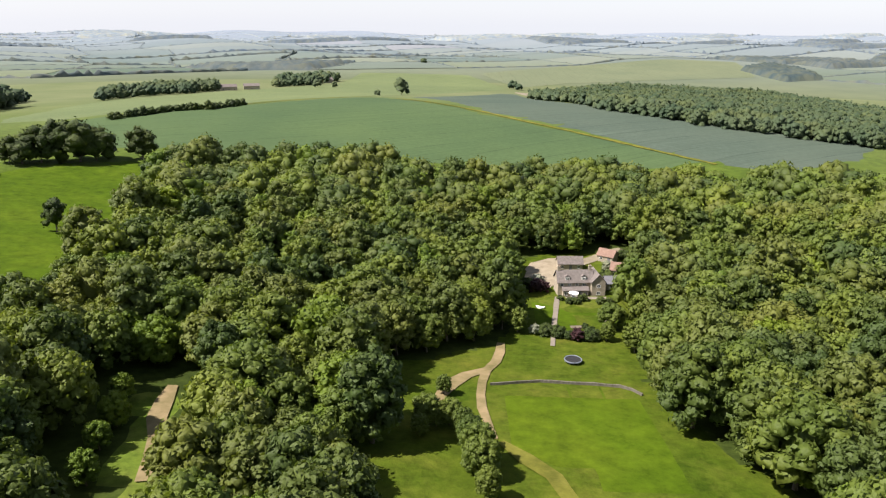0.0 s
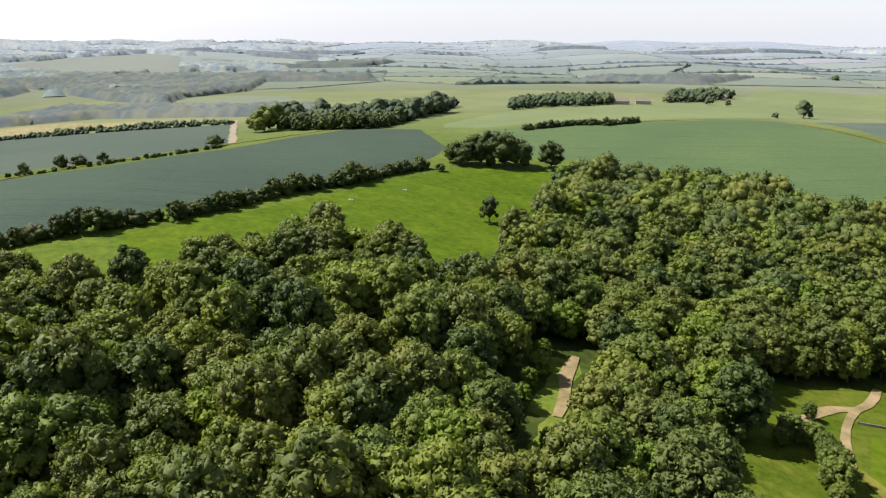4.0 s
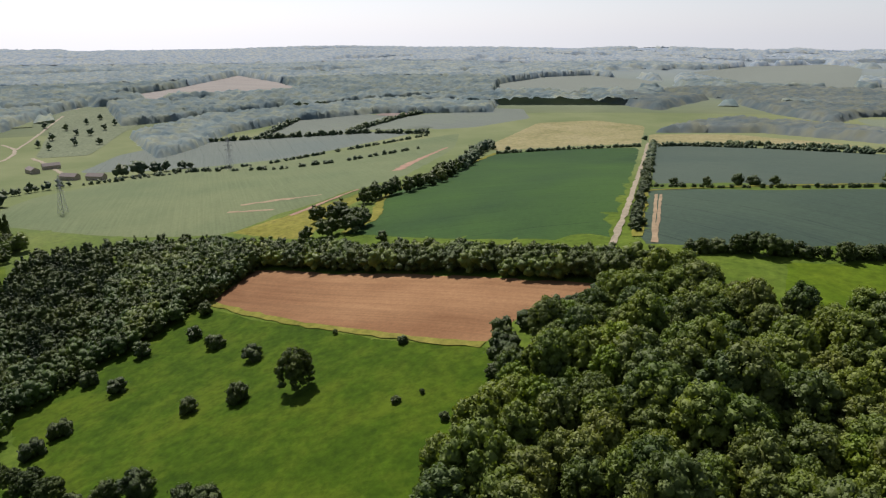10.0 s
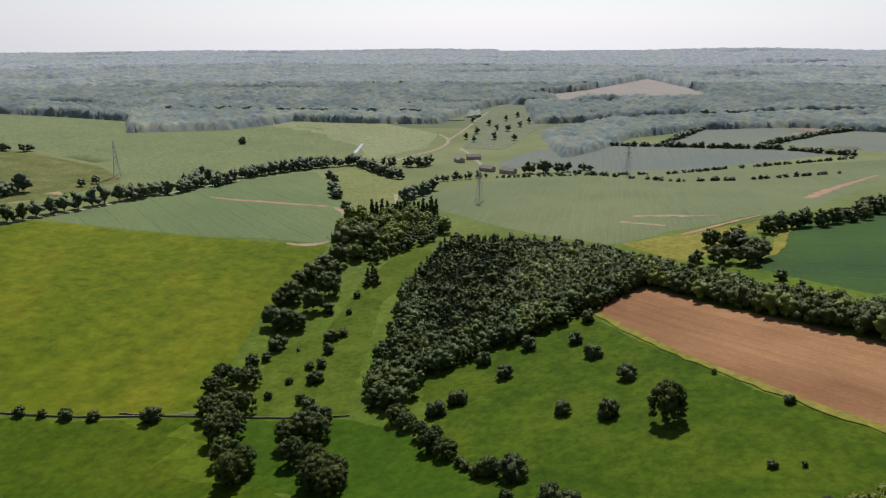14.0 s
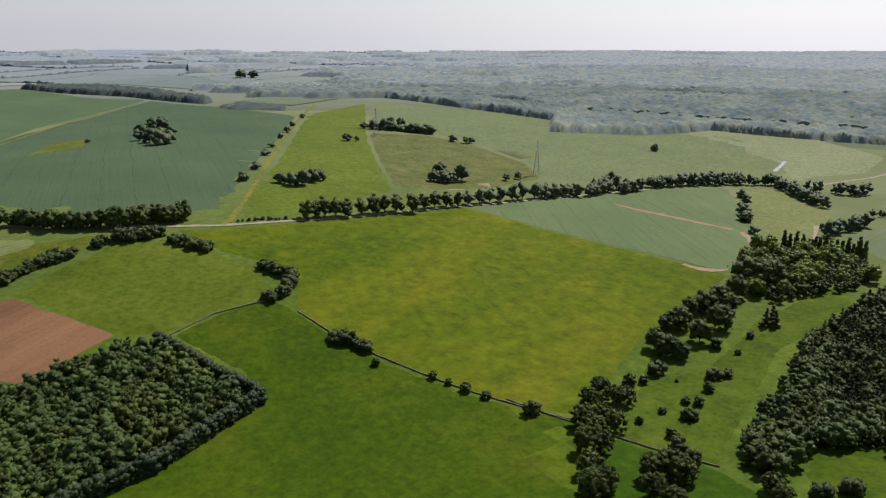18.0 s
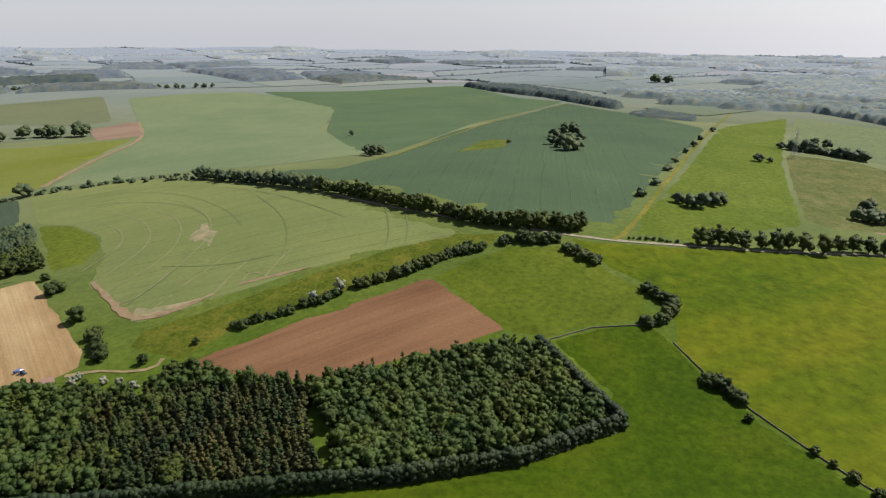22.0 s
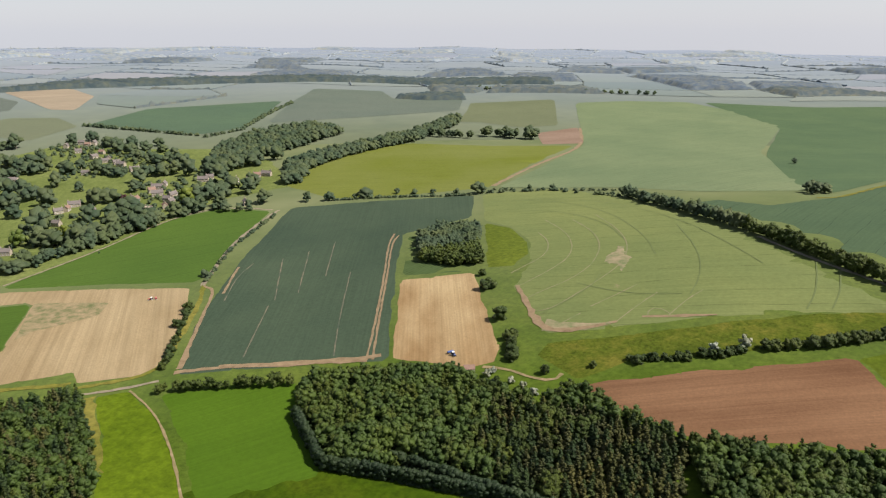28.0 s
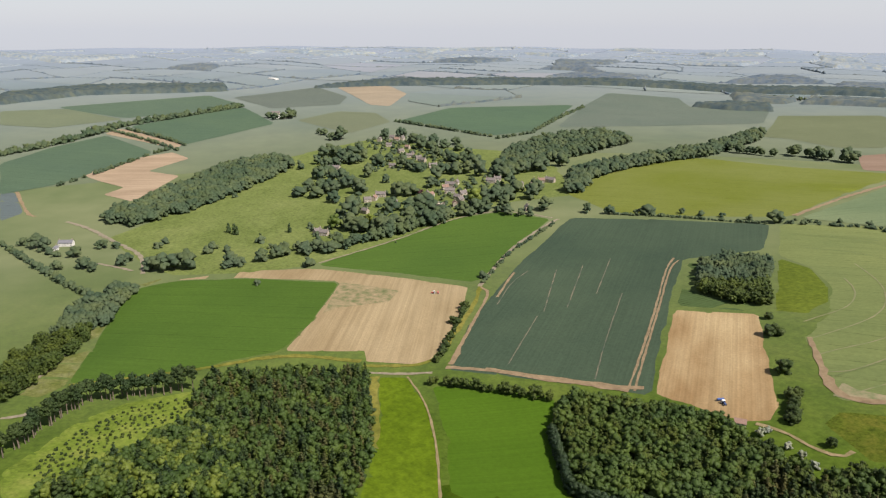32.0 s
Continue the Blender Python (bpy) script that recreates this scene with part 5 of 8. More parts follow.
def along(line, step, seed, spread=0.6):
    """Spots along a line, about a step apart."""
    rng = np.random.default_rng(seed)
    p = np.array(line, float)
    s = np.r_[0, np.cumsum(np.hypot(*np.diff(p, axis=0).T))]
    u = np.arange(step / 2, s[-1], step)
    u = u + rng.uniform(-0.35, 0.35, len(u)) * step
    return [(float(np.interp(t, s, p[:, 0]) + rng.normal(0, spread)), float(np.interp(t, s, p[:, 1]) + rng.normal(0, spread))) for t in u]


def hedge(line, label, size=0.75, step=2.6, seed=1, gaps=0.0, key="bush", spread=0.5, vary=0.35):
    rng = np.random.default_rng(seed + 900)
    spots = [(key, x, y, size * rng.uniform(1 - vary, 1 + vary)) for x, y in along(line, step, seed, spread) if rng.random() >= gaps]
    return stand("hedge", spots, label, "hedge", seed)


def belt(name, line, key, size, step, spread, label, seed, vary=0.27):
    """A strip of trees or bushes along a line."""
    rng = np.random.default_rng(seed)
    return stand(name, [(key, x, y, size * rng.uniform(1 - vary, 1 + vary)) for x, y in along(line, step, seed, spread)], label, "hedge" if key == "bush" else "trees", seed)


def grove(key, spots, name, label, category, group, seed):
    """Single trees or bushes, each a thing of its own."""
    rng = np.random.default_rng(seed)
    for n, (x, y, size) in enumerate(spots):
        tree(key, x, y, size * rng.uniform(0.92, 1.08), n + seed, rng.uniform(0, 360), name, label, category, group, rng.uniform(0.9, 1.1))


# ---- outlines of the woods ----
WEST_PLANTATION = [(-253, -132), (-294, -105), (-333, -75), (-370, -54), (-388, -40), (-435, -78), (-465, -149), (-465, -209), (-408, -201), (-358, -195), (-297, -172), (-237, -154), (-217, -138), (-226, -128)]
WEST_RIDE = [(-466, -157), (-465, -153), (-409, -136), (-409, -140)]
CONIFERS_W = [(-444, -212), (-473, -206), (-466, -158), (-398, -135), (-326, -128), (-284, -131), (-298, -149), (-360, -183)]
BROWN_BELT = [(-233, 92), (-314, 12), (-377, -54), (-362, -69), (-333, -89), (-302, -104), (-425, -136), (-432, -103), (-395, -44), (-336, 14), (-288, 60), (-249, 100), (-231, 115)]
COPSE = [(364, -508), (405, -569), (398, -600), (358, -607), (299, -512), (323, -502)]
SOUTH_A = [(-78, -294), (-65, -323), (-49, -359), (4, -348), (74, -330)]
SOUTH_B = [(150, -354), (160, -333), (193, -339), (227, -348), (310, -310), (310, -294), (291, -271), (241, -239), (198, -248), (150, -255)]
SOUTH_FRONT_A = [(209, -259), (129, -257), (59, -258), (21, -260), (-26, -269), (-78, -294), (-65, -323), (-49, -359)]
SOUTH_FRONT_B = [(291, -271), (241, -239), (198, -248), (150, -255)]
SOUTH_GAP = [(73, -326), (61, -299), (52, -264), (57, -262), (68, -291)]
SOUTH_BROWN = [(114, -331), (77, -330), (56, -264), (110, -260), (131, -300)]
SOUTH_PINES = [(185, -329), (114, -331), (75, -260), (129, -258), (173, -284)]
EAST_WOOD = [(432, -219), (339, -172), (299, -138), (368, 1), (395, -38), (420, -84), (464, -104), (483, -120), (464, -164)]
EAST_YOUNG = [(368, 1), (388, -23), (410, -56), (428, -93), (378, -102), (326, -85)]
PINE_ROW = [(429, 13), (454, -5), (475, -23), (490, -37), (487, -50), (481, -73), (474, -104)]
SAPLINGS = [(385, -2), (417, -42), (439, -89), (461, -100), (467, -60), (443, -24), (403, 4)]
LONG_WOOD = [(1058, -136), (1130, -220), (1260, -376), (1269, -432), (1251, -486), (1171, -456), (1093, -350), (1031, -245), (1003, -163)]
VILLAGE_WOOD = [(883, -688), (1009, -831), (1050, -944), (1031, -1083), (929, -1066), (908, -940), (892, -802), (853, -679)]
STRIP_WOOD = [(721, -692), (800, -785), (807, -903), (795, -1114), (841, -1362), (790, -1272), (753, -1056), (765, -883), (750, -778), (704, -699)]
LEFT_STRIP = [(576, 7), (631, -22), (705, -61), (750, -98), (733, -119), (660, -85), (599, -47), (542, -12), (512, 10)]
RIDGE_WOOD = [(70, 921), (142, 1124), (260, 1282), (472, 1216), (510, 941), (242, 484), (195, 505), (152, 535), (95, 616)]
RIDGE_COPSE = [(616, 1688), (727, 1812), (728, 1639), (696, 1477), (607, 1443)]
STRIP_NORTH = [(-369, 742), (-361, 823), (-313, 918), (-347, 1030), (-417, 950), (-412, 839)]
BARN_TREES = [(-277, 1043), (-239, 1088), (-215, 1237), (-236, 1305), (-301, 1206)]
VALLEY_TREES = [(-500, -318), (-518, -285), (-523, -246), (-496, -222), (-457, -218), (-442, -229), (-403, -236), (-401, -248), (-408, -269), (-443, -295)]
FAR_CLUMP = [(-110, -2119), (-302, -2053), (-382, -1852), (-429, -1550), (-399, -1492), (-301, -1798), (-186, -1950)]
SCRUB_CLUMP = [(-393, -1387), (-473, -1486), (-502, -1326), (-466, -1234), (-394, -1317)]
FAR_STRIP = [(-733, -1868), (-791, -1696), (-816, -1174), (-904, -899), (-975, -849), (-1073, -923), (-959, -1175), (-917, -1561), (-892, -1988)]
FAR_HILL = [(-774, -865), (-929, -807), (-1103, -795), (-1237, -554), (-1431, -533), (-1556, -495), (-1695, -720), (-1474, -1095), (-1263, -1379)]
FAR_HILL_C = [(-1522, -471), (-1558, -285), (-1586, -77), (-1469, -105), (-1344, -291), (-1298, -381)]
FAR_BLOCK = [(1196, -1601), (1179, -1737), (1083, -1783), (1020, -1684), (1098, -1619)]
FAR_BELT_A = [(2193, -958), (2023, -1289), (1894, -1547), (1481, -1908), (1125, -2095), (971, -2162), (1023, -2276), (1187, -2209), (1558, -2005), (1996, -1631), (2185, -1275)]
FAR_BELT_B = [(2130, -81), (2256, -294), (2266, -702), (2396, -743), (2433, -320), (2300, -91)]
VALE_WOODS = [(-1541, 729), (-1363, 778), (-1116, 729), (-942, 718), (-1011, 814), (-1007, 952), (-1200, 1204), (-1379, 1185), (-1473, 1022), (-1583, 871)]
VALE_WOODS_B = [(-922, 433), (-862, 555), (-760, 581), (-650, 602), (-554, 632), (-621, 708), (-726, 672), (-866, 661), (-1014, 600)]
VALE_WOODS_C = [(-1195, -341), (-981, -248), (-1059, -216), (-1196, -185), (-1301, -81), (-1345, 66), (-1294, 279), (-1421, 319), (-1502, 98), (-1428, -66), (-1352, -250)]
RIGHT_BELT = [(-348, 479), (-432, 707), (-463, 782), (-500, 818), (-517, 639), (-492, 512), (-420, 438), (-371, 458)]
VILLAGE_GREEN = [(1070, -507), (1042, -601), (864, -565), (796, -474), (918, -470)]
VILLAGE_TREES = [(1125, -491), (1177, -560), (1309, -690), (1250, -807), (972, -730), (781, -643), (698, -556), (726, -500), (729, -370), (753, -322), (904, -361), (966, -447)]
VILLAGE = [(1271, -728), (1248, -739), (1212, -686), (1171, -704), (1117, -682), (1080, -672), (1151, -677), (1058, -604), (890, -476), (900, -492), (839, -433), (848, -486), (889, -464), (844, -544), (873, -598), (877, -613), (842, -576), (805, -564), (779, -541), (778, -514), (790, -558), (846, -656), (794, -672), (791, -709), (784, -721), (692, -597), (1006, -654), (796, -343), (1246, -725), (1268, -698), (1109, -670), (1059, -666), (853, -544), (864, -583), (815, -580), (785, -347), (794, -696), (848, -670)]
MAIN_WOOD_GLADE = [(-81, 180), (-71, 188), (-61, 172), (-54, 150), (-54, 131), (-64, 131), (-70, 142), (-75, 158)]
MEADOW_EDGE = [(-222, 118), (-190, 124), (-175, 128), (-174, 142), (-179, 160), (-177, 178), (-176, 201), (-152, 202), (-133, 205), (-121, 195), (-114, 203), (-117, 231), (-128, 286), (-146, 350)]
FIELD_EDGE = [(-150, 367), (-85, 402), (10, 392), (83, 380), (105, 377), (179, 375)]
TILLED_EDGE = [(-214, 93), (-206, 78), (-198, 59), (-188, 47), (-173, 38), (-161, 30), (-149, 18), (-135, 3)]
HOUSE_CLEARING = [(-30, 200), (-22, 208), (-11, 215), (-2, 222), (3, 238), (4, 255), (5, 277), (8, 299), (17, 306), (27, 303), (38, 308), (50, 314), (57, 302), (51, 288), (41, 278), (35, 257), (31, 237), (28, 220), (27, 200), (29, 181), (32, 167), (36, 156), (39, 140), (21, 122), (-13, 122), (-22, 140), (-23, 155), (-24, 168), (-22, 178), (-30, 190)]


# ---- woods ----
MAIN_WOOD = TILLED_EDGE[::-1] + MEADOW_EDGE + FIELD_EDGE + [(215, 360), (200, 300), (120, 200), (75, 130), (45, 100), (0, 75), (-60, 30)]
rng = np.random.default_rng(5)


def wood_tier(x, y):
    """Finest in the ring of the wood that lies in the middle distance of the flight."""
    r = math.hypot(x + 12, y - 30)
    return "far" if r < 50 else "full" if r < 215 else "mid" if r < 300 else "sparse"


near, rest = [], []
for x, y in scatter(MAIN_WOOD, 8.3, 3, [HOUSE_CLEARING, MAIN_WOOD_GLADE], jitter=0.42, margin=3.2):
    size = rng.choice([rng.uniform(0.6, 0.8), rng.uniform(0.8, 1.05), rng.uniform(1.05, 1.25)], p=[0.25, 0.5, 0.25])
    key = rng.choice(["broad", "olive", "fresh", "deep"], p=[0.42, 0.26, 0.12, 0.2])
    (near if -75 < x < 62 and 142 < y < 262 else rest).append((key, x, y, size))
WOOD_LABELS = {"broad": "leafy green broadleaf tree in the wood round the house", "olive": "olive-green broadleaf tree in the wood round the house", "fresh": "bright fresh-leaved tree in the wood round the house", "deep": "deep green broadleaf tree in the wood round the house"}
for n, (key, x, y, size) in enumerate(near):  # the nearest trees, one by one
    tree(key, x, y, size, n, rng.uniform(0, 360), "broadleaf_tree", WOOD_LABELS[key], "tree", "trees of the wood", rng.uniform(0.85, 1.12))
stand("woodland", rest, "dense green broadleaf wood round the house", "woodland", 4, tier=wood_tier)
for n, (x, y, size) in enumerate([(-74, 166, 0.5), (-77, 175, 0.45), (-73, 158, 0.4), (-70, 148, 0.45), (-58, 136, 0.4), (-60, 168, 0.4)]):
    tree("fresh", x, y, size, n, 70 * n, "sapling", "young tree in the sunlit glade", "tree", "saplings in the glade")
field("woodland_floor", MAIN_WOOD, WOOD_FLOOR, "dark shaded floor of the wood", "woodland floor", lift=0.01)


CLEARING = [(8 + (x - 8) * 1.25, 215 + (y - 215) * 1.04) for x, y in HOUSE_CLEARING]
field("clearing_grass", CLEARING, grass_mat("clearing_grass", (0.034, 0.06, 0.004), (0.055, 0.08, 0.007), (0.09, 0.1, 0.014), 0.06, 0.4, 0.5), "rough green grass in the clearing of the house", "grass", lift=0.1, step=4.0)

field("near_pasture", [(-195, -212), (-150, -130), (-100, -60), (0, -60), (150, -80), (270, -150), (290, -190), (240, -239), (198, -248), (150, -256), (21, -263), (-26, -272), (-78, -296)], bpy.data.materials["grazed_grass"], "bright green grazed pasture below the plantation", "pasture", lift=0.05)


def wood(name, poly, kinds, step, low, high, label, seed, keep_out=(), zones=(), edges=()):
    """A wood or plantation as one mass. zones: outlines inside it with kinds of their own."""
    rng = np.random.default_rng(seed)
    spots = []
    free = scatter(poly, step, seed, keep_out)
    for line in edges:
        free = apart(free, line, 5.0)
    for x, y in free:
        pick = kinds
        for z, other in zones:
            if inside(z, x, y):
                pick = other
        spots.append((pick[rng.integers(len(pick))], x, y, rng.uniform(low, high)))
    stand(name, spots, label, "woodland", seed)


wood("plantation", WEST_PLANTATION, ("young", "plant", "plant", "sapling"), 4.6, 0.75, 1.15, "mixed plantation of dark conifers and young broadleaf trees", 11, [WEST_RIDE], [(CONIFERS_W, ("small_pine", "small_pine", "small_pine", "young"))])
wood("shelter_belt", BROWN_BELT, ("young", "leafy", "young"), 4.4, 0.95, 1.3, "dense shelter belt round the tilled field", 12)
wood("copse", COPSE, ("young",), 4.6, 0.8, 1.15, "dark square copse in the crops", 13)
SOUTH = SOUTH_A + SOUTH_B + [(21, -262), (-26, -271)]
wood("plantation", SOUTH, ("plant", "plant", "plant", "plant", "sapling", "young"), 5.0, 0.9, 1.25, "young plantation with broadleaf, pine and brown larch blocks", 14, [SOUTH_GAP], [(SOUTH_PINES, ("pine", "larch", "young")), (SOUTH_BROWN, ("larch", "pine", "larch"))], [SOUTH_FRONT_A, SOUTH_FRONT_B])
belt("evergreen_edge", SOUTH_FRONT_A, "clipped", 1.3, 1.7, 0.25, "clipped dark evergreen edge of the plantation", 15, 0.06)
belt("evergreen_edge", SOUTH_FRONT_B, "clipped", 1.3, 1.7, 0.25, "clipped dark evergreen edge of the plantation", 16, 0.06)
wood("plantation", EAST_WOOD, ("pine", "larch", "plant", "plant", "sapling"), 5.0, 0.85, 1.3, "dark mixed plantation beside the grass strip", 17, [], [(EAST_YOUNG, ("plant", "leafy", "plant", "pine"))])
for n, (x, y) in enumerate(along(PINE_ROW, 3.0, 18, 1.8)):
    tree("tall_pine", x, y, rng.uniform(0.85, 1.15), n, rng.uniform(0, 360), "scots_pine", "tall pine with a bare trunk on the clearing edge", "tree", "row of pines", rng.uniform(0.9, 1.1))
stand("saplings", [("bush", x, y, rng.uniform(0.2, 0.5)) for x, y in scatter(SAPLINGS, 4.6, 19)], "small saplings planted across the clearing", "saplings", 19)
wood("long_wood", LONG_WOOD, ("oak",), 10.0, 0.9, 1.2, "long dark wood on the valley side", 20)
wood("village_wood", VILLAGE_WOOD, ("oak",), 11.0, 0.9, 1.3, "dark wood on the hill above the village", 21)
wood("strip_wood", STRIP_WOOD, ("oak",), 10.0, 0.9, 1.2, "winding strip of woodland beyond the dome field", 22)
wood("ridge_wood", RIDGE_WOOD, ("ridge",), 8.0, 0.8, 1.15, "wide wood of small crowns on the ridge", 24)
wood("stream_wood", LEFT_STRIP, ("oak", "young"), 7.0, 0.5, 0.8, "strip of woodland along the valley", 23)
wood("far_copse", STRIP_NORTH, ("oak",), 12.0, 0.6, 0.9, "strip of trees beyond the barley", 26)
wood("far_copse", BARN_TREES, ("oak",), 12.0, 0.7, 1.0, "trees round the far barns", 27)
wood("valley_wood", VALLEY_TREES, ("young", "broad", "young"), 7.0, 0.6, 0.95, "mixed valley trees below the poplars", 28)
wood("tree_belt", RIGHT_BELT, ("oak",), 9.0, 0.6, 0.9, "dark belt of trees behind the bean fields", 41)


# ---- far woods: a closed canopy of low crowns ----
def crown_relief(x, y, pitch=11.0):
    """How far up its crown each point lies, 0 to 1, and a number for each crown."""
    best, tone = np.full(x.shape, 9.0), np.zeros(x.shape)
    ix, iy = np.floor(x / pitch), np.floor(y / pitch)
    for dx in (-1, 0, 1):
        for dy in (-1, 0, 1):
            cx, cy = ix + dx, iy + dy
            h1 = np.modf(np.abs(np.sin(cx * 12.9898 + cy * 78.233) * 43758.5453))[0]
            h2 = np.modf(np.abs(np.sin(cx * 39.3461 + cy * 11.135) * 24634.6345))[0]
            d = np.hypot((cx + h1) * pitch - x, (cy + h2) * pitch - y) / pitch
            tone = np.where(d < best, h2, tone)
            best = np.minimum(best, d)
    return np.clip(1 - (best / 0.85) ** 2, 0, 1), tone


def canopy(name, x, y, rise, tall, material, label, pitch=11.0):
    """The tops of a wood over a grid of places; rise goes from 0 outside the wood to 1 well within it."""
    up, tone = crown_relief(x, y, pitch)
    z = land(x, y) - 0.5 + rise * tall * (0.4 + 0.52 * up + 0.35 * tone)
    cell = (rise[:-1, :-1] > 0) | (rise[1:, :-1] > 0) | (rise[:-1, 1:] > 0) | (rise[1:, 1:] > 0)
    i, j = np.nonzero(cell)
    n = x.shape[1]
    quads = np.stack([i * n + j, (i + 1) * n + j, (i + 1) * n + j + 1, i * n + j + 1], 1)
    used, back = np.unique(quads, return_inverse=True)
    a, b, c = (np.array((x.ravel()[k], y.ravel()[k])) for k in quads[0, :3])
    if np.cross(b - a, c - a) < 0:
        back = back.reshape(-1, 4)[:, ::-1]
    return tagged(new(name, mesh_of(name, np.stack([x.ravel(), y.ravel(), z.ravel()], 1)[used], back.reshape(-1, 4), material, True)), label, "woodland", kind="stuff")


def within(poly, x, y):
    """How far inside the outline each place lies, 0 outside."""
    near = np.full(x.shape, 1e9)
    for a, b in zip(poly, np.roll(poly, -1, 0)):
        d = b - a
        t = np.clip(((x - a[0]) * d[0] + (y - a[1]) * d[1]) / (d @ d), 0, 1)
        near = np.minimum(near, np.hypot(x - a[0] - t * d[0], y - a[1] - t * d[1]))
    return np.where(inside(poly, x, y), near, 0)


def far_wood(name, poly, tall, material, label, step=5.0, pitch=11.0):
    p = np.array(poly, float)
    lo, hi = p.min(0) - 2 * step, p.max(0) + 2 * step
    x, y = np.meshgrid(np.arange(lo[0], hi[0], step), np.arange(lo[1], hi[1], step), indexing="ij")
    r = np.random.default_rng(len(poly))
    x, y = x + r.uniform(-0.2, 0.2, x.shape) * step, y + r.uniform(-0.2, 0.2, x.shape) * step
    return canopy(name, x, y, np.clip(within(p, x, y) / (0.4 * tall), 0, 1) ** 0.5, tall, material, label, pitch)


def drift(x, y, long, seed):
    """Smooth uneven drifts over the land, about -1 to 1."""
    out = np.zeros(np.shape(x))
    r = np.random.default_rng(seed)
    for k in range(9):
        a, w = r.uniform(0, math.pi), long * r.uniform(0.35, 1.4)
        out = out + np.sin((x * math.cos(a) + y * math.sin(a)) / w + r.uniform(0, 6.28)) * r.uniform(0.5, 1.0)
    return out / 3.4


# these woods take leaf materials with painted haze, picked by distance
far_wood("ridge_copse", RIDGE_COPSE, 12, COPSE_HAZE_LEAF, "far copse on the ridge")
far_wood("far_copse", FAR_CLUMP, 14, COPSE_HAZE_LEAF, "dark copse on the skyline of the wheat")
far_wood("scrub_copse", SCRUB_CLUMP, 5, COPSE_HAZE_LEAF, "low scrub on the skyline")
far_wood("far_wood", FAR_STRIP, 14, HILL_HAZE_LEAF, "long dark wood falling down the slope")
far_wood("far_wood", FAR_HILL, 14, HILL_HAZE_LEAF, "hazy wooded hillside")
far_wood("far_wood", FAR_HILL_C, 13, HILL_HAZE_LEAF, "hazy wooded valley side")
far_wood("far_copse", FAR_BLOCK, 12, COPSE_HAZE_LEAF, "dark block of far trees")
far_wood("far_belt", FAR_BELT_A, 14, COPSE_HAZE_LEAF, "long far belt of trees", 7.0)
far_wood("far_belt", FAR_BELT_B, 14, COPSE_HAZE_LEAF, "long far belt of trees", 7.0)
far_wood("vale_wood", VALE_WOODS, 12, NORTH_HAZE_LEAF, "hazy trees of the vale")
far_wood("vale_wood", VALE_WOODS_B, 11, NORTH_HAZE_LEAF, "hazy trees of the vale")
far_wood("vale_wood", VALE_WOODS_C, 12, HILL_HAZE_LEAF, "hazy trees along the valley")

# ---- the wooded hills beyond the valley ----
turns, reach = np.meshgrid(np.radians(np.arange(40, 166, 0.2)), np.geomspace(1430, 4400, 330), indexing="ij")
x, y = -reach * np.sin(turns), reach * np.cos(turns)
side = np.degrees(turns)
cover = drift(x, y, 130, 21) + 0.4 * drift(x, y, 35, 22) + 0.62 - 0.08 * np.maximum(0, np.maximum(76 - side, side - 138)) ** 0.75
bare = np.zeros(x.shape, bool)
for q in FIELDS:
    if np.hypot(*q.mean(0)) > 1200:
        bare |= inside(q, x, y)
wooded = np.clip(cover / 0.12, 0, 1) * ~bare
# haze in three steps: each farther band has a paler leaf colour
canopy("hill_woods", x, y, wooded * (reach < 1950), 16, HILL_HAZE_LEAF, "hazy broadleaf woods on the hills beyond the valley", 17.0)
canopy("hill_woods", x, y, wooded * (reach > 1935) * (reach < 2750), 16, HAZY_LEAF, "woods higher up the hills beyond the valley, painted paler for haze", 16.0)
canopy("skyline_woods", x, y, wooded * (reach > 2730), 18, DIM_HAZE_LEAF, "pale hazy woods along the skyline", 18.0)

# ---- far fields, hedgerows and copses ----
def far_patch(k, l):
    """Corner of the far patchwork of fields."""
    r = np.random.default_rng(abs(int(k) * 7919 + int(l) * 104729 + 13))
    u, w = (k + r.uniform(-0.3, 0.3)) * 270, (l + r.uniform(-0.3, 0.3)) * 190
    return np.array((u * 0.88 - w * 0.48, u * 0.48 + w * 0.88))


verts, faces, hedges, copses, base = [], [], {}, {}, 0
side = np.linspace(0, 1, 5)
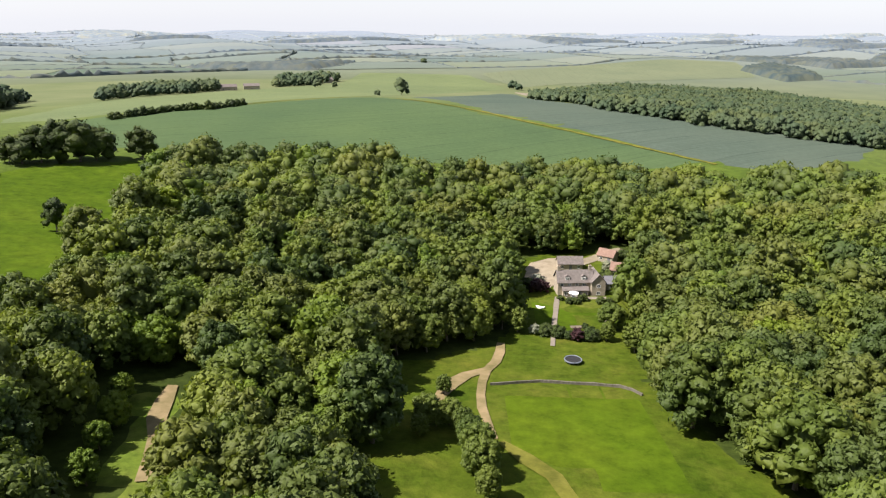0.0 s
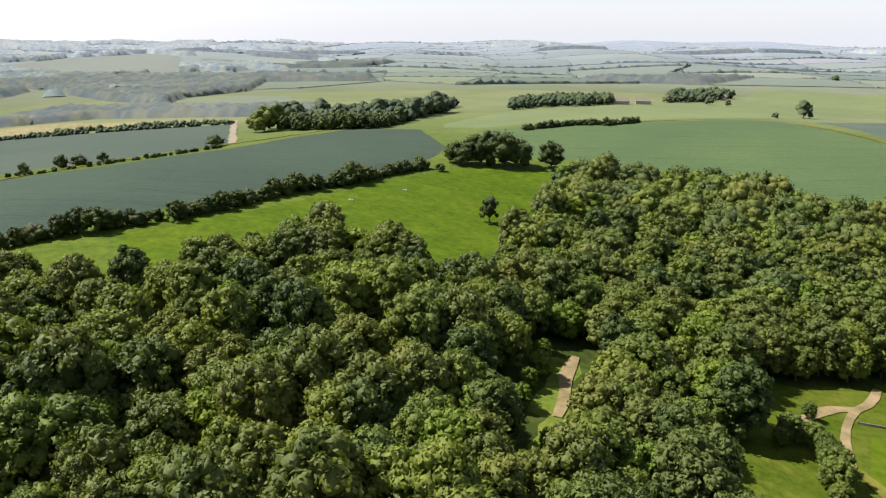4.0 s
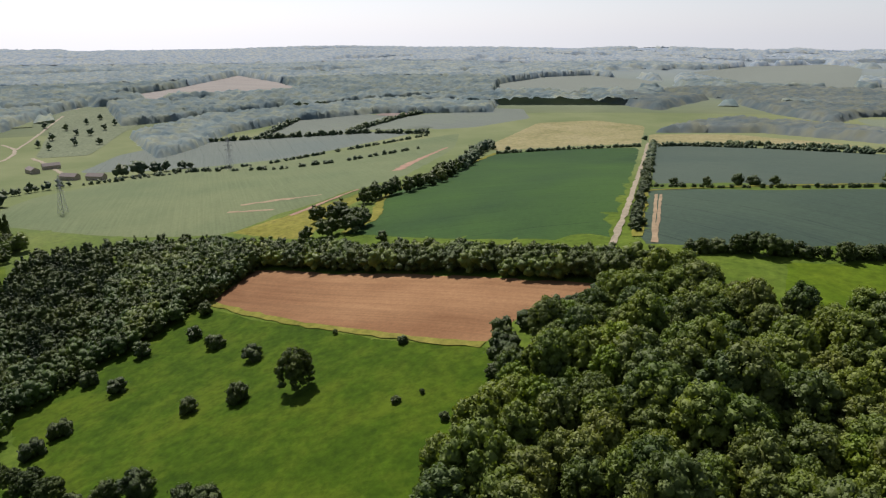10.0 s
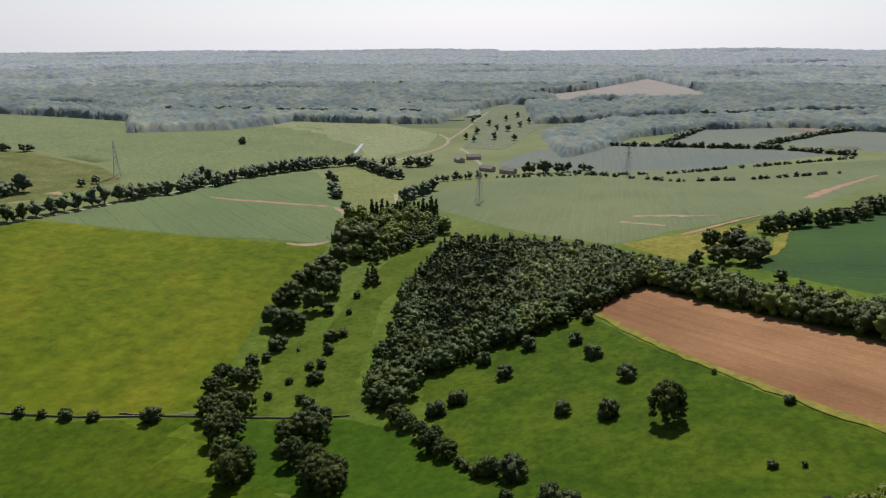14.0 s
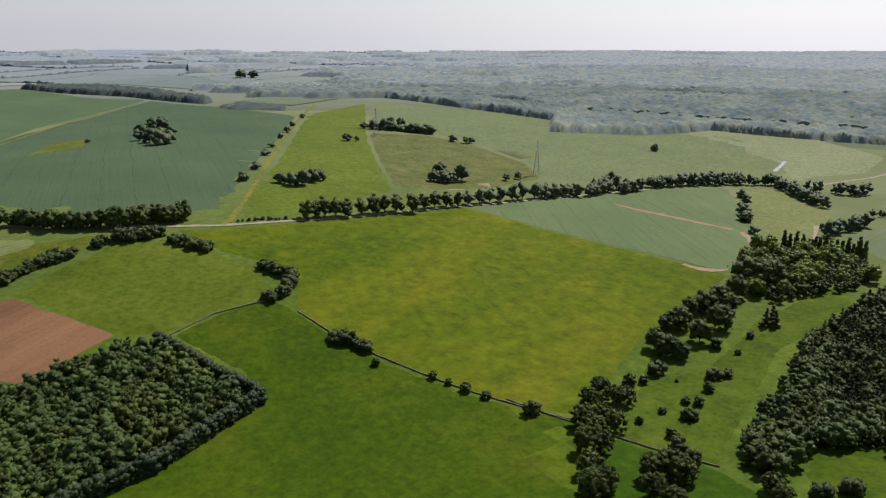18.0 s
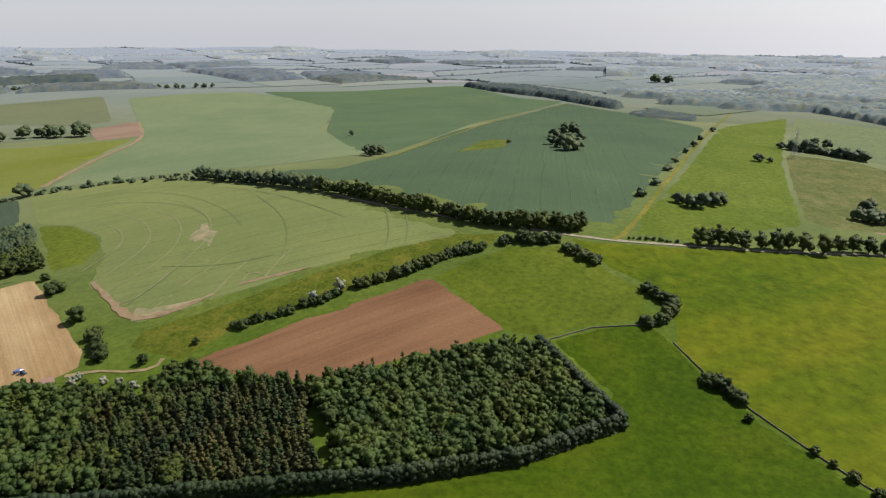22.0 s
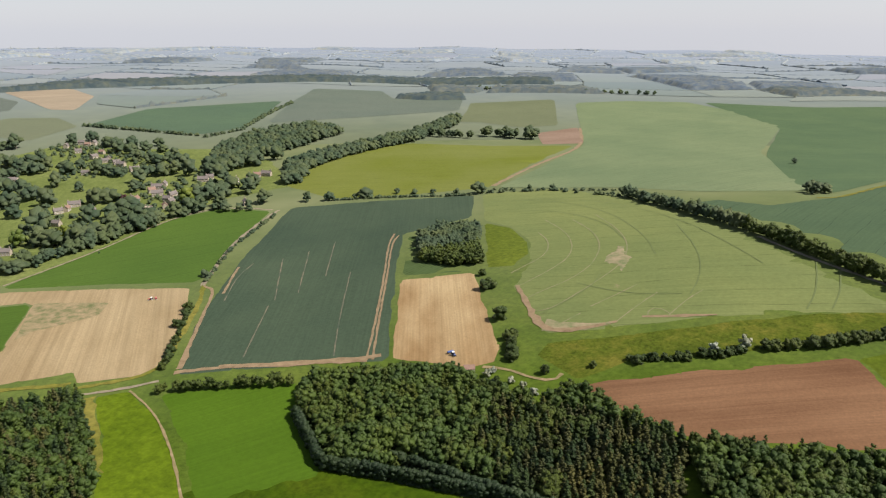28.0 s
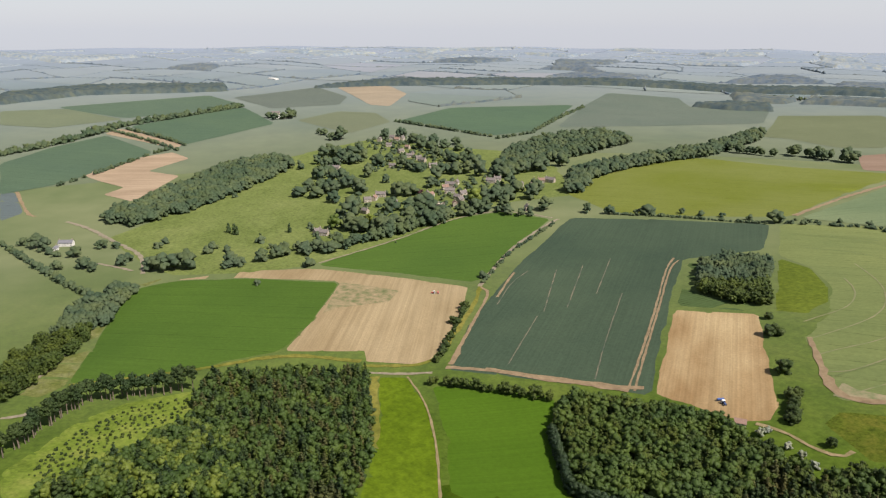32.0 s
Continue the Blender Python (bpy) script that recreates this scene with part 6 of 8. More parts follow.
for k in range(-18, 18):
    for l in range(-26, 26):
        q = np.array([far_patch(k, l), far_patch(k + 1, l), far_patch(k + 1, l + 1), far_patch(k, l + 1)])
        r = np.hypot(*q.mean(0))
        if not 1420 < r < 4550 or np.hypot(*q.T).min() < 1330:
            continue
        mids = np.concatenate([q, (q + np.roll(q, 1, 0)) / 2, q.mean(0)[None]])
        if any(inside(p, mids[:, 0], mids[:, 1]).any() for p in FIELDS if np.hypot(*p.mean(0)) > 900):
            continue
        turn = math.degrees(math.atan2(-q[:, 0].mean(), q[:, 1].mean())) % 360
        one = np.random.default_rng(abs(k * 31 + l * 1009 + 5))
        # leaf colour carries the haze: paler with distance and on the sun's side
        leaf = DIM_HAZE_LEAF if r > 3500 else FAINT_HAZE_LEAF if r > 2400 else HILL_HAZE_LEAF if 75 < turn < 170 else NORTH_HAZE_LEAF
        if one.random() < (0.18 if turn > 165 else 0.1):
            copses.setdefault(leaf.name, []).append(q)
            continue
        inset = q + (q.mean(0) - q) * 0.015
        s_, t_ = np.meshgrid(side, side, indexing="ij")
        p = (inset[0] * ((1 - s_) * (1 - t_))[..., None] + inset[1] * (s_ * (1 - t_))[..., None] + inset[2] * (s_ * t_)[..., None] + inset[3] * ((1 - s_) * t_)[..., None]).reshape(-1, 2)
        verts.append(np.column_stack([p, land(p[:, 0], p[:, 1]) + 1.2]))
        i, j = np.meshgrid(np.arange(4), np.arange(4), indexing="ij")
        faces.append(np.stack([i * 5 + j, (i + 1) * 5 + j, (i + 1) * 5 + j + 1, i * 5 + j + 1], -1).reshape(-1, 4) + base)
        base += 25
        for a, b in ((q[0], q[1]), (q[0], q[3])):
            if one.random() < 0.8:
                hedges.setdefault(leaf.name, []).append((a, b, one.uniform(1.8, 4.5), one.choice([2.5, 3.5, 7.0])))
tagged(new("far_fields", mesh_of("far_fields", np.concatenate(verts), np.concatenate(faces), far_mat("far_crops", True), True)), "patchwork of far fields paled by painted haze", "fields", kind="stuff")
for leaf, rows in hedges.items():
    verts, faces, base = [], [], 0
    for a, b, wide, tall in rows:
        n = max(3, int(np.hypot(*(b - a)) / 8))
        u = np.linspace(0, 1, n)[:, None]
        d = (b - a) / np.hypot(*(b - a))
        c = a + (b - a) * u + rng.normal(0, 1.5, (n, 1)) * np.array((-d[1], d[0]))
        off = np.array((-d[1], d[0])) * wide * rng.uniform(0.6, 1.3, (n, 1))
        top = tall * rng.uniform(0.35, 1.15, n) * np.where(rng.random(n) < 0.12, 1.7, 1.0)
        g = land(c[:, 0], c[:, 1])
        for part_, z in ((c - off, g - 0.5), (c - off * 0.55, g + top * 0.85), (c + off * 0.55, g + top), (c + off, g - 0.5)):
            verts.append(np.column_stack([part_, z]))
        i = np.arange(n - 1)
        for row in range(3):
            faces.append(np.stack([row * n + i, row * n + i + 1, (row + 1) * n + i + 1, (row + 1) * n + i], 1)[:, ::-1] + base)
        base += 4 * n
    tagged(new("far_hedgerows", mesh_of("far_hedgerows", np.concatenate(verts), np.concatenate(faces), bpy.data.materials[leaf], True)), "far hedgerows between haze-paled fields", "hedgerows", kind="stuff")
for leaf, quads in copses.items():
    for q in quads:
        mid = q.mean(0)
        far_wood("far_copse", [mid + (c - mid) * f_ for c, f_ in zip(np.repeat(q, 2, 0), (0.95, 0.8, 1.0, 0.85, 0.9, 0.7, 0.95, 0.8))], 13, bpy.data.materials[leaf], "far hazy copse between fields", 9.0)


# ---- hedges ----
hedge([(-241, 511), (-222, 560), (-203, 576)], "dark evergreen hedge across the rise", 1.05, 3, 1, 0, "bush")
hedge([(-198, 571), (-185, 610)], "dark evergreen hedge across the rise", 1.15, 3, 2, 0, "bush")
hedge([(-407, 186), (-383, 217), (-374, 244), (-368, 284), (-369, 329)], "low hedge between bean fields", 0.55, 3, 3, 0.1, "bush")
hedge([(-256, 132), (-247, 158), (-238, 175), (-231, 205), (-232, 250), (-227, 280), (-226, 330), (-222, 345)], "thick hedge between meadow and bean field", 1.15, 2.6, 31, 0.05, "bush", 0.9)
hedge([(-226, 92), (-220, 74), (-213, 56), (-205, 44), (-188, 42), (-176, 36)], "low leafy edge of the wood beside the tilled field", 1.35, 3.0, 33, 0.1, "bush", 1.5)
hedge([(-800, 372), (-512, 233), (-366, 162), (-292, 126)], "hedge along the farm lane", 1.0, 3.2, 32, 0.15, "bush", 1.0)
hedge([(-776, 357), (-679, 442), (-562, 512)], "low hedge along the bean field", 0.94, 3.5, 4, 0.15, "bush")
hedge([(-773, 170), (-773, 251), (-763, 337)], "low hedge above the dark crop", 0.94, 3.5, 5, 0.1, "bush")
hedge([(-755, 345), (-735, 436), (-665, 501), (-577, 525)], "hedge along the straw-coloured strip", 1.08, 3.5, 6, 0.05, "bush")
hedge([(-814, -241), (-844, -194), (-790, -73), (-818, -3), (-902, 96)], "broken hedge across the pale fields", 1.08, 5, 9, 0.45, "bush")
hedge([(-781, -284), (-828, -190), (-859, -89), (-925, -23), (-1048, 128)], "thin hedge between pale fields", 0.94, 4, 10, 0.35, "bush")
hedge([(-1118, -215), (-1122, -115), (-1120, 31), (-1071, 131)], "hedge with trees on the hillside", 1.76, 5, 11, 0.1, "bush")
hedge([(-1133, -130), (-1317, -74), (-1357, -34)], "hedge with trees on the hillside", 1.76, 5, 12, 0.1, "bush")
hedge([(-1132, 6), (-1281, 109), (-1411, 237)], "hedge with trees on the hillside", 1.76, 5, 13, 0.1, "bush")
hedge([(-184, -89), (-171, -74), (-159, -60), (-154, -51)], "overgrown ditch hedge below the meadow", 0.81, 2.5, 14, 0.2, "bush")
hedge([(-131, -499), (-158, -499), (-179, -495)], "low roadside hedge", 0.54, 3, 15, 0.2, "bush")
hedge([(431, -748), (355, -780), (262, -760)], "broken hedge along the wheat", 0.94, 5, 16, 0.5, "bush")
hedge([(598, -657), (530, -698), (439, -734)], "low hedge above the dark crop", 0.81, 4, 17, 0.2, "bush")
hedge([(437, -765), (337, -783), (270, -793)], "low hedge above the wheat", 0.81, 5, 18, 0.3, "bush")
hedge([(524, -395), (575, -469), (610, -550), (625, -586)], "thin hedge beside the track", 0.81, 4, 19, 0.35, "bush")
hedge([(416, -268), (449, -306), (489, -350)], "broken hedge beside the verge", 1.08, 5, 20, 0.4, "bush")
hedge([(1014, -12), (886, -39), (799, -57), (745, -71)], "hedge below the white house", 1.49, 5, 22, 0.2, "bush")
hedge([(1301, -108), (1355, -186), (1435, -290), (1448, -325)], "hedge between fields", 1.49, 6, 23, 0.2, "bush")
hedge([(1672, -263), (1486, -324), (1424, -340)], "hedge between fields", 1.49, 6, 24, 0.2, "bush")
hedge([(1537, -45), (1607, -167), (1719, -296), (1775, -447), (1855, -615)], "thick tree hedge between fields", 2.97, 7, 25, 0.05, "bush")
hedge([(1710, -282), (1528, -345), (1463, -362)], "hedge between fields", 1.62, 6, 26, 0.2, "bush")
hedge([(1436, -833), (1313, -863), (1153, -896)], "hedge along the corn", 1.62, 6, 29, 0.2, "bush")
hedge([(1131, -894), (1129, -983), (1228, -1147), (1339, -1351)], "hedge along the corn", 1.62, 7, 30, 0.2, "bush")


# ---- belts of trees ----
belt("tree_belt", [(255, -763), (177, -695), (98, -625), (30, -561), (-27, -521), (-67, -510), (-106, -511)], "young", 1.19, 2.3, 1.8, "dark belt of trees along the country road", 40)
belt("tree_row", [(1182, -1930), (1041, -1949), (883, -1972), (752, -2012), (607, -2078)], "oak", 0.8, 24, 0.5, "far row of round trees", 42)
belt("tree_belt", [(394, -246), (356, -274), (317, -298)], "young", 0.77, 3.2, 1.2, "low dark belt of trees beside the field", 43)
belt("tree_belt", [(-431, 416), (-471, 514), (-421, 521), (-398, 557), (-413, 676)], "broad", 1.05, 7, 5, "dark belt of trees on the skyline of the fields", 44)
belt("tree_belt", [(-455, -22), (-450, -6), (-421, 5), (-411, -4), (-413, -17), (-415, -29)], "young", 1.12, 4, 5, "hedgerow copse beside the valley", 45)
belt("tree_belt", [(-487, 5), (-509, 26), (-518, 43), (-544, 64), (-579, 80), (-640, 108), (-772, 147), (-859, 183)], "young", 1.19, 4, 3, "overgrown hedgerow with trees", 46)
belt("tree_belt", [(-448, -522), (-486, -525), (-500, -517)], "young", 1.26, 5, 1.5, "row of dark hedgerow trees", 47)
belt("tree_belt", [(-509, -515), (-551, -528), (-567, -518), (-597, -523)], "young", 1.4, 5, 1.5, "row of dark hedgerow trees", 48)
belt("tree_belt", [(-618, -529), (-678, -524), (-728, -513), (-769, -499), (-800, -485), (-768, -444), (-725, -380)], "young", 1.33, 5, 2, "row of dark hedgerow trees", 49)
belt("tree_belt", [(-673, -311), (-628, -313), (-588, -306)], "young", 1.26, 5, 3, "hedgerow trees in the valley", 50)
belt("tree_belt", [(-811, -451), (-819, -422), (-856, -398)], "young", 1.4, 6, 5, "trees along the valley lane", 51)
belt("tree_belt", [(-727, -334), (-760, -312), (-783, -292)], "young", 0.84, 5, 2, "hedgerow trees by the farm", 52)
belt("tree_belt", [(738, -209), (746, -244), (744, -276), (730, -312), (722, -351)], "oak", 0.87, 7, 5, "leafy belt of trees below the village", 53)
belt("tree_belt", [(726, -353), (730, -401), (733, -452), (735, -505), (735, -542)], "oak", 0.98, 6.5, 6, "leafy belt of trees below the village", 54)
belt("tree_belt", [(739, -545), (696, -568), (658, -593)], "young", 1.26, 7, 4, "leafy trees at the village edge", 55)
belt("tree_belt", [(763, -1118), (719, -1136), (679, -1142)], "broad", 0.84, 7, 3, "dark tree hedge beyond the dome field", 56)
belt("tree_belt", [(672, -1175), (624, -1183), (572, -1190)], "broad", 1.12, 7, 7, "dark block of trees beside the red field", 57)
belt("tree_belt", [(127, -392), (116, -397), (101, -403), (81, -413), (65, -424)], "bush", 1.09, 3.2, 1, "thick flowering hedge beside the tilled field", 58)
belt("tree_belt", [(57, -430), (42, -437), (28, -442), (8, -457), (-8, -467), (-26, -473)], "bush", 1.47, 3.4, 1, "thick hedge beside the tilled field", 59)
belt("tree_belt", [(-42, -485), (-53, -488), (-67, -486), (-82, -487)], "bush", 1.75, 3.2, 1.6, "thick hedge clump at the field corner", 60)
belt("tree_belt", [(-85, -475), (-93, -472), (-98, -461), (-105, -458)], "bush", 1.31, 3.2, 1.2, "thick hedge clump at the field corner", 61)
belt("tree_belt", [(-126, -423), (-133, -412), (-139, -405), (-132, -393), (-122, -383), (-115, -381)], "bush", 1.42, 3, 1.5, "thick hedge bending round the meadow", 62)
belt("tree_belt", [(-132, -331), (-139, -322), (-144, -311)], "bush", 1.64, 2.8, 0.8, "thick hedge clump on the wall line", 63)
belt("tree_belt", [(212, -402), (202, -382), (196, -373)], "bush", 1.26, 2.6, 0.8, "hedge at the edge of the tan field", 64)
belt("tree_belt", [(-467, -929), (-504, -902), (-548, -864)], "bush", 3.08, 6, 1.5, "clipped hedge on the hill", 65)


# ---- single trees and bushes ----
grove("oak", [(-214, 370, 1.16), (-208, 375, 1.3), (-201, 379, 1.3), (-194, 383, 1.38), (-189, 388, 1.16), (-220, 370, 0.87), (-170, 397, 1.23)], "oak_tree", "dark oak tree on the meadow edge", "tree", "trees on the meadow edge", 0)
grove("young", [(-149, 281, 1.17)], "lone_tree", "lone pale-leaved tree in the meadow", "tree", "", 7)
grove("oak", [(-83, 901, 1.16), (68, 1172, 0.87), (75, 1150, 0.72), (-215, 1058, 0.87), (-190, 1053, 0.58), (-104, 830, 0.43), (-104, 1808, 0.87)], "field_tree", "round tree alone on the fields", "tree", "", 14)
grove("oak", [(-254, 139, 0.42), (-248, 151, 0.55), (-247, 157, 0.58), (-242, 161, 0.67), (-240, 173, 0.38), (-236, 177, 0.33), (-231, 186, 0.50), (-231, 196, 0.42), (-230, 207, 0.58), (-230, 215, 0.50), (-233, 238, 0.50), (-232, 251, 0.67), (-228, 260, 0.58), (-227, 274, 0.58), (-226, 285, 0.67), (-226, 296, 0.58), (-227, 315, 0.42), (-226, 329, 0.42), (-225, 341, 0.42), (-213, 344, 0.38)], "hedgerow_tree", "dark hedgerow tree along the bean field", "tree", "hedgerow trees", 21)
grove("bush", [(-842, 379, 1.35), (-381, 334, 2.16), (-405, 201, 1.17), (-394, 217, 1.17), (-392, 236, 1.53), (-387, 244, 1.53), (-390, 260, 1.35), (-374, 15, 1.35), (-361, 24, 0.81), (-814, 194, 1.08)], "bush", "dark round bush beside the lane", "bush", "bushes along the lane", 28)
grove("bush", [(-323, -73, 1.5), (-295, -73, 1.5), (-277, -61, 1.5), (-289, -94, 1.72), (-257, -95, 1.5), (-271, -110, 1.72), (-231, -107, 1.5), (-221, -61, 1.5), (-218, -44, 1.5), (-252, -43, 1.65), (-220, -112, 1.5), (-176, -74, 1.65), (-175, -66, 1.95), (-161, -50, 1.65), (-157, -44, 1.65), (-183, 42, 2.25), (-166, 23, 0.68), (-167, 19, 0.68), (-184, 7, 0.52), (-184, 36, 0.83), (-185, 15, 0.38), (-253, -11, 0.45), (-226, 13, 0.75)], "bush", "dark round bush on the hillside meadow", "bush", "bushes on the hillside meadow", 35)
grove("oak", [(-213, -24, 0.93), (-191, -102, 0.54), (-187, -94, 0.54), (-197, -102, 0.49), (-200, -110, 0.49), (-207, -119, 0.54), (-212, -126, 0.54)], "tree", "dense dark round tree on the meadow", "tree", "", 42)
grove("bush", [(-266, -223, 1.8), (-245, -223, 1.5), (-252, -220, 1.05), (-219, -194, 0.9), (-235, -194, 0.75), (-220, -177, 1.2), (-211, -167, 1.65), (-209, -158, 1.65), (-240, -183, 1.35), (-255, -189, 1.2), (-252, -194, 1.05), (-271, -195, 1.35), (-285, -202, 1.35), (-292, -199, 1.2), (-317, -224, 1.65), (-344, -220, 0.9), (-320, -212, 0.75), (-267, -211, 0.45), (-184, -227, 1.65)], "bush", "dark bush in the rough valley grass", "bush", "bushes in the valley grass", 49)
grove("oak", [(-420, -272, 1.42), (-426, -259, 1.52), (-391, -262, 1.04), (-370, -259, 1.04), (-356, -260, 0.95), (-341, -239, 1.14), (-343, -262, 0.85), (-323, -254, 0.95), (-316, -256, 0.76), (-316, -234, 0.95), (-288, -243, 0.8), (-287, -233, 0.8), (-290, -229, 0.76), (-367, -251, 0.95)], "tree", "dark leafy tree along the valley edge", "tree", "trees along the valley edge", 56)
grove("oak", [(-195, -206, 0.8), (-193, -198, 0.8), (-186, -186, 0.8), (-180, -189, 0.8), (-168, -175, 0.8), (-161, -165, 0.8), (-165, -164, 0.76), (-156, -163, 0.8), (-211, -218, 0.68), (-225, -224, 0.68), (-223, -214, 0.68), (-205, -204, 0.68), (-204, -195, 0.76), (-228, -211, 0.68)], "tree", "dark leafy tree in a valley clump", "tree", "clump of valley trees", 63)
grove("oak", [(-185, -159, 0.85), (-190, -154, 0.85), (-193, -151, 0.8), (-174, -149, 0.85), (-171, -138, 0.85), (-164, -130, 0.85), (-161, -125, 0.8), (-167, -126, 0.76), (-161, -133, 0.8)], "tree", "dark leafy tree in a valley clump", "tree", "clump of valley trees", 70)
grove("poplar", [(-518, -305, 0.9), (-519, -301, 0.95), (-518, -295, 0.95), (-519, -290, 0.95), (-518, -280, 0.9), (-521, -278, 1.0), (-524, -275, 1.0), (-524, -271, 1.0), (-525, -267, 1.0), (-527, -264, 1.0), (-528, -260, 1.0), (-528, -256, 1.0), (-530, -253, 1.0), (-531, -249, 1.0)], "poplar", "tall dark columnar poplar in the valley", "tree", "rows of poplars", 77)
grove("larch", [(-365, -224, 1.1), (-368, -220, 1.1), (-373, -225, 1.2)], "tree", "bare brownish tree in the valley", "tree", "", 84)
grove("oak", [(-833, -253, 1.05), (-845, -238, 1.2), (-846, -219, 1.05), (-862, -212, 0.75), (-880, -197, 0.6), (-880, -188, 0.6), (-834, -699, 0.75), (-658, -430, 0.75), (-611, -403, 0.75), (-585, -382, 0.75)], "field_tree", "round tree on the pale fields", "tree", "", 91)
grove("young", [(-1280, -500, 1.3), (-1260, -460, 1.3), (-1315, -444, 1.3), (-1363, -436, 1.3), (-1220, -430, 1.3), (-1171, -450, 1.3), (-1110, -448, 1.3), (-1214, -406, 1.3), (-1263, -399, 1.3), (-1124, -402, 1.3), (-1088, -425, 1.3), (-1132, -369, 1.3), (-1307, -395, 1.3), (-1406, -400, 1.3)], "tree", "small tree on the sloping pasture", "tree", "trees on the sloping pasture", 98)
grove("oak", [(-151, -892, 1.01), (-156, -863, 1.16), (-160, -837, 1.23), (-172, -845, 1.16), (-194, -918, 1.01), (-188, -1002, 1.16), (-203, -1012, 1.16), (-170, -969, 1.01)], "tree", "dark tree in a round field clump", "tree", "round clump in the wheat", 105)
grove("oak", [(-209, -596, 0.72), (-216, -586, 0.94), (-225, -586, 0.94), (-241, -599, 0.8), (-250, -606, 0.72)], "tree", "dark tree in a small pasture clump", "tree", "small clump in the pasture", 112)
grove("oak", [(-372, -598, 0.72), (-381, -594, 1.09), (-389, -592, 0.87), (-406, -597, 1.01), (-398, -626, 0.94), (-541, -807, 0.8), (-464, -594, 0.58), (-484, -598, 0.65)], "field_tree", "tall dark tree on the scrubby slope", "tree", "trees on the scrubby slope", 119)
grove("oak", [(-552, -792, 0.72), (-561, -792, 0.58), (-388, -826, 0.72), (-400, -822, 0.58), (-521, -945, 1.01), (-539, -945, 0.87), (-833, -699, 0.65), (79, -824, 0.72), (71, -815, 0.87), (63, -827, 0.72), (-98, -909, 0.36), (121, -1079, 0.58), (-600, -569, 0.72), (-729, -2265, 2.03), (-768, -2252, 2.03)], "field_tree", "round tree on the open fields", "tree", "", 126)
grove("young", [(-189, -496, 1.44), (-197, -497, 1.53), (-205, -497, 1.61), (-214, -496, 1.61), (-222, -496, 1.7), (-237, -498, 1.61), (-248, -499, 1.7), (-259, -500, 1.7), (-271, -501, 1.7), (-285, -498, 1.87), (-301, -505, 1.53), (-314, -508, 1.61), (-327, -509, 1.61), (-340, -510, 1.61), (-353, -512, 1.53), (-368, -515, 1.53), (-381, -516, 1.61), (-395, -517, 1.7), (-411, -520, 1.7), (-425, -521, 1.7), (-442, -523, 1.78), (-457, -524, 1.53), (-472, -525, 1.36), (-489, -527, 1.36), (-504, -528, 1.27)], "roadside_tree", "rounded dark tree beside the country road", "tree", "roadside trees", 133)
grove("young", [(-530, -527, 1.53), (-554, -533, 1.87), (-572, -534, 2.04), (-585, -533, 1.19), (-607, -529, 1.36), (-628, -531, 1.53), (-645, -530, 1.53), (-660, -527, 1.53), (-678, -527, 1.53), (-695, -526, 1.53), (-711, -523, 1.53), (-726, -520, 1.53), (-744, -519, 1.53), (-759, -515, 1.53)], "roadside_tree", "rounded dark tree beside the country road", "tree", "roadside trees", 140)
grove("bush", [(-179, -607, 1.8), (-208, -655, 1.95), (-245, -731, 1.8), (-273, -786, 1.8), (-312, -859, 1.8), (-341, -911, 1.8), (-376, -977, 1.8), (-434, -1078, 1.8), (-688, -455, 2.4), (-629, -415, 2.4), (-591, -388, 2.4), (-548, -350, 2.1)], "bush", "dark bush along the grassy lane", "bush", "bushes along the lane", 147)
grove("bush", [(54, -429, 1.65), (42, -434, 1.5), (32, -439, 1.65), (23, -448, 1.35), (8, -457, 1.65), (-3, -466, 1.35), (-17, -473, 1.65), (-28, -478, 1.05), (-42, -483, 1.5), (-89, -468, 1.5), (-95, -461, 1.8), (-101, -455, 1.5), (-160, -276, 1.05), (-164, -268, 0.75), (-168, -259, 1.2), (-173, -249, 1.05), (-182, -227, 1.65), (-140, -299, 0.9)], "bush", "round hedgerow bush beside the meadow", "bush", "hedgerow bushes by the meadow", 154)
grove("bush", [(266, -465, 2.25), (285, -489, 1.5), (231, -420, 2.25), (212, -396, 1.5), (200, -380, 1.5), (196, -374, 1.35), (145, -380, 0.9), (539, -714, 1.65), (516, -721, 1.5), (495, -731, 1.35), (465, -740, 1.5), (577, -675, 1.8), (568, -686, 3.3), (356, -791, 1.5), (385, -786, 1.2)], "bush", "dark bush along the field edge", "bush", "bushes along the field edges", 161)
grove("oak", [(436, -746, 1.09), (170, -365, 0.43), (70, -831, 0.8), (76, -841, 0.72), (65, -841, 0.72)], "field_tree", "dark round tree at the field corner", "tree", "", 168)
grove("flowering", [(203, -351, 1.35), (176, -347, 1.2), (167, -343, 1.2), (185, -349, 1.05), (67, -427, 1.65), (83, -417, 1.35), (201, -356, 1.05)], "hawthorn", "pale blossoming hawthorn bush by the track", "bush", "blossoming hawthorns", 175)
grove("bush", [(874, -169, 2.4), (889, -181, 2.1), (666, -218, 1.5), (1150, -223, 2.25), (1065, -300, 1.5), (1063, -326, 1.8), (1023, -242, 2.1), (1034, -257, 1.95), (780, -276, 1.5), (809, -210, 2.4), (823, -221, 2.4), (805, -232, 1.8), (687, -284, 2.4), (811, -275, 2.4), (1240, -486, 3.0), (1208, -495, 1.8), (948, -486, 3.9), (905, -504, 1.5), (989, -35, 2.4), (930, -59, 2.1), (913, -64, 1.8), (842, -131, 2.4), (908, -128, 2.1)], "bush", "dark bush on the green slopes", "bush", "bushes on the green slopes", 182)
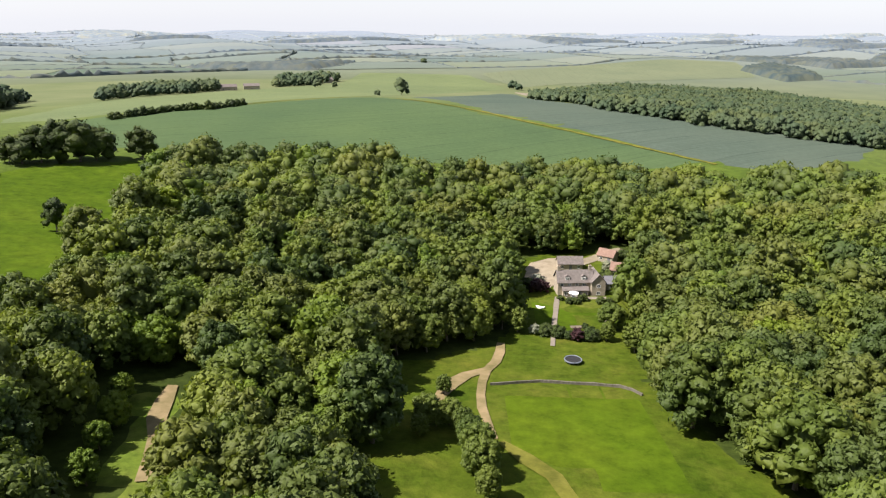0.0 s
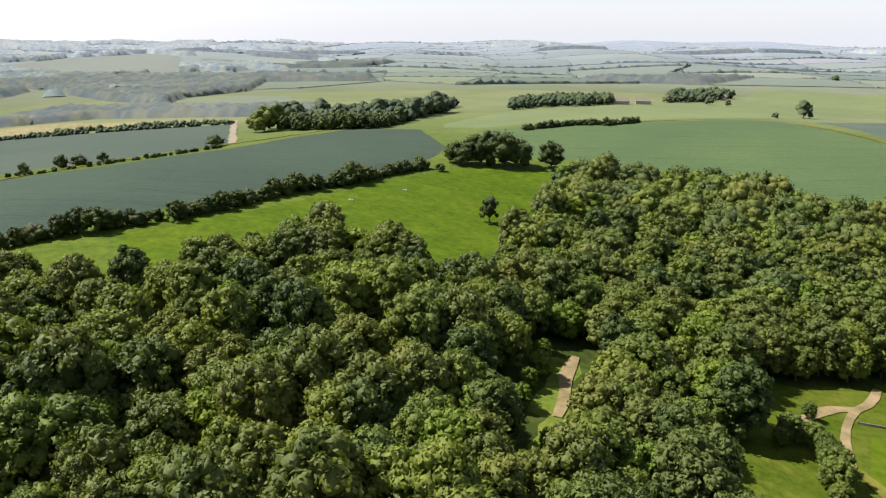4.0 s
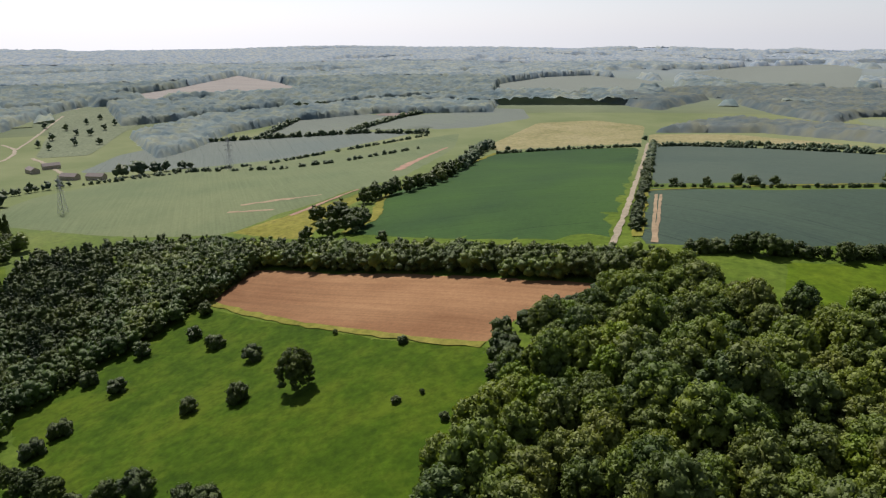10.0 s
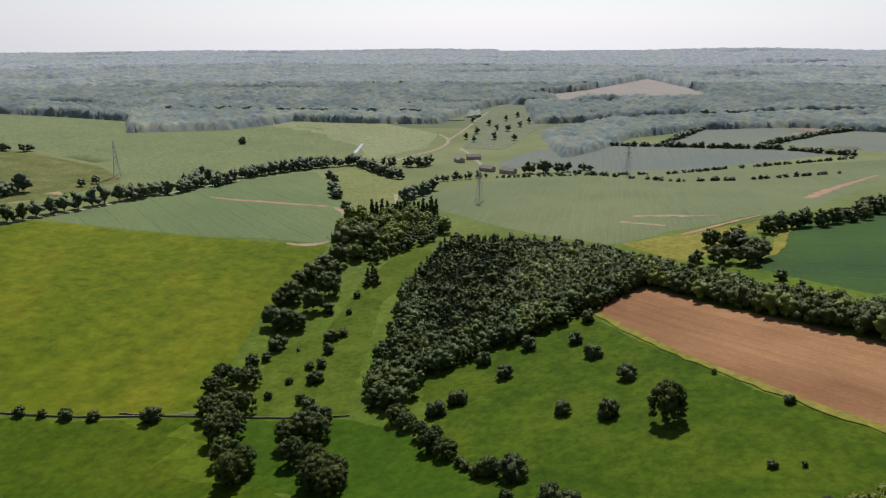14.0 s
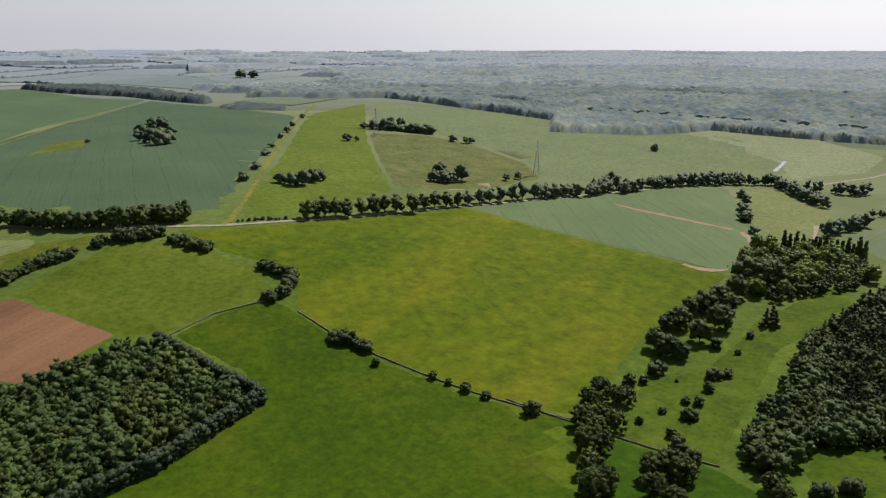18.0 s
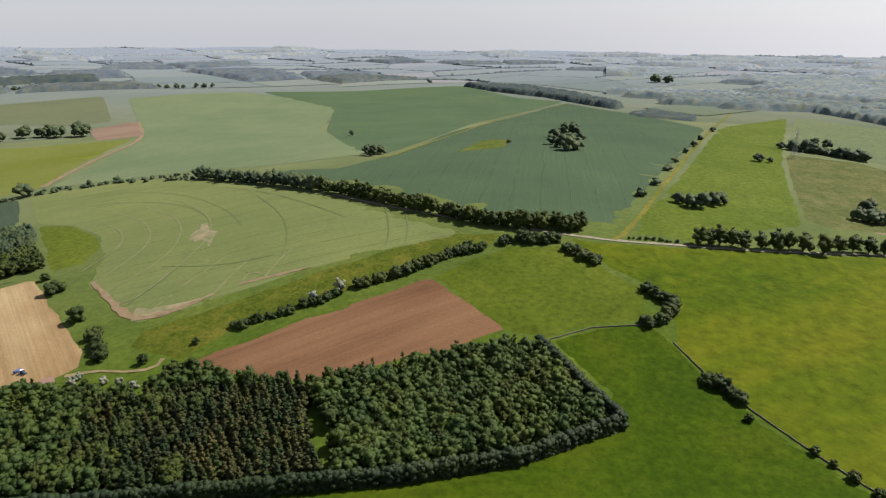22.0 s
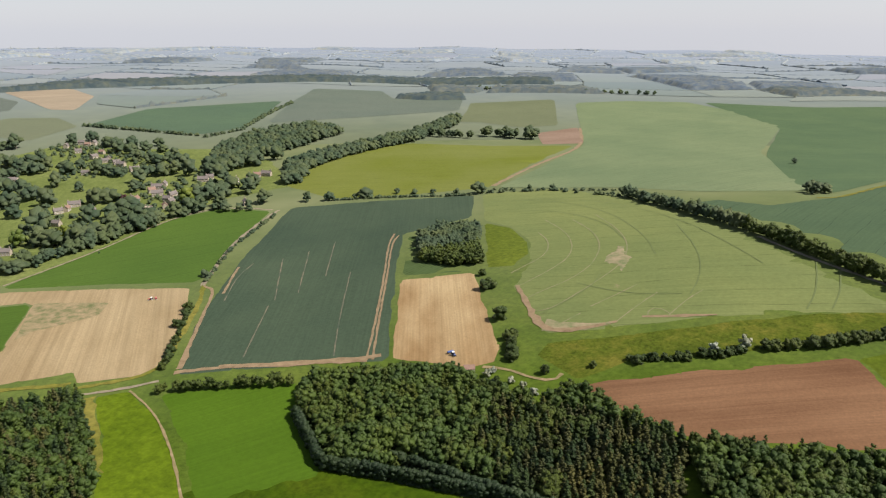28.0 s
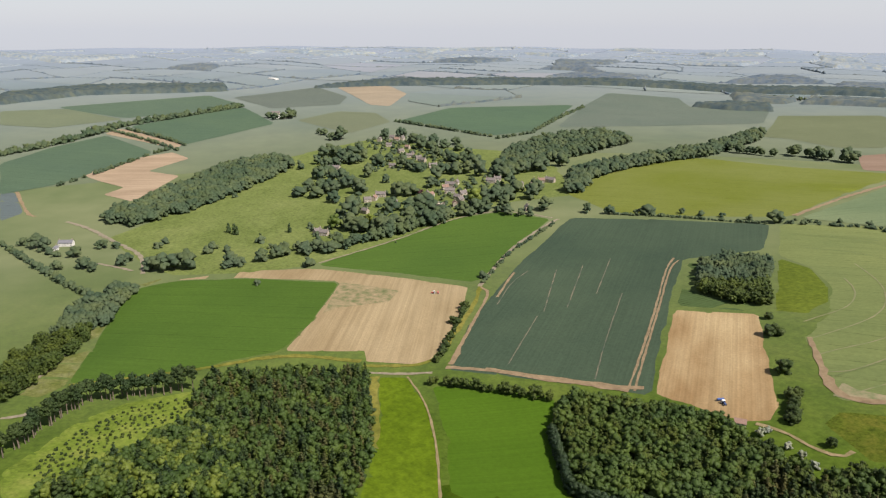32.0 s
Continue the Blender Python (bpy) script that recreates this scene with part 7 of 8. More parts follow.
grove("conifer", [(884, -259, 0.7), (871, -262, 0.8), (866, -264, 0.7), (828, -319, 0.7), (823, -279, 0.5)], "conifer", "dark conifer standing on the green slope", "tree", "conifers on the slope", 189)
grove("oak", [(748, -218, 0.96), (776, -153, 1.44), (773, -164, 1.44), (769, -175, 1.28), (789, -144, 1.12), (966, -48, 1.28), (947, -55, 1.12), (899, -83, 0.96), (844, -84, 0.96), (826, -90, 0.8), (829, -120, 0.8), (856, -58, 0.8), (919, -114, 0.8)], "tree", "leafy tree by the white house lane", "tree", "trees round the white house", 196)
grove("oak", [(1189, -466, 1.46), (1165, -480, 0.81), (1219, -549, 1.46), (1225, -567, 1.46), (1206, -570, 1.46), (1200, -596, 1.46), (1206, -616, 1.46), (1141, -591, 1.46), (1135, -571, 1.46), (1092, -595, 1.46), (1103, -623, 1.14), (1045, -616, 1.46), (1026, -622, 1.30), (998, -620, 1.14), (1029, -541, 1.46), (970, -541, 0.81), (1075, -476, 1.46), (1091, -498, 1.46), (1045, -485, 1.46), (1015, -488, 1.46), (989, -484, 1.46), (996, -403, 1.46), (1014, -427, 1.46), (996, -440, 1.46), (981, -450, 1.46), (970, -420, 1.46), (924, -426, 1.46), (942, -478, 1.46), (884, -515, 1.46), (876, -527, 1.46)], "village_tree", "dark round tree in the village gardens and paddocks", "tree", "village trees", 203)
grove("oak", [(892, -576, 1.46), (932, -612, 1.46), (953, -640, 1.46), (938, -655, 1.46), (926, -671, 1.46), (896, -672, 1.46), (1033, -704, 1.46), (1017, -706, 1.46), (989, -707, 1.46), (961, -703, 1.46), (948, -703, 1.46), (1092, -769, 1.14), (1043, -758, 1.14), (1153, -723, 1.46), (1123, -728, 1.46), (1073, -706, 1.46)], "village_tree", "dark round tree in the village gardens and paddocks", "tree", "village trees", 233)
grove("oak", [(1272, -711, 1.46), (1279, -754, 1.30), (1210, -742, 1.46), (1172, -738, 1.46), (1153, -752, 1.46), (1131, -762, 1.30), (1140, -798, 0.98), (766, -585, 1.46), (756, -595, 1.46), (755, -611, 1.46), (775, -648, 1.46), (808, -664, 1.46), (732, -638, 1.46), (867, -734, 1.46), (857, -767, 1.79), (858, -816, 1.79), (891, -704, 1.46), (875, -709, 1.46), (866, -717, 1.46), (833, -412, 1.95), (781, -382, 1.46), (750, -408, 1.46), (749, -426, 1.46), (752, -450, 1.46), (769, -479, 1.46), (768, -495, 1.46), (750, -498, 1.46), (804, -482, 1.46), (801, -496, 1.46), (822, -464, 1.30)], "village_tree", "dark round tree in the village gardens and paddocks", "tree", "village trees", 210)
grove("oak", [(767, -389, 1.46), (676, -613, 1.46), (627, -640, 0.81), (603, -655, 0.81), (1341, -625, 1.14), (1334, -642, 1.95), (1414, -628, 0.81), (1396, -633, 0.98), (813, -516, 1.46), (728, -556, 1.30), (719, -579, 1.30), (748, -661, 1.30)], "village_tree", "dark round tree in the village gardens and paddocks", "tree", "village trees", 240)
grove("broad", [(765, -562, 1.39), (778, -409, 1.04), (803, -370, 1.04), (790, -590, 0.92)], "garden_tree", "bright green tree in the village gardens", "tree", "village trees", 217)
grove("copper", [(870, -541, 1.92)], "copper_beech", "dark copper beech in the village", "tree", "", 224)
grove("bush", [(345, -98, 0.45), (697, -398, 0.45), (536, -405, 1.5), (486, -345, 1.8), (467, -319, 1.5), (417, -269, 1.2)], "bush", "low bush on the verge", "bush", "bushes on the verge", 231)


# ---- building blocks ----
def part(name, bm, material, parent, label=""):
    me = bpy.data.meshes.new(name)
    bm.to_mesh(me)
    bm.free()
    me.materials.append(material)
    o = new(name, me)
    o.parent = parent
    return tagged(o, label)


def box(bm, x0, y0, z0, x1, y1, z1):
    v = [bm.verts.new((x, y, z)) for z in (z0, z1) for x, y in ((x0, y0), (x1, y0), (x1, y1), (x0, y1))]
    for f in ((3, 2, 1, 0), (4, 5, 6, 7), (0, 1, 5, 4), (1, 2, 6, 5), (2, 3, 7, 6), (3, 0, 4, 7)):
        bm.faces.new([v[i] for i in f])
    return v


def boxed(*dims):
    bm = bmesh.new()
    box(bm, *dims)
    return bm


def gable_body(x0, y0, x1, y1, eaves, ridge):
    """Walls with two gable ends, the ridge running along x."""
    bm = bmesh.new()
    ym = (y0 + y1) / 2
    base = [bm.verts.new((x, y, -1.0)) for x, y in ((x0, y0), (x1, y0), (x1, y1), (x0, y1))]
    top = [bm.verts.new((x, y, eaves)) for x, y in ((x0, y0), (x1, y0), (x1, y1), (x0, y1))]
    a, b = bm.verts.new((x0, ym, ridge)), bm.verts.new((x1, ym, ridge))
    for f in ((base[0], base[1], top[1], top[0]), (base[2], base[3], top[3], top[2]), (base[1], base[2], top[2], b, top[1]), (base[3], base[0], top[0], a, top[3]), (top[0], top[1], b, a), (top[2], top[3], a, b), tuple(base[::-1])):
        bm.faces.new(f)
    return bm


def roof_slope(x0, x1, ya, za, yb, zb, thick=0.18):
    """One slope of a roof, with thickness: from the eaves (ya, za) to the ridge (yb, zb)."""
    bm = bmesh.new()
    lo = [bm.verts.new(c) for c in ((x0, ya, za), (x1, ya, za), (x1, yb, zb), (x0, yb, zb))]
    hi = [bm.verts.new((v.co.x, v.co.y, v.co.z + thick)) for v in lo]
    for f in ((3, 2, 1, 0), (4, 5, 6, 7), (0, 1, 5, 4), (1, 2, 6, 5), (2, 3, 7, 6), (3, 0, 4, 7)):
        bm.faces.new([(lo + hi)[i] for i in f])
    return bm


def gable_roof(root, x0, y0, x1, y1, eaves, ridge, material, over=0.35):
    ym = (y0 + y1) / 2
    k = (ridge - eaves) / (ym - y0)
    for ya in (y0 - over, y1 + over):
        part("roof_slope", roof_slope(x0 - over, x1 + over, ya, eaves - k * over + 0.03, ym, ridge + 0.03), material, root)


def window(root, x, y, z, w, h, out=-1, deep=0.08):
    """A framed window on a wall that faces -y (out -1) or +y."""
    bm = bmesh.new()
    for x0, x1, z0, z1 in ((-w / 2, -w / 2 + 0.1, 0, h), (w / 2 - 0.1, w / 2, 0, h), (-w / 2, w / 2, 0, 0.1), (-w / 2, w / 2, h - 0.1, h), (-0.04, 0.04, 0, h)):
        box(bm, x + x0, min(y, y + out * deep), z + z0, x + x1, max(y, y + out * deep), z + z1)
    win = part("window", bm, PAINT, root)
    part("pane", boxed(x - w / 2 + 0.08, min(y, y + out * 0.03), z + 0.08, x + w / 2 - 0.08, max(y, y + out * 0.03), z + h - 0.08), GLASS, win)


def chimney(root, x, y, z, high=1.6):
    bm = boxed(x - 0.45, y - 0.35, z - 1.2, x + 0.45, y + 0.35, z + high)
    box(bm, x - 0.52, y - 0.42, z + high, x + 0.52, y + 0.42, z + high + 0.15)
    c = part("chimney", bm, HOUSE_STONE, root)
    bm = bmesh.new()
    for dx in (-0.2, 0.2):
        bmesh.ops.create_cone(bm, cap_ends=True, segments=8, radius1=0.14, radius2=0.11, depth=0.5, matrix=Matrix.Translation((x + dx, y, z + high + 0.4)))
    part("chimney_pot", bm, TILE_RED, c)


def house(name, long, deep, eaves, ridge, wall, roof, label, category="house", windows=4, storeys=2, chimneys=2, door=True):
    """A gabled house with its middle at the root."""
    root = new(name)
    x0, x1, y0, y1 = -long / 2, long / 2, -deep / 2, deep / 2
    part("wall", gable_body(x0, y0, x1, y1, eaves, ridge), wall, root)
    gable_roof(root, x0, y0, x1, y1, eaves, ridge, roof)
    for s in range(storeys):
        z = 0.9 + s * (eaves - 0.2) / storeys
        for k in range(windows):
            x = x0 + long * (k + 0.5) / windows
            for y, out in ((y0, -1), (y1, 1)):
                if door and s == 0 and k == windows // 2 and out == -1:
                    part("door", boxed(x - 0.5, y - 0.07, 0, x + 0.5, y, 2.05), DARK_SLATE, root, "dark painted front door")
                else:
                    window(root, x, y, z, 1.0, 1.15, out)
    for k in range(chimneys):
        chimney(root, x0 + 0.6 if k == 0 else x1 - 0.6, 0, ridge)
    return tagged(root, label, category)


def put(ob, x, y, turn=0.0, lift=0.0):
    ob.matrix_basis = pose(x, y, lay(x, y) + lift, 0, 0, turn)
    return ob


# ---- the stone house in the wood ----
farmhouse = new("farmhouse")
part("wall", gable_body(-6.0, -3.4, 5.2, 3.4, 5.2, 8.6), HOUSE_STONE, farmhouse, "pale cream stone walls")
gable_roof(farmhouse, -6.0, -3.4, 5.2, 3.4, 5.2, 8.6, SLATE)
# the cross wing
wing = gable_body(-4.4, -2.2, 4.4, 2.2, 5.6, 8.3)
bmesh.ops.rotate(wing, verts=wing.verts, matrix=Matrix.Rotation(radians(90), 3, "Z"))
bmesh.ops.translate(wing, verts=wing.verts, vec=(6.6, -0.6, 0))
part("wing_wall", wing, HOUSE_STONE, farmhouse)
for s in (-1, 1):
    bm = roof_slope(-4.7, 4.7, s * 2.55, 5.2, 0, 8.33)
    bmesh.ops.rotate(bm, verts=bm.verts, matrix=Matrix.Rotation(radians(90), 3, "Z"))
    bmesh.ops.translate(bm, verts=bm.verts, vec=(6.6, -0.6, 0))
    part("wing_roof_slope", bm, SLATE, farmhouse)
# the lean-to bay along the front
part("front_bay", boxed(-4.6, -5.0, -0.6, 3.4, -3.4, 2.6), HOUSE_STONE, farmhouse)
part("bay_roof", roof_slope(-4.9, 3.7, -5.3, 2.5, -3.4, 3.5), SLATE, farmhouse)
for x in (-3.6, -1.8, 0.9, 2.6):
    window(farmhouse, x, -5.0, 0.7, 1.1, 1.4)
part("door", boxed(-0.95, -5.07, 0, 0.05, -5.0, 2.1), PAINT, farmhouse, "white front door")
for x in (-4.8, -2.4, 0.0, 2.4):
    window(farmhouse, x, -3.4, 3.75, 1.1, 1.1)
for z in (0.9, 3.5):
    window(farmhouse, 6.6, -5.0, z, 1.2, 1.2)
for x in (-3.0, 2.2):
    d = part("dormer", boxed(x - 0.8, -2.9, 5.6, x + 0.8, -0.8, 7.0), RENDERED, farmhouse, "white dormer on the slate roof")
    window(d, x, -2.9, 5.8, 1.0, 0.9)
    for s in (-1, 1):
        bm = roof_slope(-2.95, 0.0, s * 0.95, 6.95, 0, 7.6, 0.1)
        bmesh.ops.rotate(bm, verts=bm.verts, matrix=Matrix.Rotation(radians(90), 3, "Z"))
        bmesh.ops.translate(bm, verts=bm.verts, vec=(x, 0, 0))
        part("dormer_roof", bm, SLATE, d)
for x in (-5.4, 4.6):
    chimney(farmhouse, x, 0, 8.6)
put(tagged(farmhouse, "cream stone farmhouse with a grey stone-slate roof and dormers", "house"), 24.0, 268.5, 5)
farmhouse.scale = (1.0, 0.88, 0.88)

put(house("stable_block", 8.5, 4.5, 2.6, 4.6, HOUSE_STONE, SLATE, "low stone stable with a grey roof behind the house", "outbuilding", 3, 1, 0), 26.0, 292.5, 2)
put(house("garden_shed", 6.5, 4.5, 2.5, 4.2, HOUSE_STONE, DARK_SLATE, "small stone shed with a dark roof beside the house", "outbuilding", 2, 1, 0), 37.5, 272.5, 4)
put(house("garage", 6.0, 4.5, 2.5, 4.4, HOUSE_STONE, TILE_RED, "garage with a red-brown tiled roof by the drive", "outbuilding", 2, 1, 0), 41.0, 301.0, -35)
put(house("cart_shed", 9.5, 5.0, 2.4, 4.4, HOUSE_STONE, TILE_RED, "low cart shed with a red-brown roof", "outbuilding", 3, 1, 0), 44.0, 285.0, -20)
tagged(new("terrace", sheet_of("terrace", [(17, 258), (33, 259.5), (35, 265), (17, 264)], PAVING, 0.2, wob=0.05)), "pale stone terrace in front of the house", "terrace", kind="structure")
for x, y, s, k in ((12.0, 268.0, 0.95, "copper"), (14.5, 269.0, 0.75, "copper"), (13.0, 276.0, 0.9, "flowering"), (21.0, 257.6, 0.5, "bush"), (23.0, 257.4, 0.5, "bush"), (25.5, 260.2, 0.6, "bush"), (18.5, 260.5, 0.4, "bush"), (30.5, 257.5, 0.55, "bush"), (33.5, 258.0, 0.5, "bush"),
                   (36.5, 280.0, 1.0, "bush"), (39.0, 290.0, 0.9, "flowering"), (48.0, 295.0, 0.9, "bush"), (50.0, 290.0, 1.0, "bush"), (47.0, 303.0, 0.9, "bush"), (54.0, 300.0, 0.9, "bush"), (9.0, 272.0, 0.9, "bush"), (22.0, 236.5, 0.35, "bush"), (13.5, 229.5, 0.8, "bush"), (10.5, 230.5, 0.8, "bush"), (7.5, 231.0, 0.7, "flowering"), (22.0, 227.5, 0.9, "bush"), (16.5, 228.0, 0.6, "bush"), (18.5, 227.0, 0.7, "copper")):
    tree(k, x, y, s, 1, 40 * x, "shrub", "copper-leaved garden shrub beside the lawn" if k == "copper" else "rounded green garden shrub beside the lawn", "shrub", "garden shrubs")
for x, y, s, t in ((-9.0, 224.0, 0.78, 1.0), (1.5, 240.0, 0.8, 1.0), (-1.0, 234.0, 0.7, 0.9), (3.0, 232.0, 0.55, 0.9), (31.5, 219.0, 0.6, 0.8), (29.0, 236.0, 0.6, 0.8), (26.0, 226.5, 0.35, 0.8), (-12.0, 172.0, 0.4, 1.0), (-8.5, 157.0, 0.42, 1.0), (-8.0, 151.0, 0.42, 1.0), (-20.0, 171.0, 0.3, 1.0), (-17.0, 175.0, 0.3, 1.0), (-10.5, 167.0, 0.45, 1.0), (-9.5, 162.0, 0.5, 1.0), (-9.0, 157.5, 0.5, 1.0), (-14.5, 176.0, 0.4, 0.9), (-19.0, 176.0, 0.45, 0.9), (-16.0, 190.0, 0.3, 0.9)):
    tree("broad", x, y, s, int(abs(x)), 50 * y, "garden_tree", "leafy green tree at the edge of the garden", "tree", "garden trees", t)

bm = bmesh.new()
bmesh.ops.create_cone(bm, cap_ends=True, segments=28, radius1=1.9, radius2=1.9, depth=0.06)
trampoline = new("trampoline")
part("jumping_mat", bm, RUBBER, trampoline, "black trampoline mat")
bm = bmesh.new()
v_, f_ = tube([(2.05 * math.cos(a), 2.05 * math.sin(a), 0) for a in np.linspace(0, 2 * math.pi, 29)], [0.17] * 29, 6)
vs = [bm.verts.new(c) for c in v_]
for q in f_:
    bm.faces.new([vs[i] for i in q])
part("padded_rim", bm, plain_mat("rim_padding", (0.1, 0.12, 0.15), (0.16, 0.18, 0.21), 1.0, 0.6, 0.4, 0), trampoline, "blue-grey padded rim")
for k in range(6):
    a = k * math.pi / 3
    part("leg", boxed(1.9 * math.cos(a) - 0.04, 1.9 * math.sin(a) - 0.04, -0.95, 1.9 * math.cos(a) + 0.04, 1.9 * math.sin(a) + 0.04, 0), STEEL, trampoline)
put(tagged(trampoline, "round black trampoline with a blue-grey rim on the grass", "trampoline"), 14.8, 211.4, 0, 1.0)

bm = bmesh.new()
v_, f_ = tube([(-1.4 + 0.28 * k, 0, 0.9 - 0.55 * math.sin(math.pi * k / 10)) for k in range(11)], [0.08, 0.3, 0.42, 0.5, 0.52, 0.52, 0.52, 0.5, 0.42, 0.3, 0.08], 8)
vs = [bm.verts.new((c[0], c[1], c[2])) for c in v_]
for q in f_:
    bm.faces.new([vs[i] for i in q])
hammock = new("hammock")
part("sling", bm, PAINT, hammock, "white cloth sling")
for s in (-1, 1):
    part("post", boxed(s * 1.45 - 0.05, -0.05, -0.3, s * 1.45 + 0.05, 0.05, 1.2), BARK, hammock)
put(tagged(hammock, "white hammock on posts on the lawn", "hammock"), 11.5, 252.5, -20)
raised = new("raised_bed")
part("stone_edge", boxed(-2.2, -0.9, -0.3, 2.2, 0.9, 0.35), STONE, raised)
part("soil", boxed(-2.0, -0.7, 0.3, 2.0, 0.7, 0.4), BARK, raised)
put(tagged(raised, "small stone-edged raised bed on the lawn", "raised bed"), 20.3, 236.9, 5)
table = new("garden_table")
bm = bmesh.new()
bmesh.ops.create_cone(bm, cap_ends=True, segments=16, radius1=0.8, radius2=0.8, depth=0.05, matrix=Matrix.Translation((0, 0, 0.75)))
part("tabletop", bm, PAINT, table)
bm = bmesh.new()
bmesh.ops.create_cone(bm, cap_ends=True, segments=14, radius1=1.6, radius2=0.05, depth=0.55, matrix=Matrix.Translation((0, 0, 2.4)))
part("parasol", bm, PAINT, table, "white parasol")
part("pole", boxed(-0.03, -0.03, -0.1, 0.03, 0.03, 2.3), STEEL, table)
put(tagged(table, "white garden table under a white parasol", "table"), 22.7, 261.2, 0, 0.25)

# ---- village and farms ----
PROTOS = [house("cottage", 11, 6.5, 4.8, 8.0, HOUSE_STONE, SLATE, "pale stone village cottage with a grey slate roof", "house"),
          house("cottage", 15, 7.0, 5.0, 8.4, HOUSE_STONE, SLATE, "long pale stone village house with slate roof", "house", 5),
          house("cottage", 10, 6.5, 4.8, 8.0, HOUSE_STONE, TILE_RED, "stone village cottage with a reddish tiled roof", "house"),
          house("barn", 20, 10.0, 4.5, 7.5, HOUSE_STONE, SLATE, "long stone barn with a pale grey roof", "barn", 3, 1, 0)]
homes = np.array(VILLAGE)
stand("garden_shrubs", [("bush", x, y, random.uniform(0.9, 1.8)) for x, y in scatter(VILLAGE_TREES, 16.0, 61, [VILLAGE_GREEN], 0.45) if 9 < np.min(np.hypot(homes[:, 0] - x, homes[:, 1] - y)) < 40], "shrubs and small trees in the village gardens", "shrubs", 61)
for n, (x, y) in enumerate(VILLAGE):
    p = PROTOS[(0, 1, 0, 2, 1)[n % 5]]
    place_at = pose(x, y, lay(x, y), 0, 0, (40, 130, 55, 20, 150, 75, 110)[n % 7])
    ob = p if n < 4 and p.matrix_basis.translation.length == 0 else copy_thing(p, place_at)
    ob.matrix_basis = place_at
    ob["group"] = "village houses"
for n, (x, y, a) in enumerate(((1122, -524, 40), (1659, -616, 20), (1626, -639, 110), (-309, 959, 25), (-287, 985, 20), (-245, 1158, 30), (-228, 1195, 30), (-825, -279, 75), (-836, -311, 70), (-901, -376, 40), (-932, -366, 120), (1690, -640, 60))):
    place_at = pose(x, y, lay(x, y), 0, 0, a)
    ob = PROTOS[3] if n == 0 else copy_thing(PROTOS[3], place_at)
    ob.matrix_basis = place_at
    ob["group"] = "farm barns"
put(house("white_house", 17, 8, 4.6, 7.6, RENDERED, DARK_SLATE, "white rendered house with a dark slate roof", "house", 5), 958, -80, 60)
put(house("annexe", 9, 6, 3.0, 5.0, RENDERED, DARK_SLATE, "white annexe beside the white house", "house", 2, 1, 1), 945, -66, 150)
for x, y, turn, long, deep in ((1637, -634, 60, 28, 13), (2523, -957, 20, 40, 16), (1170, -544, 75, 34, 15)):
    put(house("farm_shed", long, deep, 4.5, 6.5, RENDERED, RENDERED if long != 34 else SLATE, "long pale-roofed farm shed among trees", "barn", 2, 1, 0), x, y, turn)
grove("oak", [(1619, -612, 1.30), (1613, -628, 1.20), (1615, -648, 1.30), (1647, -608, 1.20), (1651, -660, 1.30), (1631, -662, 1.20), (1152, -522, 1.30), (1146, -538, 1.20), (1148, -558, 1.30), (1180, -518, 1.20), (1184, -570, 1.30), (1164, -572, 1.20)], "farm_tree", "dark tree beside the farm sheds", "tree", "trees round the farm sheds", 245)
put(house("farm_cottage", 13, 7, 4.8, 8.0, RENDERED, SLATE, "pale farmhouse among trees by the bean field", "house", 4), -446, 466, 40)
put(house("tin_shed", 6.5, 5, 2.6, 4.4, RENDERED, TILE_RED, "small shed with a rusty red roof at the plantation edge", "shed", 2, 1, 0), 217, -353, 35)
tower = new("church_tower")
bm = boxed(-3, -3, -1, 3, 3, 14)
for sx in (-1, 1):
    for sy in (-1, 1):
        box(bm, sx * 2.6 - 0.5, sy * 2.6 - 0.5, 14, sx * 2.6 + 0.5, sy * 2.6 + 0.5, 16)
part("wall", bm, HOUSE_STONE, tower)
part("belfry_opening", boxed(-0.8, -3.06, 9.5, 0.8, -3.0, 12), DARK_SLATE, tower)
part("parapet", boxed(-3.15, -3.15, 13.6, 3.15, 3.15, 14.3), HOUSE_STONE, tower)
put(tagged(tower, "square stone church tower with corner pinnacles", "church"), 762, -504, 30)


# ---- pylons ----
def strut(bm, a, b, r=0.08):
    v_, f_ = tube([a, b], [r, r], 4)
    vs = [bm.verts.new(c) for c in v_]
    for q in f_:
        bm.faces.new([vs[i] for i in q])


def pylon_thing(high=38.0):
    root = new("pylon")
    levels = [0, 6, 12, 18, 23, 27, 31, 35, high]
    half = [3.6, 2.9, 2.3, 1.7, 1.25, 1.0, 0.8, 0.6, 0.05]
    corner = lambda i, k: (half[i] * (1, -1, -1, 1)[k % 4], half[i] * (1, 1, -1, -1)[k % 4], levels[i])
    for k in range(4):
        bm = bmesh.new()
        for i in range(8):
            strut(bm, corner(i, k), corner(i + 1, k), 0.14)
        part("leg", bm, STEEL, root)
        bm = bmesh.new()
        for i in range(8):
            strut(bm, corner(i, k), corner(i + 1, k + 1))
            strut(bm, corner(i, k + 1), corner(i + 1, k))
            strut(bm, corner(i, k), corner(i, k + 1))
        part("bracing", bm, STEEL, root)
    for z, w in ((23, 5.2), (28, 6.4), (33, 4.6)):
        bm = bmesh.new()
        for s in (-1, 1):
            for y in (-0.8, 0.8):
                strut(bm, (0, y, z), (s * w, 0, z))
                strut(bm, (0, y, z + 1.8), (s * w, 0, z))
            strut(bm, (s * w, 0, z), (s * w, 0, z - 1.8), 0.16)
        part("crossarm", bm, STEEL, root)
    return tagged(root, "grey steel lattice electricity pylon standing in the fields", "pylon", "line of pylons")


pylon = pylon_thing()
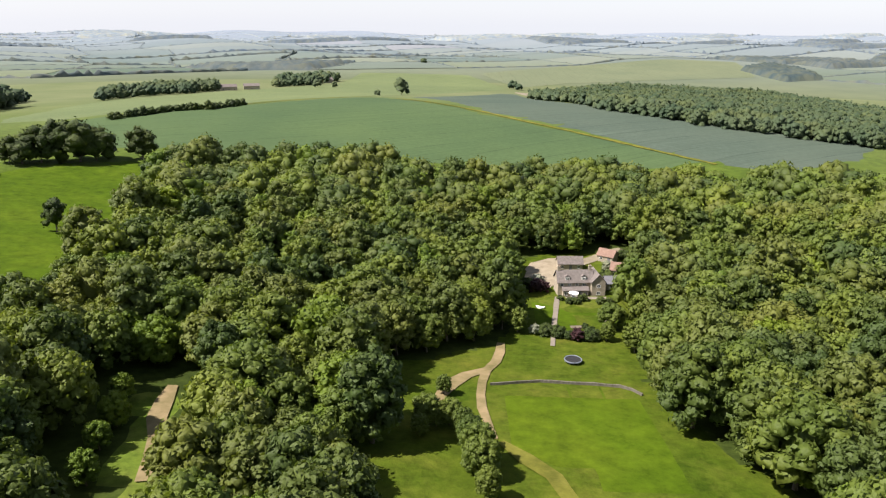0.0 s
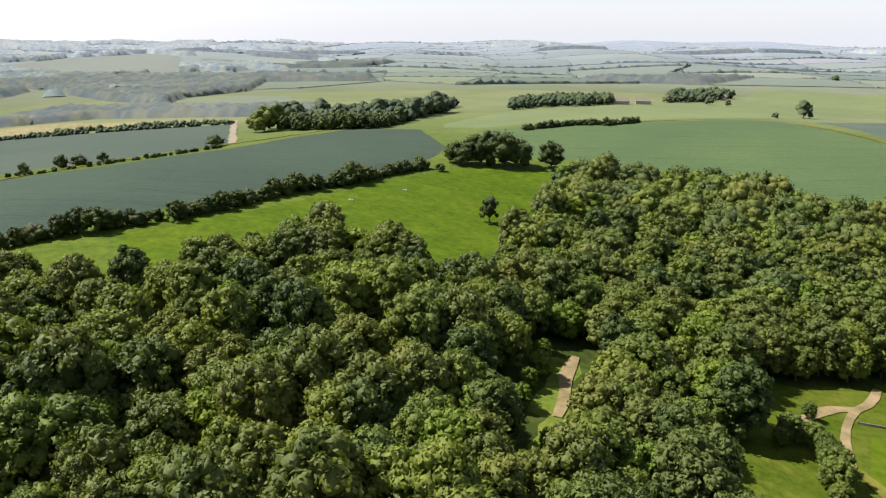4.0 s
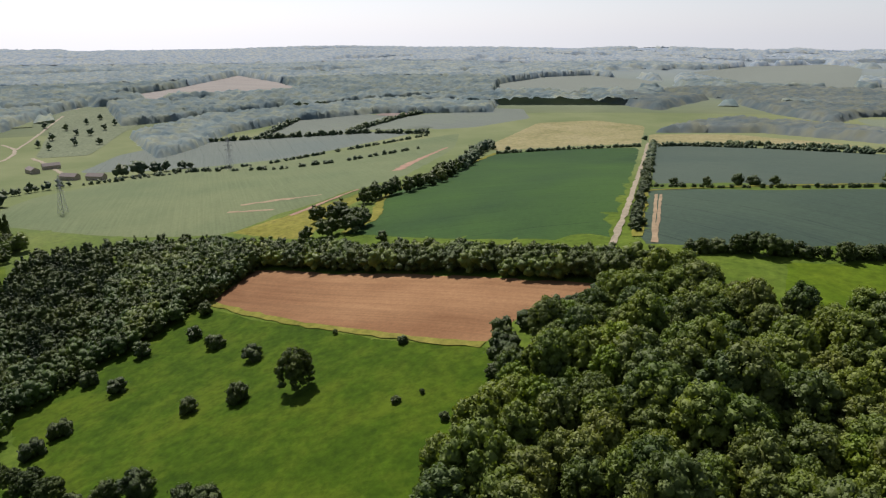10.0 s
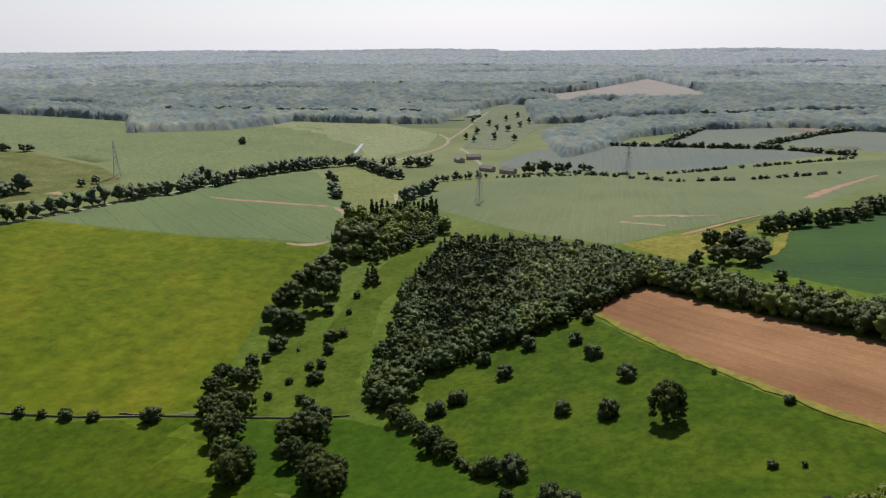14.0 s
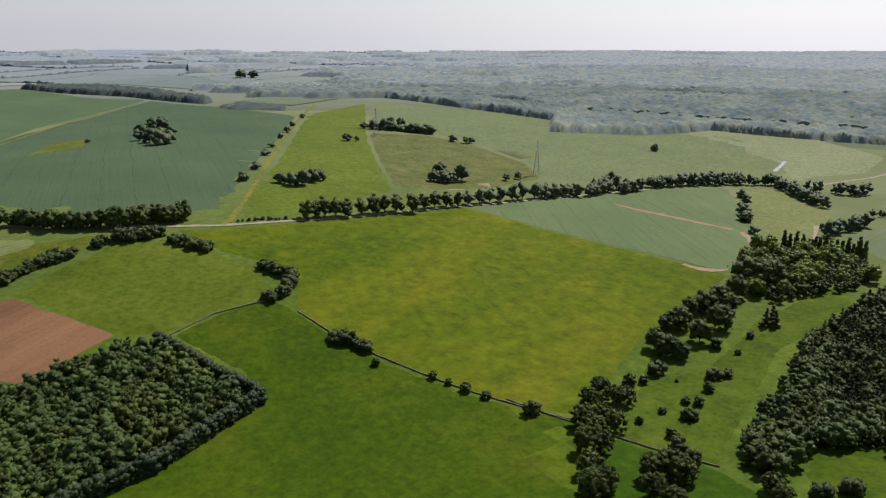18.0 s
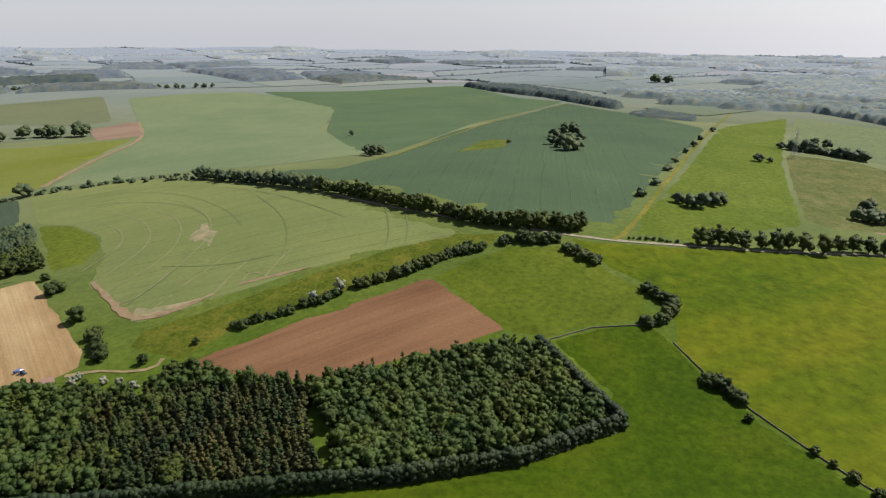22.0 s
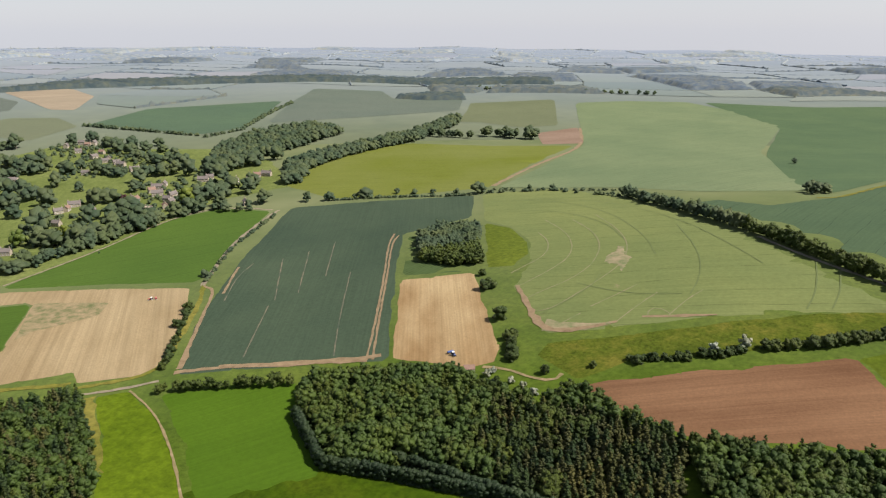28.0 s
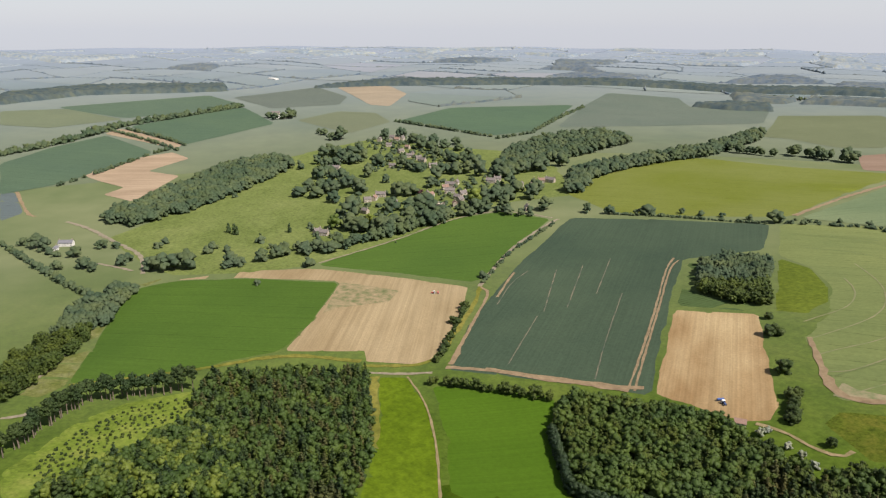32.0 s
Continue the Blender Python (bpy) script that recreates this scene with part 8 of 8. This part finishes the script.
for n, (x, y, s) in enumerate(((-612, -239, 0.85), (-831, -133, 1.0), (-523, -612, 1.05), (-448, -858, 1.0))):
    ob = pylon if n == 0 else copy_thing(pylon, Matrix())
    ob.matrix_basis = pose(x, y, lay(x, y), 0, 0, 62 if n < 2 else 40) @ Matrix.Diagonal((s, s, s, 1))


# ---- tractors with drills ----
def wheel(parent, x, y, r, w):
    bm = bmesh.new()
    bmesh.ops.create_cone(bm, cap_ends=True, segments=18, radius1=r, radius2=r, depth=w, matrix=Matrix.Translation((x, y, r)) @ Matrix.Rotation(radians(90), 4, "X"))
    t_ = part("wheel", bm, RUBBER, parent)
    bm = bmesh.new()
    bmesh.ops.create_cone(bm, cap_ends=True, segments=14, radius1=r * 0.55, radius2=r * 0.55, depth=w + 0.06, matrix=Matrix.Translation((x, y, r)) @ Matrix.Rotation(radians(90), 4, "X"))
    part("rim", bm, PAINT, t_)


def tractor(paint, label):
    root = new("tractor")
    bm = boxed(0.2, -0.45, 0.9, 2.4, 0.45, 1.75)
    bmesh.ops.bevel(bm, geom=bm.edges[:], offset=0.1, segments=2, affect="EDGES")
    part("bonnet", bm, paint, root)
    part("chassis", boxed(-1.2, -0.4, 0.6, 2.3, 0.4, 0.95), RUBBER, root)
    bm = boxed(-1.3, -0.8, 1.0, 0.2, 0.8, 2.5)
    bmesh.ops.bevel(bm, geom=bm.edges[:], offset=0.12, segments=2, affect="EDGES")
    part("cab", bm, GLASS, root, "dark glass cab")
    part("cab_roof", boxed(-1.4, -0.85, 2.5, 0.25, 0.85, 2.68), PAINT, root)
    for s in (-1, 1):
        wheel(root, -0.8, s * 0.95, 0.9, 0.5)
        wheel(root, 1.8, s * 0.85, 0.6, 0.38)
    part("drill_frame", boxed(-5.2, -2.4, 0.6, -4.8, 2.4, 0.9), STEEL, root)
    part("drill_hopper", boxed(-5.0, -2.2, 0.9, -3.6, 2.2, 1.7), paint, root)
    part("drawbar", boxed(-3.7, -0.12, 0.6, -1.2, 0.12, 0.8), STEEL, root)
    for s in (-1, 1):
        wheel(root, -4.4, s * 2.3, 0.5, 0.3)
    return tagged(root, label, "tractor")


put(tractor(BLUE_PAINT, "blue tractor pulling a seed drill over the tan field"), 237, -366, 150)
put(tractor(RED_PAINT, "red tractor pulling a seed drill over the sown field"), 534, -344, 60)


# ---- troughs in the meadow ----
for x, y in ((-206, 258), (-202, 294)):
    root = new("water_trough")
    bm = boxed(-1.1, -0.4, 0, 1.1, 0.4, 0.7)
    bmesh.ops.bevel(bm, geom=bm.edges[:], offset=0.06, segments=1, affect="EDGES")
    part("tank", bm, PAINT, root)
    part("water", boxed(-1.0, -0.3, 0.69, 1.0, 0.3, 0.72), WATER, root)
    put(tagged(root, "white metal water trough in the meadow", "trough", "meadow troughs"), x, y, 20)
